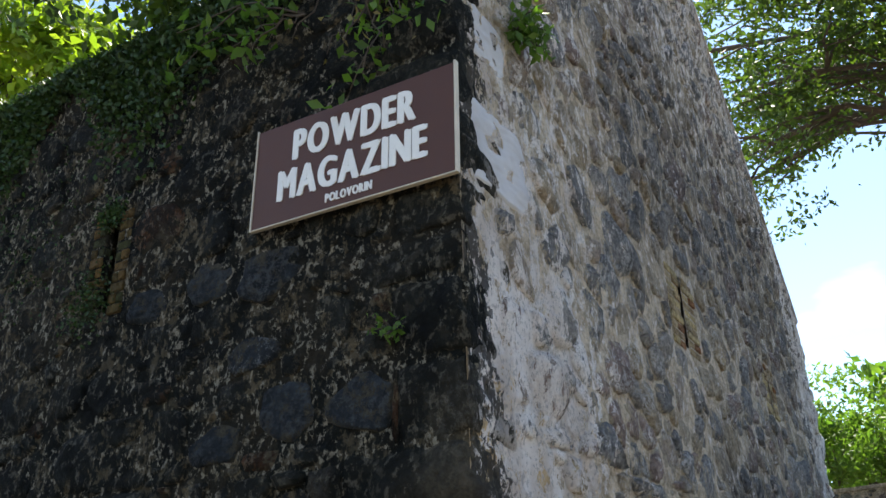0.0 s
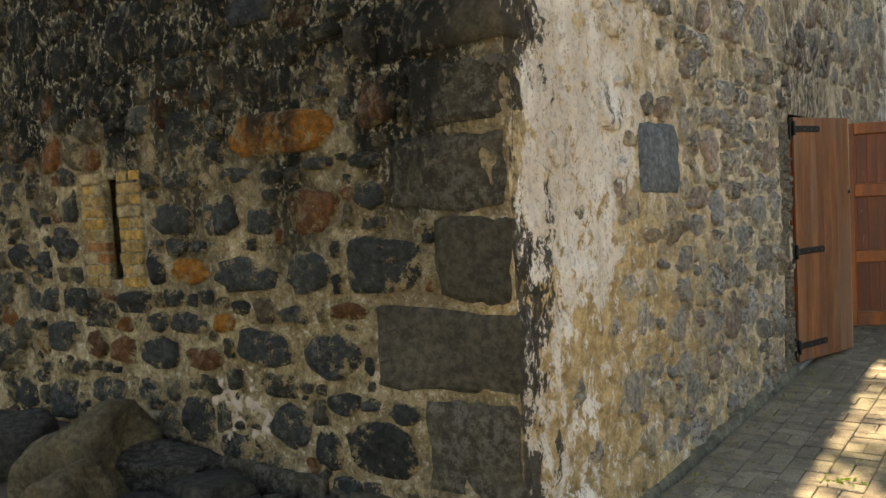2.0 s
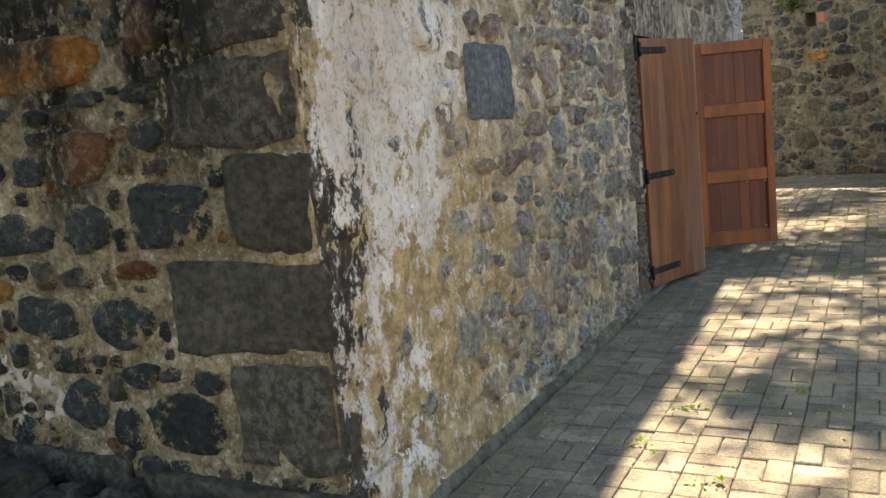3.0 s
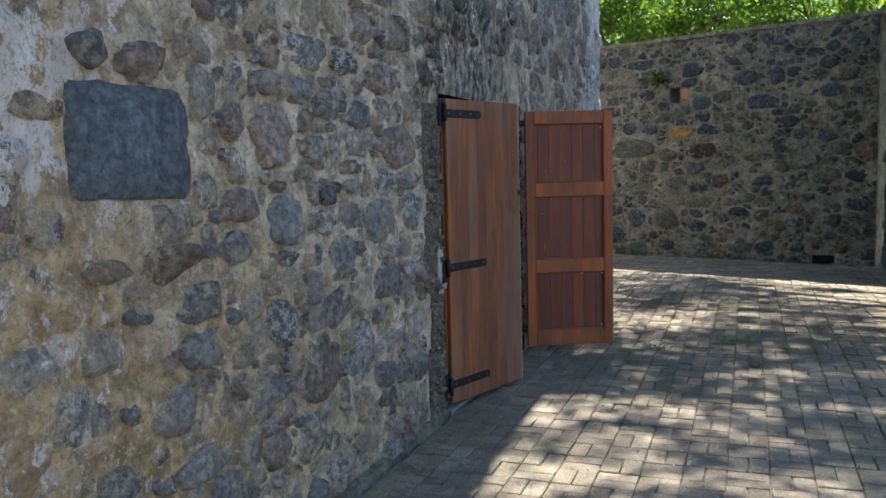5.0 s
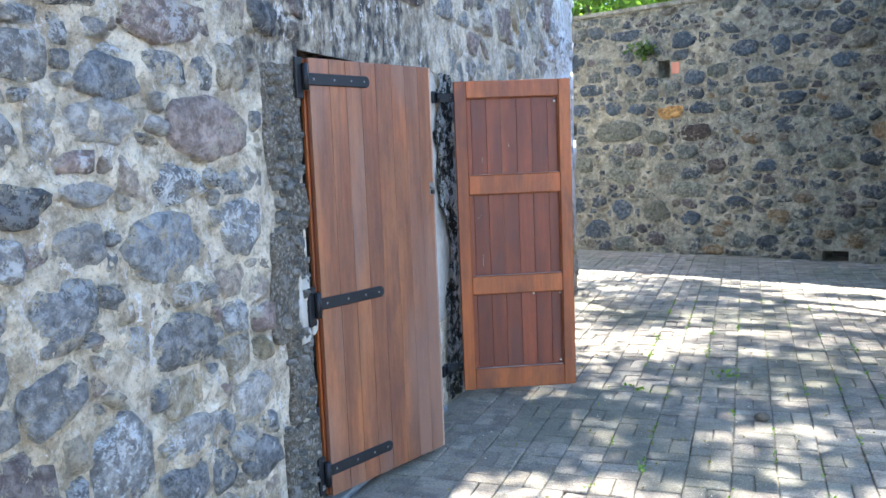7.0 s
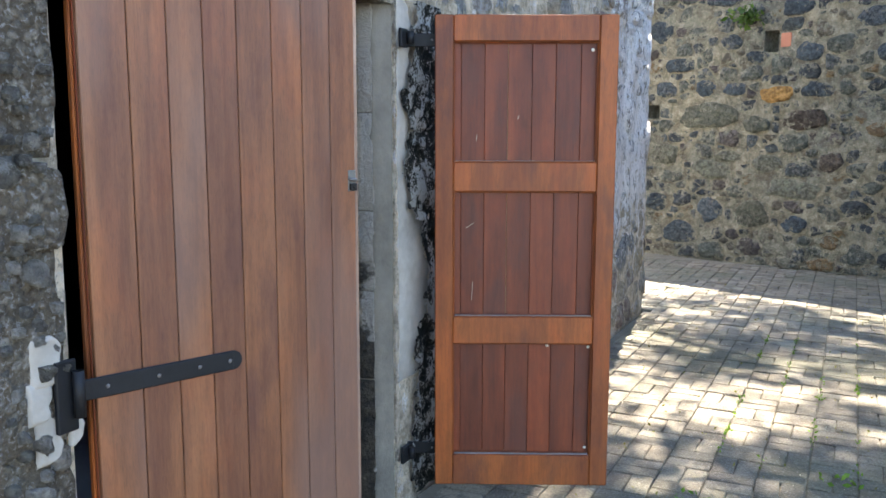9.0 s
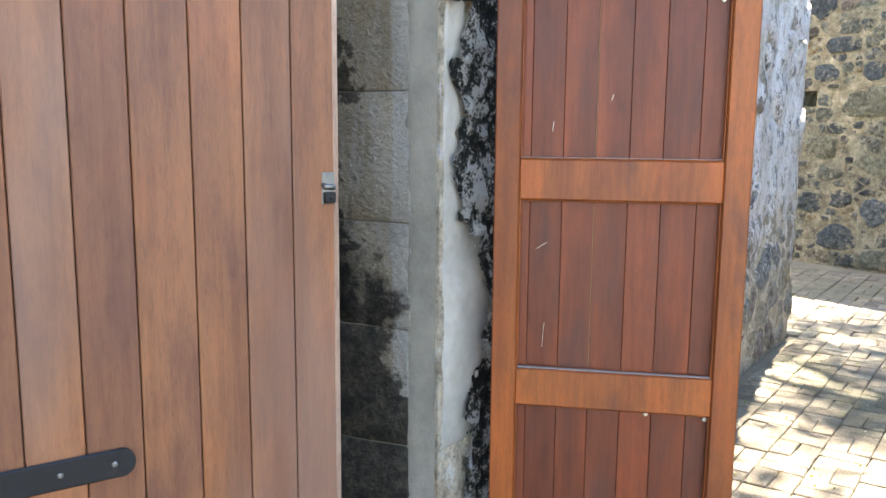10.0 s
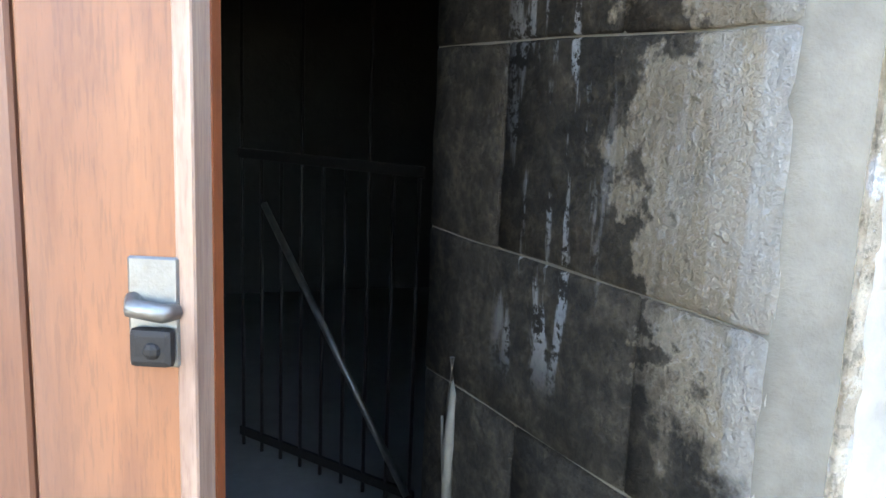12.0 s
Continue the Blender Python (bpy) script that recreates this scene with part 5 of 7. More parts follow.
big_eaves(-3.25, -2.93, 3.16, 3.41, "stone_upper", "", 2.8, 0.026)
big_eaves(-3.69, -3.38, 3.14, 3.34, "stone_upper", "", 2.8, 0.026)
big_eaves(-2.94, -2.60, 2.76, 2.94, "stone_upper", "", 2.8, 0.026)
big_eaves(-3.12, -2.80, 2.36, 2.55, "stone_upper", "", 2.8, 0.026)
big_eaves(-3.61, -3.29, 2.69, 2.84, "stone_brown", "rust-brown stone", 2.8, 0.026)
big_eaves(-1.95, -1.97, 2.34, 2.66, "stone_brown", "rust-brown stone", 2.8, 0.026)

limits_side = ((-(RIDGE_Z - EAVE - 0.08), (RIDGE_Y - CY), (EAVE - 0.02) * (RIDGE_Y - CY) - (RIDGE_Z - EAVE - 0.08) * CY),
               ((RIDGE_Z - 5.62), (FY - RIDGE_Y), 5.56 * (FY - RIDGE_Y) + (RIDGE_Z - 5.62) * FY))
low_side = rubble(CY, 7.12, 0.0, 2.4, ((0.11, 0.30), (0.080, 1.0), (0.055, 1.6), (0.036, 2.2), (0.022, 1.6)), 3, rects_side, aspect=1.2, gap=0.005, tries=3600)
high_side = rubble(CY, FY, 2.4, 9.8, ((0.17, 0.15), (0.12, 0.4), (0.085, 0.9), (0.06, 1.0)), 4, rects_side, limits_side, 1.15, 0.012, 3000)
rest_side = rubble(8.98, FY, 0.0, 2.4, ((0.15, 0.15), (0.11, 0.4), (0.08, 0.8), (0.05, 0.8)), 5, rects_side, (), 1.15, 0.013, 1400)
low_eaves = rubble(-5.6, WX, 0.16, 2.3, ((0.10, 1.0), (0.07, 1.6), (0.050, 2.0), (0.034, 2.0), (0.021, 0.8)), 6, rects_eaves, (), 1.25, 0.008, 2000)
high_eaves = rubble(-7.5, WX, 2.3, EAVE - 0.02, ((0.15, 0.2), (0.11, 0.5), (0.08, 0.9), (0.05, 1.2), (0.033, 1.4)), 7, rects_eaves, (), 1.25, 0.012, 2000)

# ---- far and right-hand courtyard walls ----
far_len = 4.62
hole_a, hole_b = (1.50, 1.69, 2.52, 2.77), (-0.06, 0.13, 1.75, 1.95)
verts, faces = slab_with_openings((-2.6, far_len), (-0.2, FAR_TOP), (hole_a, hole_b, (3.74, 4.08, -0.2, 0.13)), 0.55,
                                  lambda u, v, w: tuple(FAR_A + FAR_U * u + Vector((0, 0, v)) + Vector(FAR[3]) * w))
wall_far = structure(part("wall_courtyard", mesh("wall_courtyard", verts, faces, "mortar_far"), None), "shaded rubble boundary wall of dark field stones", "wall")
rects_far = [hole_a, hole_b, (3.7, 4.1, -0.2, 0.16), (1.70, 1.84, 2.56, 2.74), (1.47, 1.89, 1.93, 2.13)]
BIG_FAR = []


def big_far(u0, u1, v0, v1, material):
    BIG_FAR.append((u0, u1, v0, v1, material))
    rects_far.append((u0 - 0.01, u1 + 0.01, v0 - 0.01, v1 + 0.01))


big_far(-0.04, 0.31, 2.72, 3.02, "far_blue")
big_far(0.94, 1.24, 2.58, 2.77, "far_blue")
big_far(1.29, 1.58, 2.40, 2.55, "far_blue")
big_far(0.20, 0.63, 2.35, 2.53, "far_blue")
big_far(0.65, 0.94, 2.03, 2.24, "far_blue")
big_far(1.01, 1.31, 2.03, 2.19, "far_blue")
big_far(1.97, 2.38, 1.98, 2.17, "far_blue")
big_far(0.40, 1.24, 1.64, 1.98, "far_green")
big_far(1.27, 1.63, 1.58, 1.80, "far_green")
big_far(1.75, 2.30, 1.60, 1.85, "far_brown")
big_far(0.08, 0.39, 2.03, 2.24, "far_blue")
big_far(-0.09, 0.43, 1.17, 1.45, "far_green")
big_far(0.63, 1.20, 1.02, 1.25, "far_green")
big_far(1.43, 1.82, 1.11, 1.33, "far_green")
big_far(0.73, 1.09, 0.45, 0.79, "far_blue")
big_far(1.20, 1.68, 0.43, 0.78, "far_green")
big_far(0.25, 0.75, 0.17, 0.48, "far_blue")
big_far(-0.02, 0.31, 0.56, 0.81, "far_blue")
big_far(1.80, 2.14, 0.41, 0.63, "far_blue")
big_far(2.22, 2.50, 1.13, 1.38, "far_brown")
big_far(0.95, 1.33, 1.23, 1.37, "far_green")
big_far(1.72, 2.09, 2.91, 3.15, "far_blue")
big_far(1.88, 2.21, 2.39, 2.63, "far_blue")
big_far(2.53, 2.95, 2.71, 2.93, "far_blue")
big_far(2.76, 3.28, 2.33, 2.57, "far_blue")
big_far(3.06, 3.35, 2.66, 2.95, "far_blue")
big_far(3.83, 4.22, 2.44, 2.64, "far_blue")
big_far(3.14, 3.56, 2.03, 2.21, "far_blue")
big_far(0.74, 1.29, 3.09, 3.26, "far_blue")
big_far(3.71, 4.18, 1.18, 1.46, "far_green")
big_far(2.84, 3.21, 1.16, 1.34, "far_blue")
big_far(1.61, 2.29, 0.81, 1.05, "far_green")

far_stones = rubble(-0.3, far_len, 0.0, FAR_TOP - 0.02, ((0.12, 0.15), (0.09, 0.6), (0.065, 1.2), (0.045, 2.4), (0.03, 2.4)), 8, rects_far, (), 1.5, 0.009, 1600)
bm = bmesh.new()
box(bm, (RIGHT_X, 9.0, -0.2), (RIGHT_X + 0.5, 15.26, FAR_TOP))
wall_right = structure(part("wall_return", bm, "mortar_far"), "shaded rubble return wall of the courtyard", "wall")
RIGHT = ((RIGHT_X, 0, 0), (0, -1, 0), (0, 0, 1), (-1, 0, 0))
right_stones = rubble(-15.2, -11.5, 0.0, FAR_TOP - 0.02, ((0.2, 0.15), (0.14, 0.4), (0.09, 0.8), (0.06, 0.6)), 9, (), (), 1.35, 0.02, 1000)
a, b = FAR_A + FAR_U * -2.6 - Vector(FAR[3]) * 0.27, FAR_A + FAR_U * (far_len + 0.3) - Vector(FAR[3]) * 0.27
coping("trim_courtyard", (a.x, a.y, FAR_TOP), (b.x, b.y, FAR_TOP), 0.64, 0.06, "mortar_far", "thin mossy mortar coping on the boundary wall")
coping("trim_return", (RIGHT_X + 0.25, 9.0, FAR_TOP), (RIGHT_X + 0.25, 15.0, FAR_TOP), 0.6, 0.06, "mortar_far", "thin mossy mortar coping on the return wall")
# dark panel set behind the drain opening to give it its shade
bm = bmesh.new()
box(bm, (0, 0, 0), (0.6, 0.04, 0.5), Matrix.Translation(FAR_A + FAR_U * 3.6 - Vector(FAR[3]) * 0.6 + Vector((0, 0, -0.2))) @ Matrix.Rotation(math.atan2(FAR_U.y, FAR_U.x), 4, "Z"))
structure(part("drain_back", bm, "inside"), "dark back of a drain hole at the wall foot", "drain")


# ---- double doors ----
def leaf_matrix(hinge, free):
    """Local x runs from the hinge edge to the free edge, z up, y into the thickness."""
    d = Vector((free[0] - hinge[0], free[1] - hinge[1], 0))
    return Matrix.Translation((hinge[0], hinge[1], 0)) @ Matrix.Rotation(math.atan2(d.y, d.x), 4, "Z"), d.length


def bolt(bm, x, y, z, r=0.009):
    bmesh.ops.create_uvsphere(bm, u_segments=8, v_segments=5, radius=r, matrix=Matrix.Translation((x, y, z)) @ Matrix.Diagonal((1, 0.55, 1, 1)))


def strap_hinge(parent, x0, x1, y, z, tag):
    """Iron strap along x with a rounded end and three bolts, on the face at y."""
    bm = bmesh.new()
    box(bm, (x0, y - 0.007, z - 0.026), (x1 - 0.02, y, z + 0.026), bevel=0.003)
    bmesh.ops.create_cone(bm, cap_ends=True, segments=16, radius1=0.026, radius2=0.026, depth=0.006, matrix=Matrix.Translation((x1 - 0.022, y - 0.0035, z)) @ Matrix.Rotation(math.pi / 2, 4, "X"))
    strap = part("strap_hinge", bm, "iron", parent, tag)
    for f in (0.22, 0.50, 0.74, 0.93):
        bm = bmesh.new()
        bolt(bm, x0 + (x1 - x0) * f, y - 0.007, z, 0.0055)
        part("bolt", bm, "steel", strap)
    return strap


Z0, Z1, Z2 = 0.045, 1.995, 0.085
m1, w1 = leaf_matrix((-1.600, 7.105), (-1.338, 7.838))
door_1 = tagged(new("door"), "ajar hardwood door leaf of upright boards with black strap hinges", "door", "double doors")
door_1.matrix_world = m1
w1 = 0.800
seams = (0.006, 0.122, 0.220, 0.315, 0.411, 0.515, 0.610, 0.705, w1)
for p, q in zip(seams, seams[1:]):
    bm = bmesh.new()
    box(bm, (p + 0.0010, 0.0, Z0), (q - 0.0010, 0.030, Z1), bevel=0.0022)
    part("board", bm, "wood_out", door_1)
bm = bmesh.new()
box(bm, (w1 - 0.010, -0.0012, Z0 + 0.001), (w1 + 0.0010, 0.0296, Z1 - 0.001), bevel=0.0012)
part("worn_edge", bm, "wood_worn", door_1, "pale worn edge of the leaf")
bm = bmesh.new()
box(bm, (0.004, 0.017, Z0 + 0.006), (w1 - 0.004, 0.026, Z1 - 0.006))
part("tongue_backing", bm, "wood_in", door_1)
for lo, hi in ((Z0, Z0 + 0.12), (0.69, 0.81), (1.31, 1.43), (Z1 - 0.12, Z1)):
    bm = bmesh.new()
    box(bm, (0.072, 0.031, lo), (w1 - 0.072, 0.056, hi), bevel=0.004)
    part("rail", bm, "wood_frame", door_1)
for lo, hi in ((0, 0.072), (w1 - 0.072, w1)):
    bm = bmesh.new()
    box(bm, (lo, 0.031, Z0), (hi, 0.056, Z1), bevel=0.004)
    part("stile", bm, "wood_frame", door_1)
for zz, ln in ((1.905, 0.36), (0.93, 0.39), (0.17, 0.40)):
    strap_hinge(door_1, -0.07, ln, -0.001, zz, "black iron strap hinge")
# hasp and padlock staple on the free edge
bm = bmesh.new()
box(bm, (w1 - 0.036, -0.003, 1.364), (w1 - 0.008, 0.0, 1.426), bevel=0.0012)
tube(bm, [(w1 - 0.033, -0.002, 1.402), (w1 - 0.031, -0.010, 1.399), (w1 - 0.014, -0.011, 1.397), (w1 - 0.010, -0.002, 1.396)], [0.005, 0.0055, 0.0055, 0.005], 8)
hasp = part("hasp", bm, "steel", door_1, "worn steel hasp and staple")
bm = bmesh.new()
box(bm, (w1 - 0.033, -0.012, 1.366), (w1 - 0.009, -0.003, 1.388), bevel=0.004, seg=2)
bolt(bm, w1 - 0.020, -0.012, 1.376, 0.005)
part("staple", bm, "rust_iron", hasp)

m2, w2 = leaf_matrix((-1.502, 8.706), (-0.856, 9.010))
door_2 = tagged(new("door"), "wide open hardwood door leaf showing three boarded panels", "door", "double doors")
door_2.matrix_world = m2
for lo, hi in ((0, 0.073), (w2 - 0.073, w2)):
    bm = bmesh.new()
    box(bm, (lo, 0.0, Z2), (hi, 0.032, Z1), bevel=0.004)
    part("stile", bm, "wood_frame", door_2)
panels = ((0.215, 0.688), (0.80, 1.308), (1.425, 1.893))
for lo, hi in ((Z2, 0.215), (0.688, 0.80), (1.308, 1.425), (1.893, Z1)):
    bm = bmesh.new()
    box(bm, (0.0735, 0.001, lo), (w2 - 0.0735, 0.032, hi), bevel=0.004)
    part("rail", bm, "wood_frame", door_2)
for lo, hi in panels:
    # thin moulding round each panel
    bm = bmesh.new()
    for p, q in (((0.0735, 0.010, lo), (0.079, 0.032, hi)), ((w2 - 0.079, 0.010, lo), (w2 - 0.0735, 0.032, hi)), ((0.079, 0.006, lo), (w2 - 0.079, 0.032, lo + 0.005)), ((0.079, 0.014, hi - 0.005), (w2 - 0.079, 0.032, hi))):
        box(bm, p, q, bevel=0.002)
    part("moulding", bm, "wood_frame", door_2)
    # thin pale grey line along the lower ledge
    bm = bmesh.new()
    box(bm, (0.080, 0.0, lo + 0.0045), (w2 - 0.080, 0.014, lo + 0.0058), bevel=0.0005)
    part("dust_line", bm, "ledge_grey", door_2, "pale line along the ledge")
seams = (0.003, 0.103, 0.196, 0.288, 0.383, 0.476, 0.575, 0.668, w2)
for p, q in zip(seams, seams[1:]):
    bm = bmesh.new()
    box(bm, (p + 0.0005, 0.033, Z2 + 0.002), (q - 0.0005, 0.062, Z1 - 0.002), bevel=0.0014)
    part("board", bm, "wood_in", door_2)
bm = bmesh.new()
box(bm, (0.01, 0.050, Z2 + 0.01), (w2 - 0.01, 0.058, Z1 - 0.01))
part("tongue_backing", bm, "wood_in", door_2)
for zz in (1.905, 0.22):
    s = strap_hinge(door_2, -0.13, 0.40, 0.0, zz, "black iron strap hinge")
    s.matrix_local = Matrix.Translation((0, 0.0705, 0))
for px, pz in ((0.46, 0.675), (w2 - 0.085, 0.67), (w2 - 0.10, 1.86), (w2 - 0.09, 0.24)):
    bm = bmesh.new()
    bolt(bm, px, 0.031 if 0.09 < px < w2 - 0.08 and pz < 0.69 else 0.0, pz, 0.007)
    part("bolt", bm, "edge", door_2, "pale bolt end")


# scratches, and a pale yellowish line in one seam of the boards
for px, pz, ln, lean in ((0.151, 0.90, 0.075, 0.06), (0.140, 1.17, 0.035, 1.0), (0.165, 1.52, 0.03, 0.12), (0.33, 1.60, 0.02, 0.3)):
    bm = bmesh.new()
    box(bm, (-0.0006, 0.0318, -ln / 2), (0.0006, 0.0332, ln / 2), Matrix.Translation((px, 0, pz)) @ Matrix.Rotation(lean, 4, "Y"))
    part("scratch", bm, "edge", door_2, "pale scratch")
for lo, hi in panels[1:]:
    bm = bmesh.new()
    box(bm, (0.2874, 0.0335, lo + 0.01), (0.2886, 0.040, hi - 0.01))
    part("glue_line", bm, "seam_ochre", door_2, "pale yellowish line in a seam")


# ---- jambs, lintel and hinge pintles ----
def jamb(x_out, y_out, y_in, y_back, name, label):
    ob = tagged(new(name), label, "door jamb", kind="structure")
    levels = (0.0, 0.55, 0.915, 1.235, 1.615, 2.03)
    for i, (lo, hi) in enumerate(zip(levels, levels[1:])):
        s = 1 if y_back > y_out else -1
        cut = (-2.06, -2.22, -1.92, -2.30, -2.00)[i]
        for xa, xb in ((x_out, cut + 0.001), (cut - 0.001, WX - 0.93)):
            fa, fb = (x_out - xa) / 0.88, (x_out - xb) / 0.88
            ya, yb = y_out + (y_in - y_out) * fa, y_out + (y_in - y_out) * fb
            bm = bmesh.new()
            tilt = 0.03 * fb
            pts = [(xa, ya), (xb, yb), (xb, y_back), (xa, y_back)]
            bot = [bm.verts.new((x, y, lo + 0.002)) for x, y in pts]
            top = [bm.verts.new((x, y, hi - 0.002)) for x, y in pts]
            bm.faces.new(bot)
            bm.faces.new(top[::-1])
            for k in range(4):
                bm.faces.new((bot[k], top[k], top[(k + 1) % 4], bot[(k + 1) % 4]))
            bmesh.ops.recalc_face_normals(bm, faces=bm.faces)
            bmesh.ops.bevel(bm, geom=list(bm.edges), offset=0.005, segments=1, affect="EDGES")
            bmesh.ops.subdivide_edges(bm, edges=[e for e in bm.edges if e.calc_length() > 0.12], cuts=3, use_grid_fill=True)
            for v in bm.verts:
                v.co += noise.noise_vector(v.co * 11) * 0.004 + noise.noise_vector(v.co * 31) * 0.0015
            for f in bm.faces:
                f.smooth = True
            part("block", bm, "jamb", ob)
        if i:
            # old pale mortar in the bed joint, a little behind the stone faces
            bm = bmesh.new()
            pts = [(x_out - 0.01, y_out + s * 0.006), (WX - 0.93, y_in + s * 0.006), (WX - 0.93, y_back), (x_out - 0.01, y_back)]
            bot, top = [bm.verts.new((x, y, lo - 0.006)) for x, y in pts], [bm.verts.new((x, y, lo + 0.006)) for x, y in pts]
            for quad in (bot, top[::-1], *((bot[k], top[k], top[(k + 1) % 4], bot[(k + 1) % 4]) for k in range(4))):
                bm.faces.new(quad)
            part("bed_joint", bm, "plaster", ob)
    return ob


jamb(-1.690, 8.545, 8.365, 8.80, "jamb_1", "grey dressed stone door jamb, black towards the inside and the foot")
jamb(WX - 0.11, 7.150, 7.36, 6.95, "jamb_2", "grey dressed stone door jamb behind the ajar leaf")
bm = rough_block((WX - 0.90, 6.95, 2.03), (WX - 0.004, 8.85, 2.25), 0.012, 0.008, 4, 2)
tagged(part("lintel", bm, "rough_jamb"), "dark weathered stone lintel over the double doors", "lintel", kind="structure")
# pitted blocks on the hinge side, seen from outside
for i, (lo, hi, y0) in enumerate(((0.02, 0.445, 6.80), (0.45, 0.825, 6.86), (0.83, 1.275, 6.76), (1.28, 1.455, 6.88), (1.46, 1.95, 6.78))):
    bm = rough_block((WX - 0.12, y0, lo), (WX + 0.022, 7.060, hi), 0.016, 0.016, 6, i)
    part("jamb_stone", bm, "rough_jamb", wall_side, "pitted dark grey jamb stone")
jamb_pebbles = rubble(6.80, 7.05, 0.05, 1.93, ((0.024, 0.012), (0.014, 0.05), (0.009, 0.30)), 23, (), (), 1.1, 0.003, 900)
# plaster strip beside the far jamb, white below, with broken rubble showing at its edge
bm = bmesh.new()
rows = []
for k in range(83):
    zz = 2.05 * k / 82
    row = []
    for x, y in ((-1.74, 8.548), (-1.690, 8.546), (-1.674, 8.574), (-1.657, 8.602), (-1.641, 8.630), (-1.640, 8.66), (-1.74, 8.67)):
        p = Vector((x, y, zz))
        row.append(bm.verts.new(p + noise.noise_vector(p * 14) * 0.004 + noise.noise_vector(p * 45) * 0.0025))
    rows.append(row)
for p, q in zip(rows, rows[1:]):
    for i in range(7):
        f = bm.faces.new((p[i], p[(i + 1) % 7], q[(i + 1) % 7], q[i]))
        f.smooth = True
bm.faces.new(rows[0])
bm.faces.new(rows[-1])
part("plaster_strip", bm, "plaster", wall_side, "grey lime plaster splay")
ragged_patch(2.90, 3.56, 3.50, 3.94, 0.010, 0.016, SIDE, "plaster_smooth", wall_side, "plaster_patch", 31, "smooth grey render patch", 0.12)
ragged_patch(2.95, 3.36, 4.20, 4.52, 0.010, 0.014, SIDE, "plaster_smooth", wall_side, "plaster_patch", 32, "smooth grey render patch", 0.10)
skin(-3.50, -2.95, 0.30, 0.78, 0.012, (), 0.020, EAVES, "plaster_bloom", wall_eaves, "lime_bloom", 4.1,
     lambda u, v: ((u + 3.22) / 0.20) ** 2 + ((v - 0.54) / 0.17) ** 2 < 0.9 + 1.1 * noise.noise((u * 9, v * 9, 2)) + 0.8 * noise.noise((u * 24, v * 24, 5)))
ragged_patch(8.622, 8.95, 0.52, 1.36, 0.008, 0.004, SIDE, "plaster_white", wall_side, "plaster_patch", 11, "white lime plaster patch", 0.10)
ragged_patch(8.622, 8.80, 1.30, 2.10, 0.008, 0.004, SIDE, "plaster_white", wall_side, "plaster_patch", 12, "white lime plaster patch", 0.10)
ragged_patch(8.80, 8.96, 1.52, 1.80, 0.008, 0.004, SIDE, "plaster_white", wall_side, "plaster_patch", 15, "white lime plaster patch", 0.08)
ragged_patch(8.74, 8.97, 0.12, 0.34, 0.008, 0.004, SIDE, "plaster_white", wall_side, "plaster_patch", 17, "white lime plaster patch", 0.10)


def past_plaster(u, v):
    """Where the plaster beside the far jamb has broken away."""
    edge = 8.725 + 0.03 * math.sin(v * 3.1) + 0.13 * max(0.0, 1.0 - ((v - 0.92) / 0.32) ** 2)
    return u > edge + 0.06 * noise.noise((v * 8, 1.7, 0)) + 0.035 * noise.noise((u * 30, v * 30, 4)) + 0.02 * noise.noise((u * 70, v * 70, 9))



def pintle(parent_m, z, splash, half=0.085, name="hinge_pintle"):
    ob = tagged(new(name), "black iron hinge pintle set in the wall beside the door", "hinge", "hinge pintles")
    ob.matrix_world = parent_m
    bm = bmesh.new()
    box(bm, (-0.006, -0.028, -half), (0.008, 0.028, half), bevel=0.003)
    part("plate", bm, "iron", ob)
    bm = bmesh.new()
    tube(bm, [(0.022, 0.02, -half * 0.6), (0.022, 0.02, half * 0.7)], [0.014, 0.014], 10)
    part("knuckle", bm, "iron", ob)
    if splash:
        flat = ((-0.008, 0, 0), (0, 1, 0), (0, 0, 1), (1, 0, 0))
        for k, (a, b, c, d) in enumerate(((-0.085, 0.035, 0.03, 0.15), (-0.10, -0.01, -0.05, 0.05), (-0.085, 0.01, -0.15, -0.03), (0.005, 0.065, -0.13, -0.02))):
            ragged_patch(a, b, c, d, 0.008, 0.008, flat, "plaster_white", ob, "mortar_patch", 34 + k * 5, "splash of white mortar round the plate", 0.05)
    return ob


for zz, sp in ((1.905, False), (0.93, True), (0.17, False)):
    pintle(Matrix.Translation((WX + 0.032, 7.03, zz)), zz, sp)
for zz in (1.905, 0.22):
    pintle(Matrix.Translation((WX + 0.026, 8.645, zz)), zz, False, 0.036)

# ---- iron gate inside ----
gate = tagged(new("iron_gate"), "rusty iron bar gate standing open in the dark store", "gate")
ga, gb = Vector((-4.32, 8.08, 0.0)), Vector((-3.57, 8.645, 0.0))
gl = (gb - ga).length
gate.matrix_world = Matrix.Translation(ga) @ Matrix.Rotation(math.atan2(gb.y - ga.y, gb.x - ga.x), 4, "Z")
for zz in (0.06, 1.25):
    bm = bmesh.new()
    box(bm, (0, -0.008, zz - 0.02), (gl, 0.008, zz + 0.02), bevel=0.003)
    part("rail", bm, "rust_iron", gate)
for k in range(9):
    bm = bmesh.new()
    xx = 0.02 + (gl - 0.04) * k / 8
    tube(bm, [(xx, 0, 0.0), (xx, 0, 1.25 if k % 3 else 1.9)], [0.008, 0.007], 8)
    part("bar", bm, "rust_iron", gate)
# paler metal than the bars stands for light catching the brace
bm = bmesh.new()
tube(bm, [(0.16, -0.014, 1.06), (gl - 0.02, -0.014, 0.06)], [0.014, 0.014], 8)
part("brace", bm, "steel", gate, "iron brace, coloured paler than the bars for the light on it")
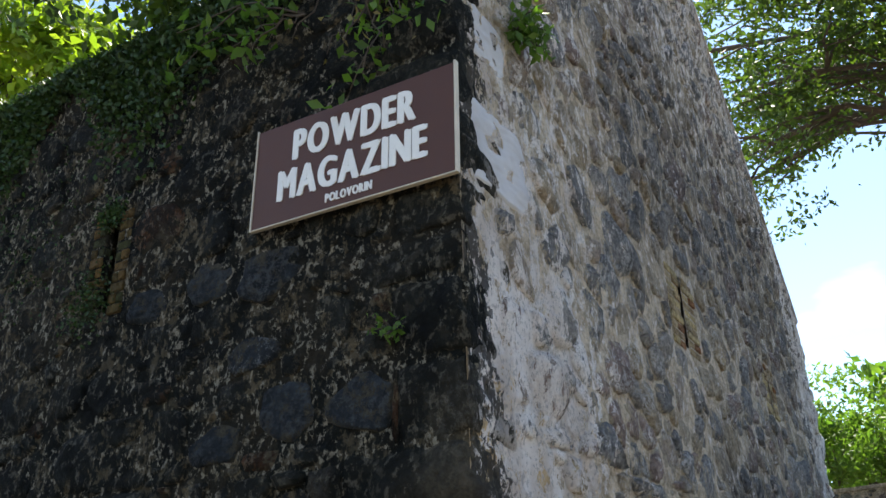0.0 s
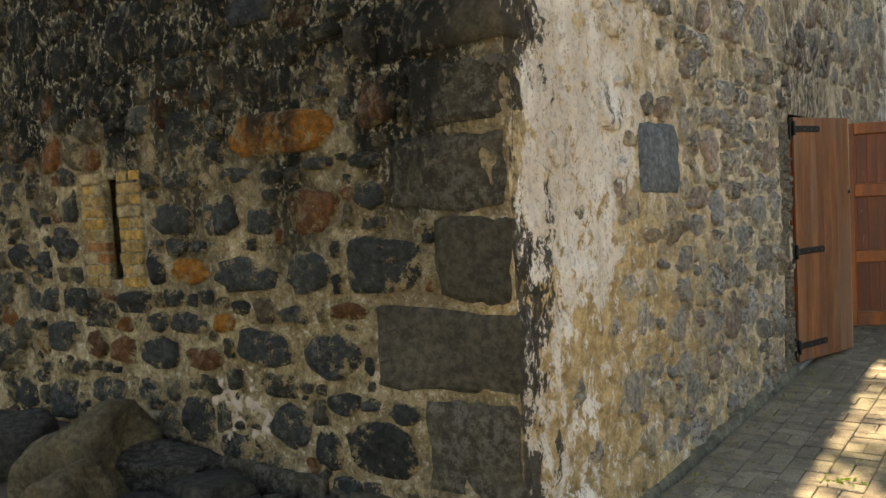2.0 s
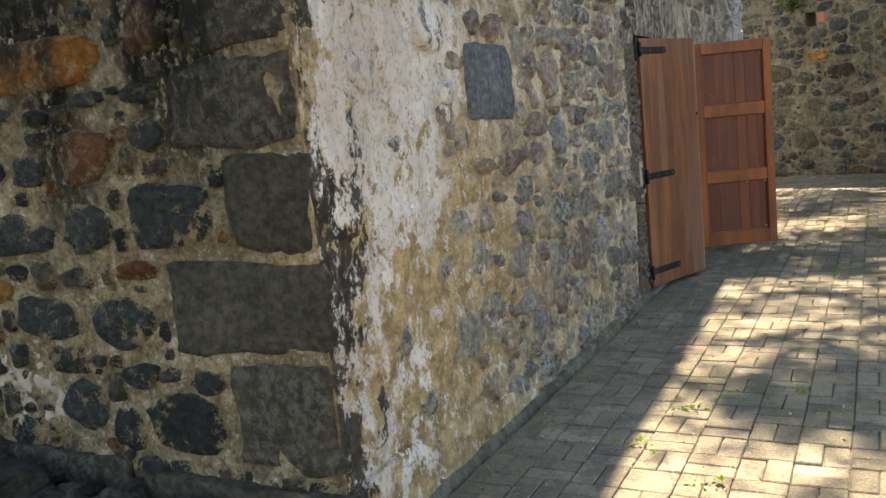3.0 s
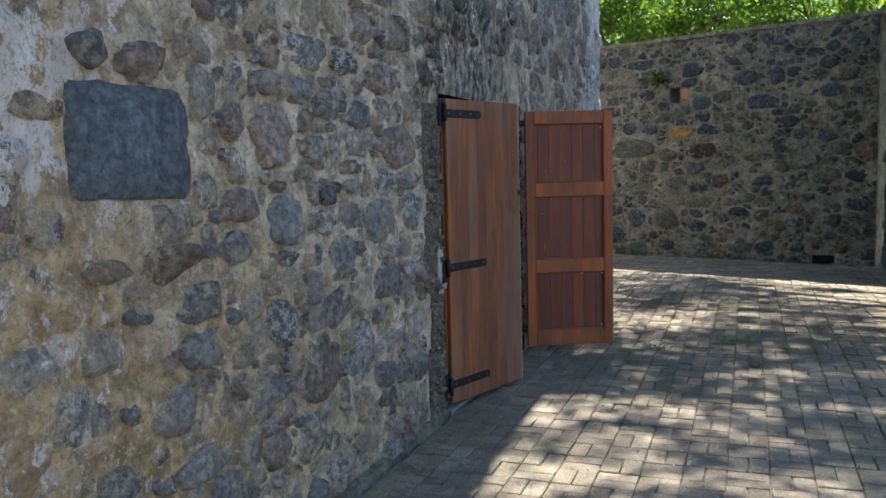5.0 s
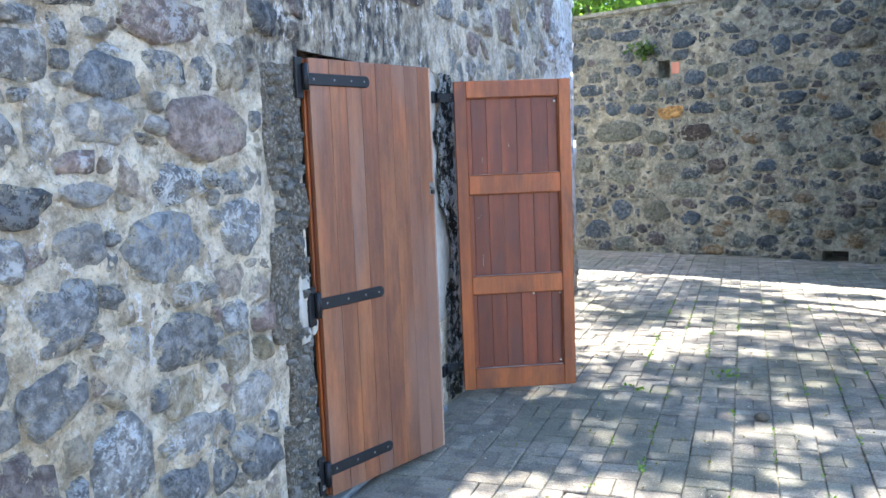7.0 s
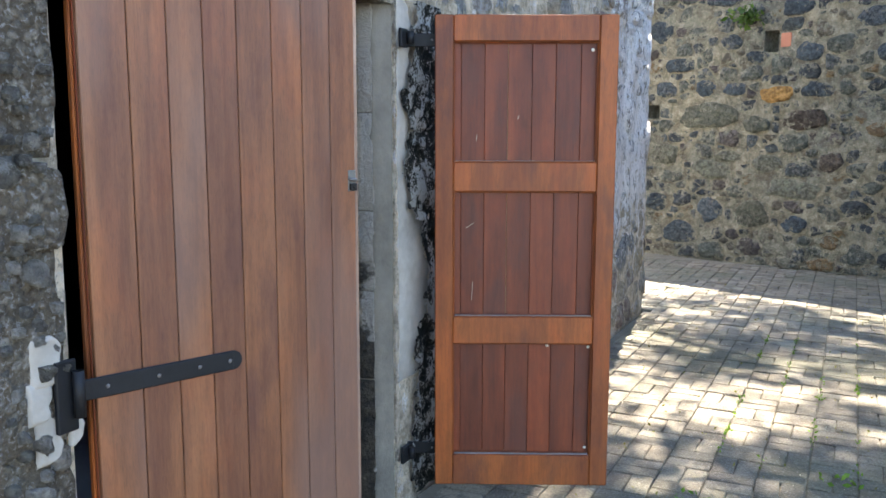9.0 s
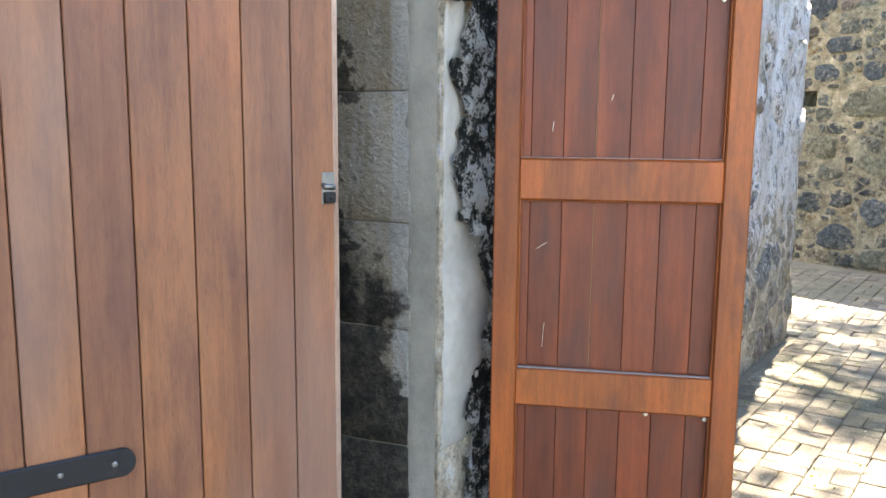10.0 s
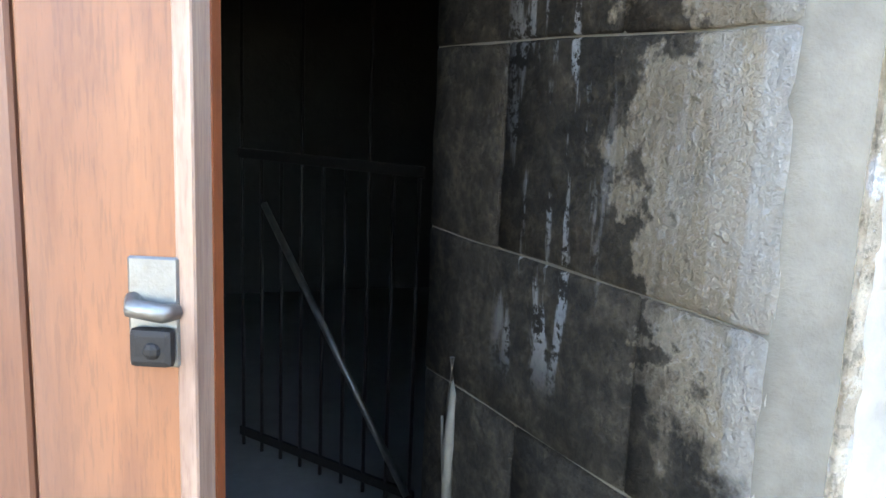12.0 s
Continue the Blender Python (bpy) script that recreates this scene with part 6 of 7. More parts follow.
# white paint run on the inner end of the jamb
bm = bmesh.new()
for pts, rad in (([(-2.432, 8.384, 0.98), (-2.428, 8.385, 0.90), (-2.434, 8.384, 0.78), (-2.428, 8.386, 0.62)], [0.006, 0.010, 0.013, 0.016]), ([(-2.462, 8.377, 0.84), (-2.448, 8.380, 0.76), (-2.436, 8.383, 0.68)], [0.003, 0.007, 0.009])):
    tube(bm, pts, rad, 8)
tagged(part("paint_run", bm, "plaster"), "run of white lime paint down the dark jamb", "paint stain", kind="structure")


# ---- sign ----
sign = tagged(new("sign"), "brown painted sign board with white capital letters on the wall", "sign")
sx0, sx1, sz0, sz1, sy = -2.772, -1.612, 3.450, 4.000, CY - 0.075
sign.matrix_world = Matrix.Translation((sx0, sy, sz0 + 0.010)) @ Matrix.Rotation(radians(1.0), 4, "Y")
sw, sh = sx1 - sx0, sz1 - sz0
bm = bmesh.new()
box(bm, (0, 0, 0), (sw, 0.018, sh), bevel=0.002)
part("board", bm, "sign", sign)
for p, q in (((-0.008, -0.006, -0.008), (0.0, 0.022, sh + 0.008)), ((sw, -0.006, -0.008), (sw + 0.010, 0.022, sh + 0.008)), ((0, -0.004, -0.008), (sw, 0.022, -0.001))):
    bm = bmesh.new()
    box(bm, p, q, bevel=0.001)
    part("edging", bm, "edge", sign)
for xx in (0.15, sw - 0.2):
    bm = bmesh.new()
    box(bm, (xx, 0.018, 0.12), (xx + 0.05, 0.062, sh - 0.12))
    part("batten", bm, "sign", sign)


def lettering(text, x, z, height, width, parent):
    """White flat capitals, letter by letter, fitted to a width."""
    made, pen = [], 0.0
    for ch in text:
        cu = bpy.data.curves.new("letter", "FONT")
        cu.body, cu.size, cu.extrude, cu.offset = ch, 1.0, 0.006, 0.0
        ob = bpy.data.objects.new("letter", cu)
        scene.collection.objects.link(ob)
        bpy.context.view_layer.update()
        thin = bpy.data.meshes.new_from_object(ob.evaluated_get(bpy.context.evaluated_depsgraph_get()))
        bpy.data.objects.remove(ob)
        # thickened by laying the letter over itself, each coat a little higher
        bm = bmesh.new()
        for k, (dx, dy) in enumerate(((-0.075, 0.0), (0.075, 0.0), (-0.040, 0.022), (0.040, -0.022), (0.0, 0.0))):
            thin.transform(Matrix.Translation((dx, dy, k * 0.0012)))
            bm.from_mesh(thin)
            thin.transform(Matrix.Translation((-dx, -dy, -k * 0.0012)))
        bmesh.ops.triangulate(bm, faces=bm.faces)
        for f in bm.faces:
            f.smooth = False
        me = bpy.data.meshes.new("letter")
        bm.to_mesh(me)
        bm.free()
        xs = [v.co.x for v in me.vertices]
        made.append((me, pen - min(xs), min(xs), max(xs)))
        pen += max(xs) - min(xs) + 0.030
    fx = width / pen
    for me, off, lo, hi in made:
        ys = [v.co.y for v in me.vertices]
        fz = height / (max(ys) - min(ys))
        y0 = min(ys)
        me.transform(Matrix(((fx, 0, 0, x + off * fx), (0, 0, -0.35, -0.0022), (0, fz, 0, z - y0 * fz), (0, 0, 0, 1))))
        me.materials.clear()
        me.materials.append(M["letter"])
        ob = new("letter", me)
        ob.parent = parent


lettering("POWDER", 0.237, 0.318, 0.170, 0.728, sign)
lettering("MAGAZINE", 0.155, 0.110, 0.168, 0.872, sign)
lettering("POLOVORIN", 0.458, 0.030, 0.045, 0.270, sign)


# ---- trees and plants ----
def leaves_mesh(name, centres, size, material, rng, droop=0.3, long=2.0):
    """Many small pointed leaves: two bent triangles pairs each."""
    n = len(centres)
    c = np.asarray(centres)
    d = rng.normal(size=(n, 3))
    d[:, 2] -= droop
    d /= np.linalg.norm(d, axis=1)[:, None]
    e = rng.normal(size=(n, 3))
    e -= (e * d).sum(1)[:, None] * d
    e /= np.linalg.norm(e, axis=1)[:, None]
    s = size * rng.uniform(0.6, 1.35, n)[:, None]
    f = np.cross(d, e)
    v = np.stack([c, c + d * s * 0.5 * long + e * s * 0.5 + f * s * 0.15, c + d * s * long, c + d * s * 0.5 * long - e * s * 0.5 + f * s * 0.15], 1).reshape(-1, 3)
    me = bpy.data.meshes.new(name)
    me.vertices.add(4 * n)
    me.vertices.foreach_set("co", v.ravel())
    idx = np.arange(4 * n).reshape(n, 4)
    tri = np.stack([idx[:, [0, 1, 2]], idx[:, [0, 2, 3]]], 1).reshape(-1, 3)
    me.loops.add(tri.size)
    me.loops.foreach_set("vertex_index", tri.ravel())
    me.polygons.add(len(tri))
    me.polygons.foreach_set("loop_start", np.arange(0, tri.size, 3))
    me.materials.append(M[material])
    me.update(calc_edges=True)
    me.validate()
    return me


def limb(bm, a, b, r0, r1, rng, bend=0.10, n=5):
    a, b = Vector(a), Vector(b)
    ln = (b - a).length
    pts = []
    for i in range(n + 1):
        t = i / n
        p = a.lerp(b, t)
        k = math.sin(t * math.pi)
        p += Vector(rng.normal(size=3)) * ln * bend * 0.35 * k + Vector((0, 0, 1)) * ln * bend * 0.6 * k
        pts.append(p)
    tube(bm, pts, [r0 + (r1 - r0) * i / n for i in range(n + 1)], 7)
    return pts


def tree(name, base, fork, masses, label, seed, leaf=0.10, per=900, material="leaf_mid", r=0.3, twigs=7, spread=0.55, clump=0.42):
    """Trunk from base to fork, a limb to each leaf mass (x, y, z, rx, ry, rz), twigs in it and clumps of leaves on the twigs."""
    rng = np.random.default_rng(seed)
    ob = tagged(new(name), label, "tree")
    bm = bmesh.new()
    limb(bm, base, fork, r, r * 0.7, rng, 0.03, 6)
    part("trunk", bm, "bark", ob)
    pts_all = []
    for x, y, z, rx, ry, rz in masses:
        bm = bmesh.new()
        main = limb(bm, fork, (x, y, z - rz * 0.3), r * 0.26, r * 0.08, rng, 0.10, 7)
        for _ in range(twigs):
            start = main[rng.integers(4, len(main))]
            d = rng.normal(size=3)
            d /= np.linalg.norm(d)
            k = rng.uniform(0.55, 1.0)
            tip = Vector((x + d[0] * rx * k, y + d[1] * ry * k, z + d[2] * rz * k))
            twig = limb(bm, start, tip, r * 0.07, r * 0.018, rng, 0.14, 4)
            heads = [twig[-1], twig[-2], twig[-1] + Vector(rng.normal(size=3)) * clump, twig[-1] + Vector(rng.normal(size=3)) * clump * 1.3]
            for h in heads:
                m = max(4, per // (twigs * len(heads)))
                off = rng.normal(size=(m, 3)) * np.array((spread, spread, spread * 0.42)) * rng.uniform(0.6, 1.2)
                pts_all.append(np.array(h) + off)
        part("limb", bm, "bark", ob)
    tagged(part("crown", leaves_mesh("crown", np.concatenate(pts_all), leaf, material, rng), None, ob), kind="stuff")
    return ob


# spreading shade tree behind the boundary wall, whose crown reaches over the courtyard
rng = np.random.default_rng(50)
# some masses are added out of view only to throw dapples on the pavement
masses = [(-1.6, 14.5, 9.7, 1.5, 1.7, 0.8), (-0.4, 14.0, 10.6, 1.6, 1.8, 0.9), (0.6, 13.6, 11.8, 1.8, 1.8, 0.9), (-2.2, 15.5, 11.6, 1.8, 1.8, 0.9), (-1.2, 14.0, 12.9, 1.9, 1.8, 0.9),
          (-2.8, 16.5, 13.6, 2.0, 2.0, 1.0), (1.6, 15.0, 10.6, 1.7, 1.8, 0.8), (2.6, 13.2, 11.4, 1.8, 1.8, 0.8), (3.6, 16.0, 12.2, 2.0, 2.0, 1.0), (0.9, 17.4, 12.6, 1.6, 1.3, 0.8), (-1.5, 19.6, 12.4, 1.6, 1.5, 0.8), (-2.1, 21.4, 13.0, 1.2, 0.7, 0.5), (-1.3, 20.5, 12.9, 1.1, 0.9, 0.6), (-1.0, 17.6, 12.6, 1.3, 1.1, 0.7), (4.4, 20.8, 12.0, 1.7, 1.4, 0.8), (-2.6, 18.4, 11.0, 1.6, 1.5, 0.8),
          (3.6, 12.0, 10.6, 1.8, 1.8, 0.8), (0.9, 11.8, 12.0, 1.3, 1.1, 0.6), (0.2, 11.7, 11.2, 1.0, 0.8, 0.5), (1.4, 10.9, 10.8, 1.1, 0.8, 0.5), (-0.95, 11.6, 11.0, 0.8, 0.5, 0.35), (-0.4, 11.1, 10.9, 0.8, 0.4, 0.35), (0.1, 12.5, 11.0, 0.8, 0.5, 0.35), (5.0, 18.5, 13.0, 2.4, 2.4, 1.2), (-0.6, 18.6, 13.6, 1.6, 1.4, 0.8), (4.8, 14.2, 10.4, 2.0, 2.0, 0.8),
          (0.0, 15.1, 11.4, 0.9, 0.9, 0.5)]
tree("spreading_tree", (8.4, 19.0, -0.06), (7.2, 17.6, 10.2), masses, "spreading shade tree with dark limbs above the boundary wall", 51, 0.070, 1250, "leaf_olive", 0.55, 12, 0.22, 0.42)

# trees beyond the boundary wall
tree("broad_tree", (-3.6, 25.5, -0.06), (-3.2, 25.2, 3.6), [(-5.2, 24.6, 5.6, 2.0, 1.8, 1.4), (-2.6, 25.0, 5.5, 1.8, 1.6, 1.2), (-0.6, 24.6, 5.4, 1.7, 1.6, 1.2), (-3.9, 26.5, 6.4, 2.0, 1.8, 1.2)],
     "broad green tree beyond the boundary wall", 52, 0.085, 3600, "leaf_mid", 0.26, 12, 0.36)
tree("broad_tree", (3.0, 27.0, -0.06), (2.8, 26.6, 3.8), [(1.2, 26.0, 6.2, 1.8, 1.8, 1.3), (3.4, 25.4, 5.6, 1.9, 1.7, 1.2), (5.6, 26.4, 6.4, 2.2, 1.8, 1.5), (2.8, 27.8, 8.0, 2.4, 2.0, 1.4)],
     "broad green tree beyond the boundary wall", 53, 0.085, 3600, "leaf_mid", 0.26, 12, 0.36)
tree("bright_bush_tree", (4.0, 21.5, -0.06), (3.9, 21.3, 2.6), [(3.0, 21.0, 4.2, 1.3, 1.1, 0.8), (4.4, 20.8, 4.6, 1.2, 1.0, 0.9), (5.6, 21.4, 4.3, 1.1, 1.0, 0.8)],
     "yellow-green bush in sun beyond the boundary wall", 54, 0.12, 1700, "leaf_bright", 0.15, 8, 0.32)
tree("distant_tree", (-1.4, 42.0, -0.06), (-1.4, 42.0, 4.5), [(-3.6, 42, 7.4, 2.6, 2.2, 1.8), (0.2, 41.0, 8.2, 2.6, 2.2, 1.8), (3.4, 42, 7.2, 2.6, 2.2, 1.7), (-0.6, 43, 10.4, 2.6, 2.2, 1.5)],
     "pale green distant tree with thin trunks", 55, 0.24, 2300, "leaf_mid", 0.3, 9, 0.7)
tree("distant_tree", (-9.5, 44.0, -0.06), (-9.5, 44.0, 4.5), [(-12, 44, 7.4, 2.8, 2.2, 1.8), (-8, 43.0, 8.0, 2.6, 2.2, 1.8), (-10, 45, 10.0, 2.8, 2.2, 1.6)],
     "pale green distant tree with thin trunks", 56, 0.24, 2300, "leaf_mid", 0.3, 9, 0.7)

# trees beside and behind the eaves wall
tree("sunlit_tree", (-15.0, 8.0, -0.06), (-14.6, 7.6, 8.6), [(-16.6, 7.2, 12.2, 1.8, 1.6, 1.3), (-14.2, 7.0, 12.0, 1.6, 1.4, 1.0), (-12.2, 7.0, 11.0, 1.4, 1.3, 0.9), (-11.2, 7.4, 10.4, 1.5, 1.3, 0.9), (-17.8, 7.0, 10.6, 1.6, 1.4, 1.0)],
     "tall yellow-green tree in full sun behind the wall", 57, 0.13, 1900, "leaf_bright", 0.45, 9, 0.34)
tree("overhanging_tree", (-17.5, 3.0, -0.06), (-16.0, 3.0, 9.8), [(-8.0, 3.4, 8.75, 0.55, 0.5, 0.3), (-7.2, 3.5, 8.45, 0.55, 0.5, 0.35), (-6.6, 3.5, 7.75, 0.40, 0.4, 0.40), (-6.9, 3.4, 8.1, 0.4, 0.4, 0.4)],
     "tree limb with dark feathery leaves reaching over the wall", 58, 0.075, 420, "leaf_dark", 0.32, 6, 0.16, 0.2)
tree("wall_top_shrub", (-3.3, CY + 0.5, EAVE - 0.1), (-3.3, CY + 0.5, EAVE + 0.35), [(-4.1, CY + 0.42, 6.15, 0.55, 0.4, 0.4), (-3.4, CY + 0.4, 6.05, 0.6, 0.4, 0.45), (-2.8, CY + 0.35, 5.75, 0.5, 0.4, 0.4), (-3.9, CY + 0.3, 5.5, 0.5, 0.3, 0.3), (-2.4, CY + 0.35, 5.35, 0.45, 0.3, 0.25)],
     "leafy green shrub rooted on top of the eaves wall", 59, 0.046, 1300, "leaf_olive", 0.06, 9, 0.15, 0.2)
tree("overhead_tree", (4.6, -1.5, -0.06), (3.6, 0.2, 6.4), [(-0.95, 3.2, 5.06, 0.34, 0.25, 0.16), (-0.62, 3.42, 5.10, 0.25, 0.25, 0.14), (0.4, 2.6, 6.6, 0.7, 0.6, 0.4)],
     "tree limb with small leaves hanging over the path", 60, 0.026, 420, "leaf_olive", 0.25, 6, 0.09, 0.12)


def hanging_plant(name, root, tips, label, seed, leaf, per, material, spread=0.07):
    """Stems from a root to tips, with leaves along them."""
    rng = np.random.default_rng(seed)
    ob = tagged(new(name), label, "plant")
    pts = []
    for tip in tips:
        bm = bmesh.new()
        line = limb(bm, root, tip, 0.007, 0.003, rng, 0.16, 7)
        part("stem", bm, "bark", ob)
        for p in line[2:]:
            pts.append(np.array(p) + rng.normal(size=(per, 3)) * spread)
    tagged(part("leaves", leaves_mesh("leaves", np.concatenate(pts), leaf, material, rng, 0.6), None, ob), kind="stuff")
    return ob


hanging_plant("creeper", (-2.55, CY - 0.02, 4.72), [(-3.35, CY - 0.20, 4.82), (-3.15, CY - 0.22, 4.68), (-2.95, CY - 0.18, 4.55), (-3.45, CY - 0.12, 4.62), (-2.80, CY - 0.16, 4.50)], "green creeper trailing along the top of the lichened wall", 61, 0.045, 4, "leaf_mid", 0.06)
hanging_plant("creeper", (-1.95, CY - 0.02, 4.72), [(-2.20, CY - 0.14, 4.25), (-2.05, CY - 0.16, 4.05), (-1.90, CY - 0.14, 4.30), (-1.80, CY - 0.12, 4.18), (-2.15, CY - 0.12, 4.02), (-1.72, CY - 0.10, 4.38)], "green creeper hanging over the sign board", 62, 0.038, 4, "leaf_mid", 0.055)
hanging_plant("dry_creeper", (-2.10, CY - 0.01, 4.86), [(-2.20, CY - 0.07, 4.40), (-1.98, CY - 0.08, 4.22), (-2.60, CY - 0.06, 4.52), (-1.84, CY - 0.06, 4.30), (-2.35, CY - 0.06, 4.35)], "thin dry creeper stems on the wall", 63, 0.03, 1, "litter", 0.03)
hanging_plant("fern_tuft", (WX + 0.01, 3.42, 4.62), [(WX + 0.18, 3.36, 4.66), (WX + 0.20, 3.46, 4.58), (WX + 0.15, 3.54, 4.50), (WX + 0.12, 3.32, 4.55), (WX + 0.14, 3.42, 4.48), (WX + 0.16, 3.50, 4.64)], "small green plant rooted in the limewashed wall", 64, 0.032, 7, "leaf_mid", 0.035)
hanging_plant("fern_tuft", (-1.97, CY - 0.01, 2.80), [(-2.04, CY - 0.10, 2.82), (-1.90, CY - 0.10, 2.80), (-1.96, CY - 0.12, 2.76), (-2.00, CY - 0.10, 2.86)], "tiny green fern growing from a wall joint", 65, 0.02, 2, "leaf_mid", 0.014)
fp = FAR_A + FAR_U * 1.32 + Vector(FAR[3]) * 0.02
hanging_plant("fern_tuft", tuple(fp + Vector((0, 0, 2.98))), [tuple(fp + Vector(FAR[3]) * 0.16 + Vector((dx, 0, 2.94 + dz))) for dx, dz in ((-0.12, 0.04), (0.08, 0.06), (0.0, -0.08), (0.13, -0.03))], "green fern growing above a drain hole", 66, 0.045, 5, "leaf_olive", 0.04)

# ivy mat along the top of the eaves wall
rng = np.random.default_rng(70)
n = 46000
ix = rng.uniform(-7.6, -2.35, n)
deep = np.clip((-2.2 - ix) / 2.0, 0.12, 1.0) * 1.5 * (0.55 + 0.45 * np.sin(ix * 3.1) * np.sin(ix * 1.3 + 1))
iz = EAVE + 0.05 - np.abs(rng.normal(size=n)) * 0.45 * deep
keepers = rng.uniform(size=n) < np.clip(1.1 - (EAVE - iz) / 1.5, 0.1, 1)
ivy = np.stack([ix, CY - 0.012 - np.abs(rng.normal(size=n)) * 0.035, iz], 1)[keepers]
ivy_ob = tagged(new("ivy"), "mat of small dark ivy leaves over the wall top", "ivy")
for lo, hi in ((-7.7, -6.2), (-6.2, -4.9), (-4.9, -3.6), (-3.6, -2.2)):
    tagged(part("strand", leaves_mesh("strand", ivy[(ivy[:, 0] >= lo) & (ivy[:, 0] < hi)], 0.026, "leaf_dark", rng, 0.5, 1.4), None, ivy_ob), kind="stuff")
moss = np.concatenate([np.array((x, CY - 0.015, z)) + rng.normal(size=(700, 3)) * np.array((sx, 0.012, sz)) for x, z, sx, sz in ((-4.06, 3.36, 0.10, 0.10), (-4.7, 3.9, 0.3, 0.3), (-3.95, 3.90, 0.06, 0.04))])
moss_ob = tagged(new("moss"), "patches of green moss beside the upper slit", "moss")
tagged(part("tuft", leaves_mesh("tuft", moss, 0.016, "leaf_dark", rng, 0.3, 1.3), None, moss_ob), kind="stuff")

# ---- boulders at the foot of the eaves wall ----
def boulder(centre, size, turn, seed, label, material="boulder_dark"):
    rng = np.random.default_rng(seed)
    bm = bmesh.new()
    bmesh.ops.create_icosphere(bm, subdivisions=4, radius=0.5)
    sh = Vector(rng.uniform(-30, 30, 3))
    for v in bm.verts:
        p = v.co.copy()
        k = 1 + 0.20 * noise.noise(p * 2.0 + sh) + 0.05 * noise.noise(p * 6 + sh) + 0.03 * noise.noise(p * 15 + sh)
        for ax in (0, 1, 2):
            p[ax] = math.copysign(min(abs(p[ax]), 0.36 + 0.06 * noise.noise(p * 3 + sh)), p[ax])
        v.co = p * k
    for f in bm.faces:
        f.smooth = True
    bmesh.ops.transform(bm, matrix=Matrix.Diagonal((*[s * 1.28 for s in size], 1)), verts=bm.verts)
    ob = part("boulder", bm, material)
    ob.matrix_world = pose(*centre, *turn)
    return tagged(ob, label, "boulder", "boulders by the wall")


boulder((-4.02, 2.42, 0.22), (0.74, 0.52, 0.54), (8, -26, 14), 9, "large tan and grey boulder leaning on the wall", "boulder")
boulder((-3.66, 2.12, 0.20), (0.34, 0.30, 0.36), (0, -24, 10), 2, "small yellowish boulder before a larger one", "boulder")
boulder((-3.62, 2.60, 0.26), (0.55, 0.32, 0.17), (6, 8, 20), 3, "flat dark stone lying on other stones")
boulder((-3.22, 2.56, 0.22), (0.48, 0.30, 0.14), (0, -6, -10), 4, "flat dark grey stone by the wall foot")
boulder((-3.12, 2.20, 0.12), (0.80, 0.46, 0.22), (4, 4, -6), 5, "broad flat grey stone at the path edge")
boulder((-2.34, 2.42, 0.12), (0.56, 0.36, 0.20), (0, -5, 8), 6, "pale tan flat stone by the wall corner", "boulder")
boulder((-2.76, 2.50, 0.10), (0.44, 0.30, 0.18), (0, 10, -15), 7, "grey stone lying among rubble")
boulder((-4.75, 2.40, 0.22), (0.5, 0.45, 0.45), (10, 5, 40), 8, "dark boulder at the wall foot")
for k in range(46):
    q = np.random.default_rng(200 + k)
    sz = q.uniform(0.05, 0.15)
    boulder((q.uniform(-4.2, -1.95), q.uniform(2.45, 2.74), 0.13 + q.uniform(0, 0.08)), (sz * 1.3, sz, sz * 0.6), tuple(q.uniform(-25, 25, 3)), 20 + k, "small loose rubble stone at the wall foot")

# ---- low plinth and mortar edging ----
for i, (x0, x1) in enumerate(((-2.62, WX + 0.035), (-3.4, -2.64), (-4.3, -3.42), (-5.4, -4.32))):
    bm = rough_block((x0, CY - 0.055, -0.1), (x1, CY + 0.1, 0.27 + 0.03 * (i % 2)), 0.02, 0.012, 4, 60 + i)
    part("plinth_stone", bm, "quoin", wall_eaves, "dark plinth stone")
for i, (y0, y1, h) in enumerate(((CY + 0.11, 3.42, 0.27), (3.44, 3.92, 0.24), (3.94, 4.55, 0.16))):
    bm = rough_block((WX - 0.1, y0, -0.1), (WX + 0.035, y1, h), 0.02, 0.010, 4, 70 + i)
    part("plinth_stone", bm, "mortar_side", wall_side, "worn plinth stone")
bm = bmesh.new()
n = 60
rows = []
for i in range(n + 1):
    y = 2.4 + (7.0 - 2.4) * i / n
    w = 0.048 + 0.015 * noise.noise((y * 5, 0, 0))
    rows.append([bm.verts.new((x, y, z)) for x, z in ((WX + 0.01, -0.02), (WX + 0.01, 0.05 + 0.012 * noise.noise((y * 4, 3, 0))), (WX + w, 0.034 + 0.008 * noise.noise((y * 7, 5, 0))), (WX + w + 0.012, -0.02))])
for p, q in zip(rows, rows[1:]):
    for i in range(3):
        bm.faces.new((p[i], p[i + 1], q[i + 1], q[i]))
bm.faces.new(rows[0])
bm.faces.new(rows[-1])
structure(part("mortar_edging", bm, "mortar_far"), "thin mortar edging between wall and pavement", "edging")

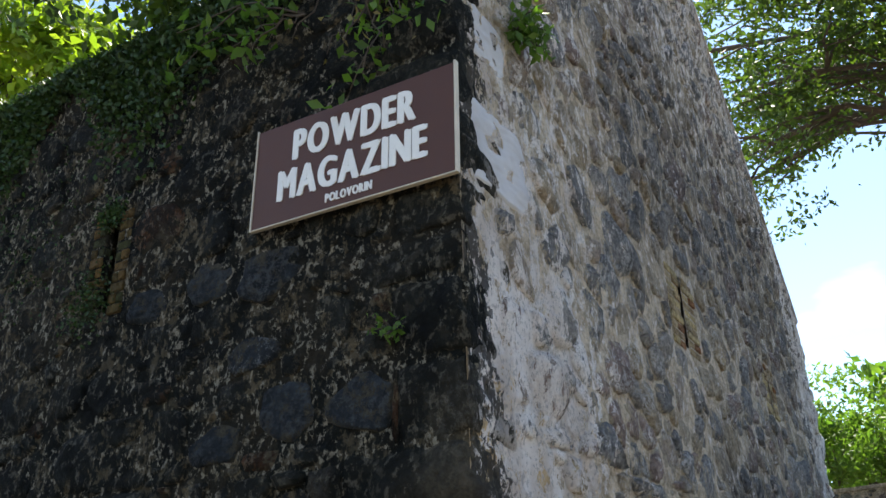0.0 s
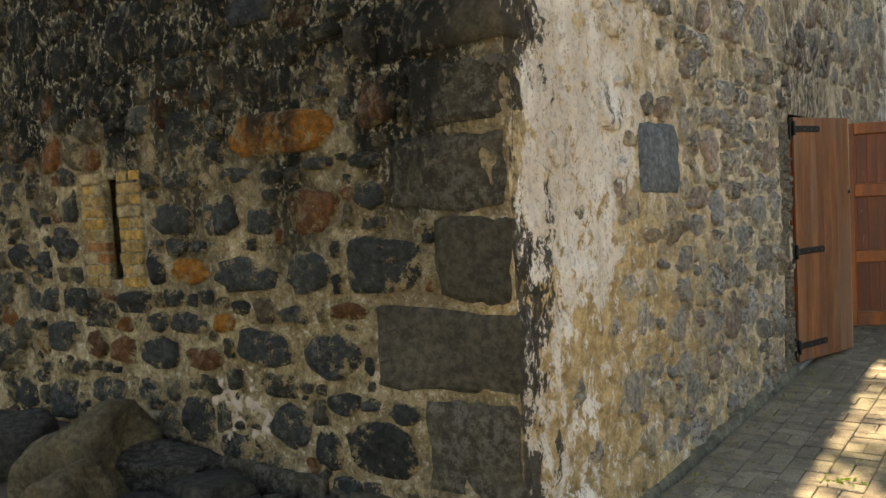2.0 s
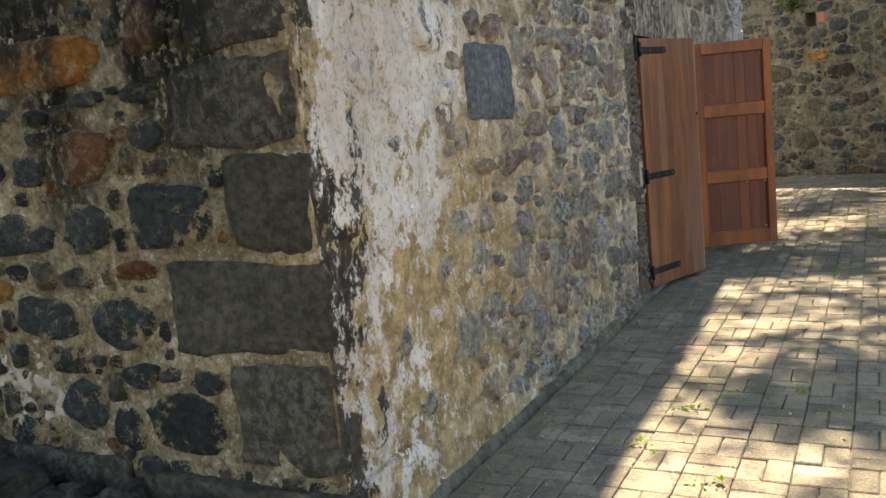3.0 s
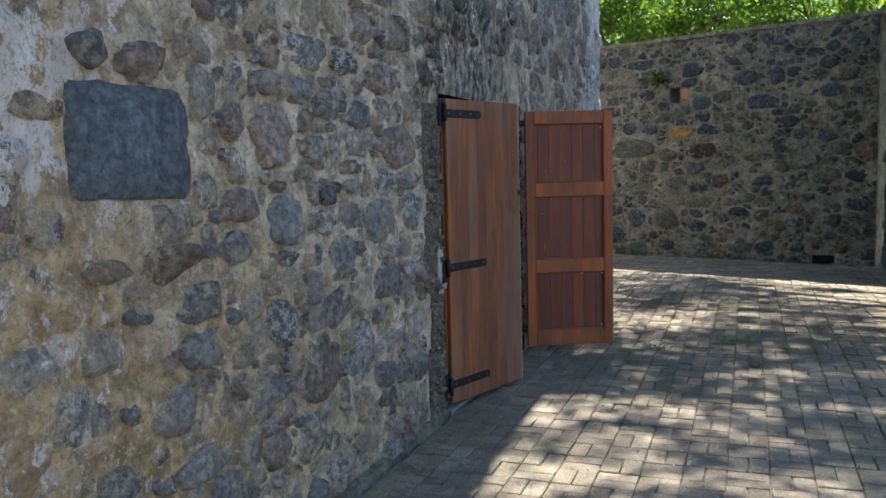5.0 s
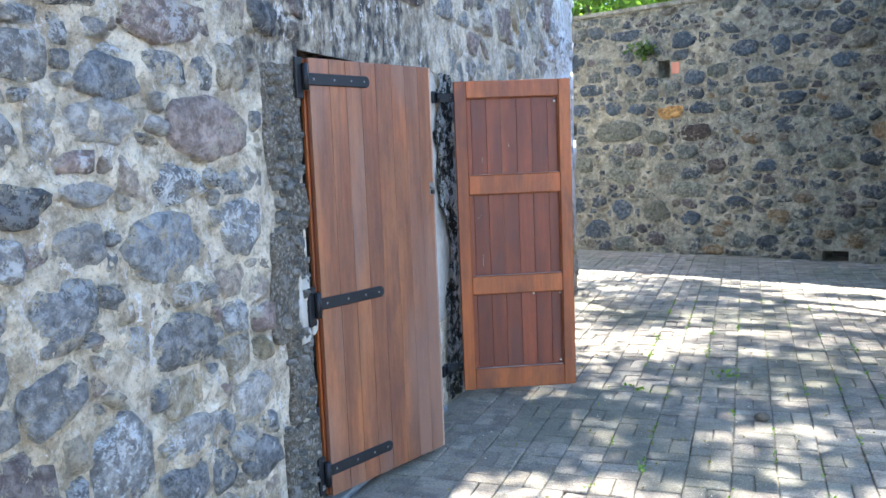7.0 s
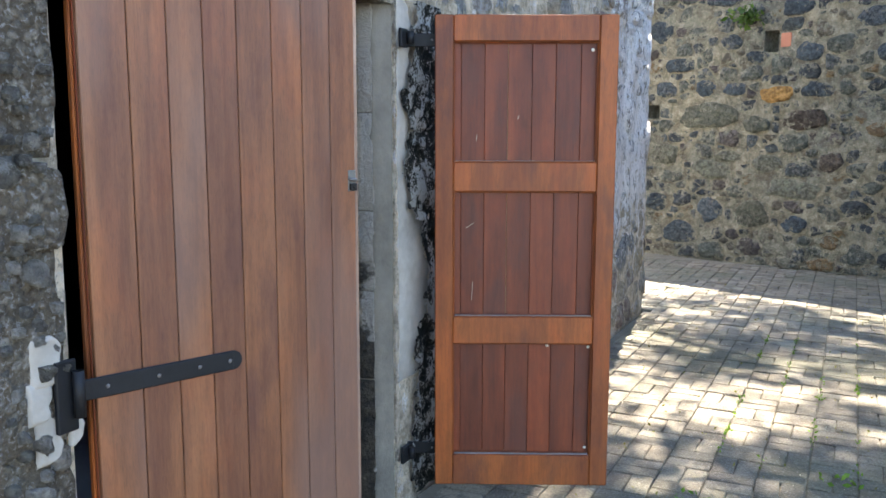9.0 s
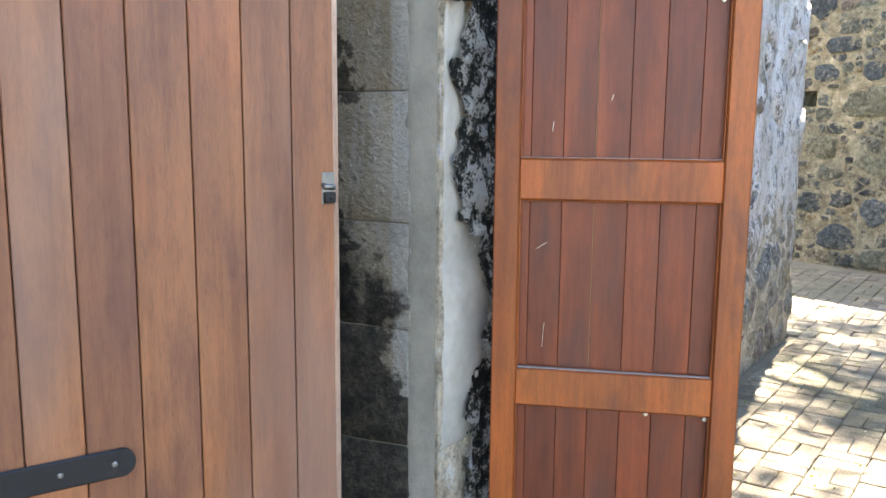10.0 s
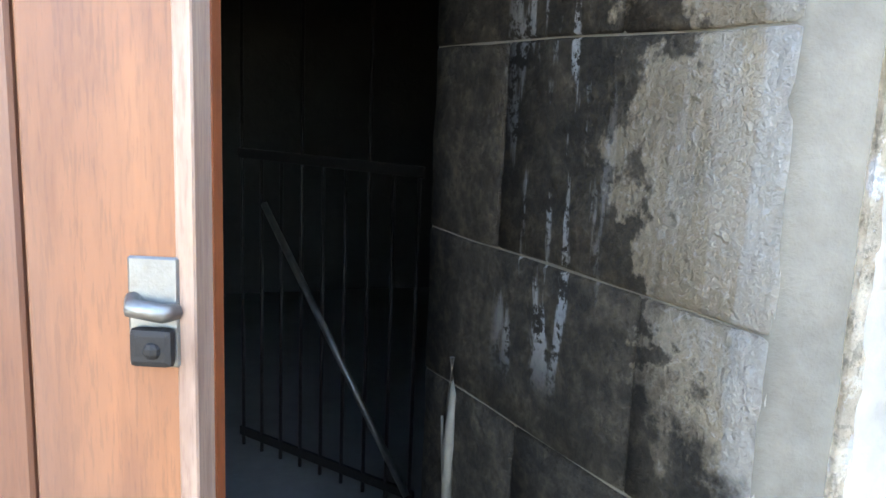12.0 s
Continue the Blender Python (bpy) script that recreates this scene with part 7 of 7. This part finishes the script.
# ---- brick surrounds of the slits ----
def brick_slit(parent, frame_of, u0, u1, v0, v1, half, seed, material="brick"):
    rng = np.random.default_rng(seed)
    origin, ua, va, na = frame_of
    turn = Matrix((ua, va, na)).transposed().to_4x4()
    h = 0.064
    for side, (a, b) in enumerate(((u0 - half, u0), (u1, u1 + half))):
        bm = bmesh.new()
        box(bm, (a, v0 - 0.035, -0.043), (b - 0.003 + 0.006 * side, v1 + 0.02, 0.004), bevel=0.004)
        ob = part("brick_bed", bm, "mortar_eaves" if material != "brick" else "mortar_side", parent)
        ob.matrix_local = Matrix.Translation(origin) @ turn
        v, row = v0 - 0.04, 0
        while v + h < v1 + 0.05:
            cuts = (a, b) if (row + side) % 2 else (a, (a + b) / 2, b)
            for p, q in zip(cuts, cuts[1:]):
                bm = bmesh.new()
                j = rng.uniform(-0.004, 0.004, 3)
                box(bm, (p + 0.005 + j[0], v + 0.005, -0.045), (q - 0.005 + j[1], v + h - 0.004, 0.012 + j[2] * 2), bevel=0.006)
                ob = part("brick", bm, material, parent)
                ob.matrix_local = Matrix.Translation(origin) @ turn
            v += h
            row += 1


brick_slit(wall_eaves, EAVES, *slit_e1, 0.22, 81, "brick_eaves")
brick_slit(wall_eaves, EAVES, *slit_e2, 0.12, 82, "brick_black")
brick_slit(wall_side, SIDE, *slit_s1, 0.32, 83)
brick_slit(wall_side, SIDE, *slit_s2, 0.26, 84)
bm = bmesh.new()
box(bm, (1.705, 2.57, -0.1), (1.83, 2.73, 0.012), bevel=0.006)
ob = part("brick", bm, "brick_red", wall_far, "single red brick")
ob.matrix_local = Matrix.Translation(FAR[0]) @ Matrix(FAR[1:]).transposed().to_4x4()

# ---- stones, quoins, pavers: the many pieces ----
# rough mortar along the corner, between the quoins
for k in range(8):
    bm = rough_block((WX - 0.20, CY - 0.004, 0.28 + 0.6 * k), (WX + 0.002, CY + 0.20, 0.882 + 0.6 * k), 0.032, 0.012, 6, 140 + k)
    part("corner_mortar", bm, "mortar_corner", wall_eaves)
for i, (r, w, a, b) in enumerate(quoin_rows):
    bm = rough_block((WX - w, CY - 0.020, a), (WX + 0.006, CY + r, b), 0.042, 0.020, 5, 90 + i)
    part("quoin", bm, "quoin", wall_eaves, "large dark squared quoin stone")
for i, (u0, u1, v0, v1, mat_name, label, sq, pr) in enumerate(BIG_SIDE):
    single_stone(wall_side, SIDE, u0, u1, v0, v1, mat_name, pr, 300 + i, sq, label=label)
for i, (u0, u1, v0, v1, mat_name, label, sq, pr) in enumerate(BIG_EAVES):
    single_stone(wall_eaves, EAVES, u0, u1, v0, v1, mat_name, pr, 400 + i, sq, label=label)
single_stone(wall_far, FAR, 1.47, 1.89, 1.93, 2.13, "far_orange", 0.03, 500, 3.0, label="ochre stone")
for i, (u0, u1, v0, v1, mat_name) in enumerate(BIG_FAR):
    single_stone(wall_far, FAR, u0, u1, v0, v1, mat_name, 0.032, 510 + i, 3.0)
sparse = np.random.default_rng(600)
lay_stones([s for s in low_side if sparse.uniform() < 0.03 + 0.95 * min(1.0, max(0.0, (s[0][0] - 3.6) / 1.2))], SIDE, wall_side, "stone_side", lambda u, v: u > 4.4 and v < 2.2, 0.030, 601)
lay_stones(high_side, SIDE, wall_side, "stone_side", lambda u, v: False, 0.030, 602)
lay_stones(rest_side, SIDE, wall_side, "stone_side", lambda u, v: False, 0.018, 603)
lay_stones(jamb_pebbles, ((WX + 0.022, 0, 0), (0, 1, 0), (0, 0, 1), (1, 0, 0)), wall_side, "pebble", lambda u, v: False, 0.016, 609)
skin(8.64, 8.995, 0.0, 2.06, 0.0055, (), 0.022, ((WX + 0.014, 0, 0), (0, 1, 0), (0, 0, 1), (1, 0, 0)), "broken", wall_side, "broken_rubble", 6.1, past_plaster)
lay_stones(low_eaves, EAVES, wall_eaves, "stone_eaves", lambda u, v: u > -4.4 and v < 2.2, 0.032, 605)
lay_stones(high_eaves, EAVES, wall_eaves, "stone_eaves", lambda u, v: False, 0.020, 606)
lay_stones(far_stones, FAR, wall_far, "stone_far", lambda u, v: True, 0.022, 607)
lay_stones(right_stones, RIGHT, wall_right, "stone_far", lambda u, v: False, 0.032, 608)

free_side = [DOOR[:2] + (-1, 2.04), (6.78, 7.13, -1, 1.95), (8.60, 8.98, -1, 2.04)] + [(a - 0.34, b + 0.34, c - 0.06, d + 0.06) for a, b, c, d in (slit_s1, slit_s2)]
gable_under = lambda u, v: v < min(EAVE + 0.02 + (u - CY) * (RIDGE_Z - EAVE) / (RIDGE_Y - CY), 5.60 + (FY - u) * (RIDGE_Z - 5.62) / (FY - RIDGE_Y))
skin(CY + 0.016, 7.13, 0.0, 2.6, 0.018, free_side + [(4.065, 4.565, 1.505, 1.835)], 0.028, SIDE, "mortar_side", wall_side, "mortar_skin", 1.3, None, (1, 0))
skin(7.13, FY - 0.004, 0.0, 2.6, 0.032, free_side, 0.013, SIDE, "mortar_side", wall_side, "mortar_skin", 1.3)
skin(CY + 0.016, FY - 0.004, 2.6, 9.9, 0.040, free_side, 0.012, SIDE, "mortar_side", wall_side, "mortar_skin", 1.3, gable_under, (1, 0))
free_eaves = [(a - 0.24, b + 0.24, c - 0.05, d + 0.05) for a, b, c, d in (slit_e1,)] + [(a - 0.14, b + 0.14, c - 0.05, d + 0.05) for a, b, c, d in (slit_e2,)]
free_eaves += [(WX - w + 0.012, WX + 1, a + 0.012, b - 0.012) for r, w, a, b in quoin_rows]
skin(-5.4, WX - 0.012, 0.16, 2.5, 0.018, free_eaves, 0.017, EAVES, "mortar_eaves", wall_eaves, "mortar_skin", 2.7, None, (0, 1))
skin(-8.0, WX - 0.012, 2.5, EAVE, 0.036, free_eaves, 0.018, EAVES, "mortar_eaves", wall_eaves, "mortar_skin", 2.7, None, (0, 1))
skin(-0.4, far_len, 0.0, FAR_TOP - 0.02, 0.045, [hole_a, hole_b, (3.74, 4.08, -0.2, 0.13)], 0.009, FAR, "mortar_far", wall_far, "mortar_skin", 3.9)

# basketweave pavers: squares of two blocks, turned from square to square
PITCH = 0.205
paver_meshes = []
for k in range(6):
    bm = bmesh.new()
    box(bm, (-PITCH / 4 + 0.0022, -PITCH / 2 + 0.0022, -0.03), (PITCH / 4 - 0.0022, PITCH / 2 - 0.0022, 0.0), bevel=0.005)
    for v in bm.verts:
        v.co += noise.noise_vector(v.co * 40 + Vector((k * 9, 0, 0))) * 0.0016
    me = bpy.data.meshes.new("paver")
    bmesh.ops.recalc_face_normals(bm, faces=bm.faces)
    bm.to_mesh(me)
    bm.free()
    me.materials.append(M["paver"])
    paver_meshes.append(me)
shapes = [([v.co.copy() for v in me.vertices], [tuple(f.vertices) for f in me.polygons]) for me in paver_meshes]
rng = np.random.default_rng(700)
jv, jf, singles = [], [], 0
for i in range(-16, int(6.6 / PITCH)):
    for j in range(int(18.6 / PITCH)):
        cx, cy = WX + 0.19 + i * PITCH, -2.0 + j * PITCH
        if cy > 16.95 - (cx + 2.45) * 0.367 - 0.05 or (cx > RIGHT_X - 0.08 and cy > 8.9) or (cx < WX + 0.1 and cy < FY + 0.12):
            continue
        for s in (-1, 1):
            turned = (i + j) % 2
            off = (0, s * PITCH / 4) if turned else (s * PITCH / 4, 0)
            m = Matrix.Translation((cx + off[0], cy + off[1], rng.normal() * 0.0028)) @ Matrix.Rotation(rng.normal() * 0.020 + (math.pi / 2 if turned else 0), 4, "Z") @ Matrix.Rotation(rng.normal() * 0.008, 4, "X") @ Matrix.Rotation(rng.normal() * 0.012, 4, "Y")
            k = rng.integers(0, 6)
            if singles < 300 and cx > WX and 6.6 < cy < 9.6 and cx < 0.6:
                ob = new("paver", paver_meshes[k])
                ob.parent = pavement
                ob.matrix_local = m
                singles += 1
            else:
                base = len(jv)
                jv += [m @ v for v in shapes[k][0]]
                jf += [tuple(q + base for q in f) for f in shapes[k][1]]
tagged(part("paver_field", mesh("paver_field", jv, jf, "paver"), None, pavement), kind="stuff")

# ---- litter, weeds, a clod ----
rng = np.random.default_rng(800)
n = 2600
lx, ly = rng.uniform(-1.5, 2.0, n), rng.uniform(0.5, 15.0, n)
lit = np.stack([lx, ly, rng.uniform(0.004, 0.012, n)], 1)
ob = tagged(new("leaf_litter"), "scattered small fallen leaves on the block pavement", "fallen leaves", kind="stuff")
a = leaves_mesh("leaves", lit[:1700], 0.011, "litter", rng, 0.0, 1.6)
part("leaves", a, None, ob)
part("petals", leaves_mesh("petals", lit[1700:], 0.008, "petal", rng, 0.0, 1.3), None, ob)
more = np.stack([WX + 0.10 + np.abs(rng.normal(size=300)) * 0.12, rng.uniform(2.6, 7.0, 300), rng.uniform(0.004, 0.02, 300)], 1)
part("leaves", leaves_mesh("leaves", more, 0.012, "litter", rng, 0.0, 1.6), None, ob)
weeds = []
for k in range(70):
    gx, gy = WX + 0.19 + PITCH * (rng.integers(4, 12) + 0.5), rng.uniform(7.6, 12.5)
    weeds.append(np.array((gx, gy, 0.003)) + rng.normal(size=(10, 3)) * np.array((0.008, 0.05, 0.002)))
ob = tagged(new("joint_weeds"), "low green weeds in the pavement joints", "weeds", kind="stuff")
part("blades", leaves_mesh("blades", np.concatenate(weeds), 0.010, "weed", rng, -0.8, 1.8), None, ob)
for at, ln in (((-0.98, 4.08), 0.07), ((-0.62, 3.75), 0.05), ((-0.82, 4.55), 0.05), ((-0.5, 9.2), 0.06), ((0.0, 9.7), 0.05), ((-0.35, 4.9), 0.04)):
    c = np.array((*at, 0.012)) + rng.normal(size=(14, 3)) * np.array((ln, ln * 0.6, 0.006))
    ob = tagged(new("fallen_sprig"), "small fallen green sprig on the pavement", "sprig", "fallen sprigs")
    part("leaves", leaves_mesh("leaves", c, 0.022, "weed", rng, 0.0, 1.7), None, ob)
bm = bmesh.new()
bmesh.ops.create_icosphere(bm, subdivisions=3, radius=0.04, matrix=Matrix.Translation((0.24, 8.77, 0.022)) @ Matrix.Diagonal((1.1, 0.8, 0.62, 1)))
for v in bm.verts:
    v.co += noise.noise_vector(v.co * 40) * 0.008
tagged(part("clod", bm, "earth"), "dark clod of earth lying on the pavement", "clod")
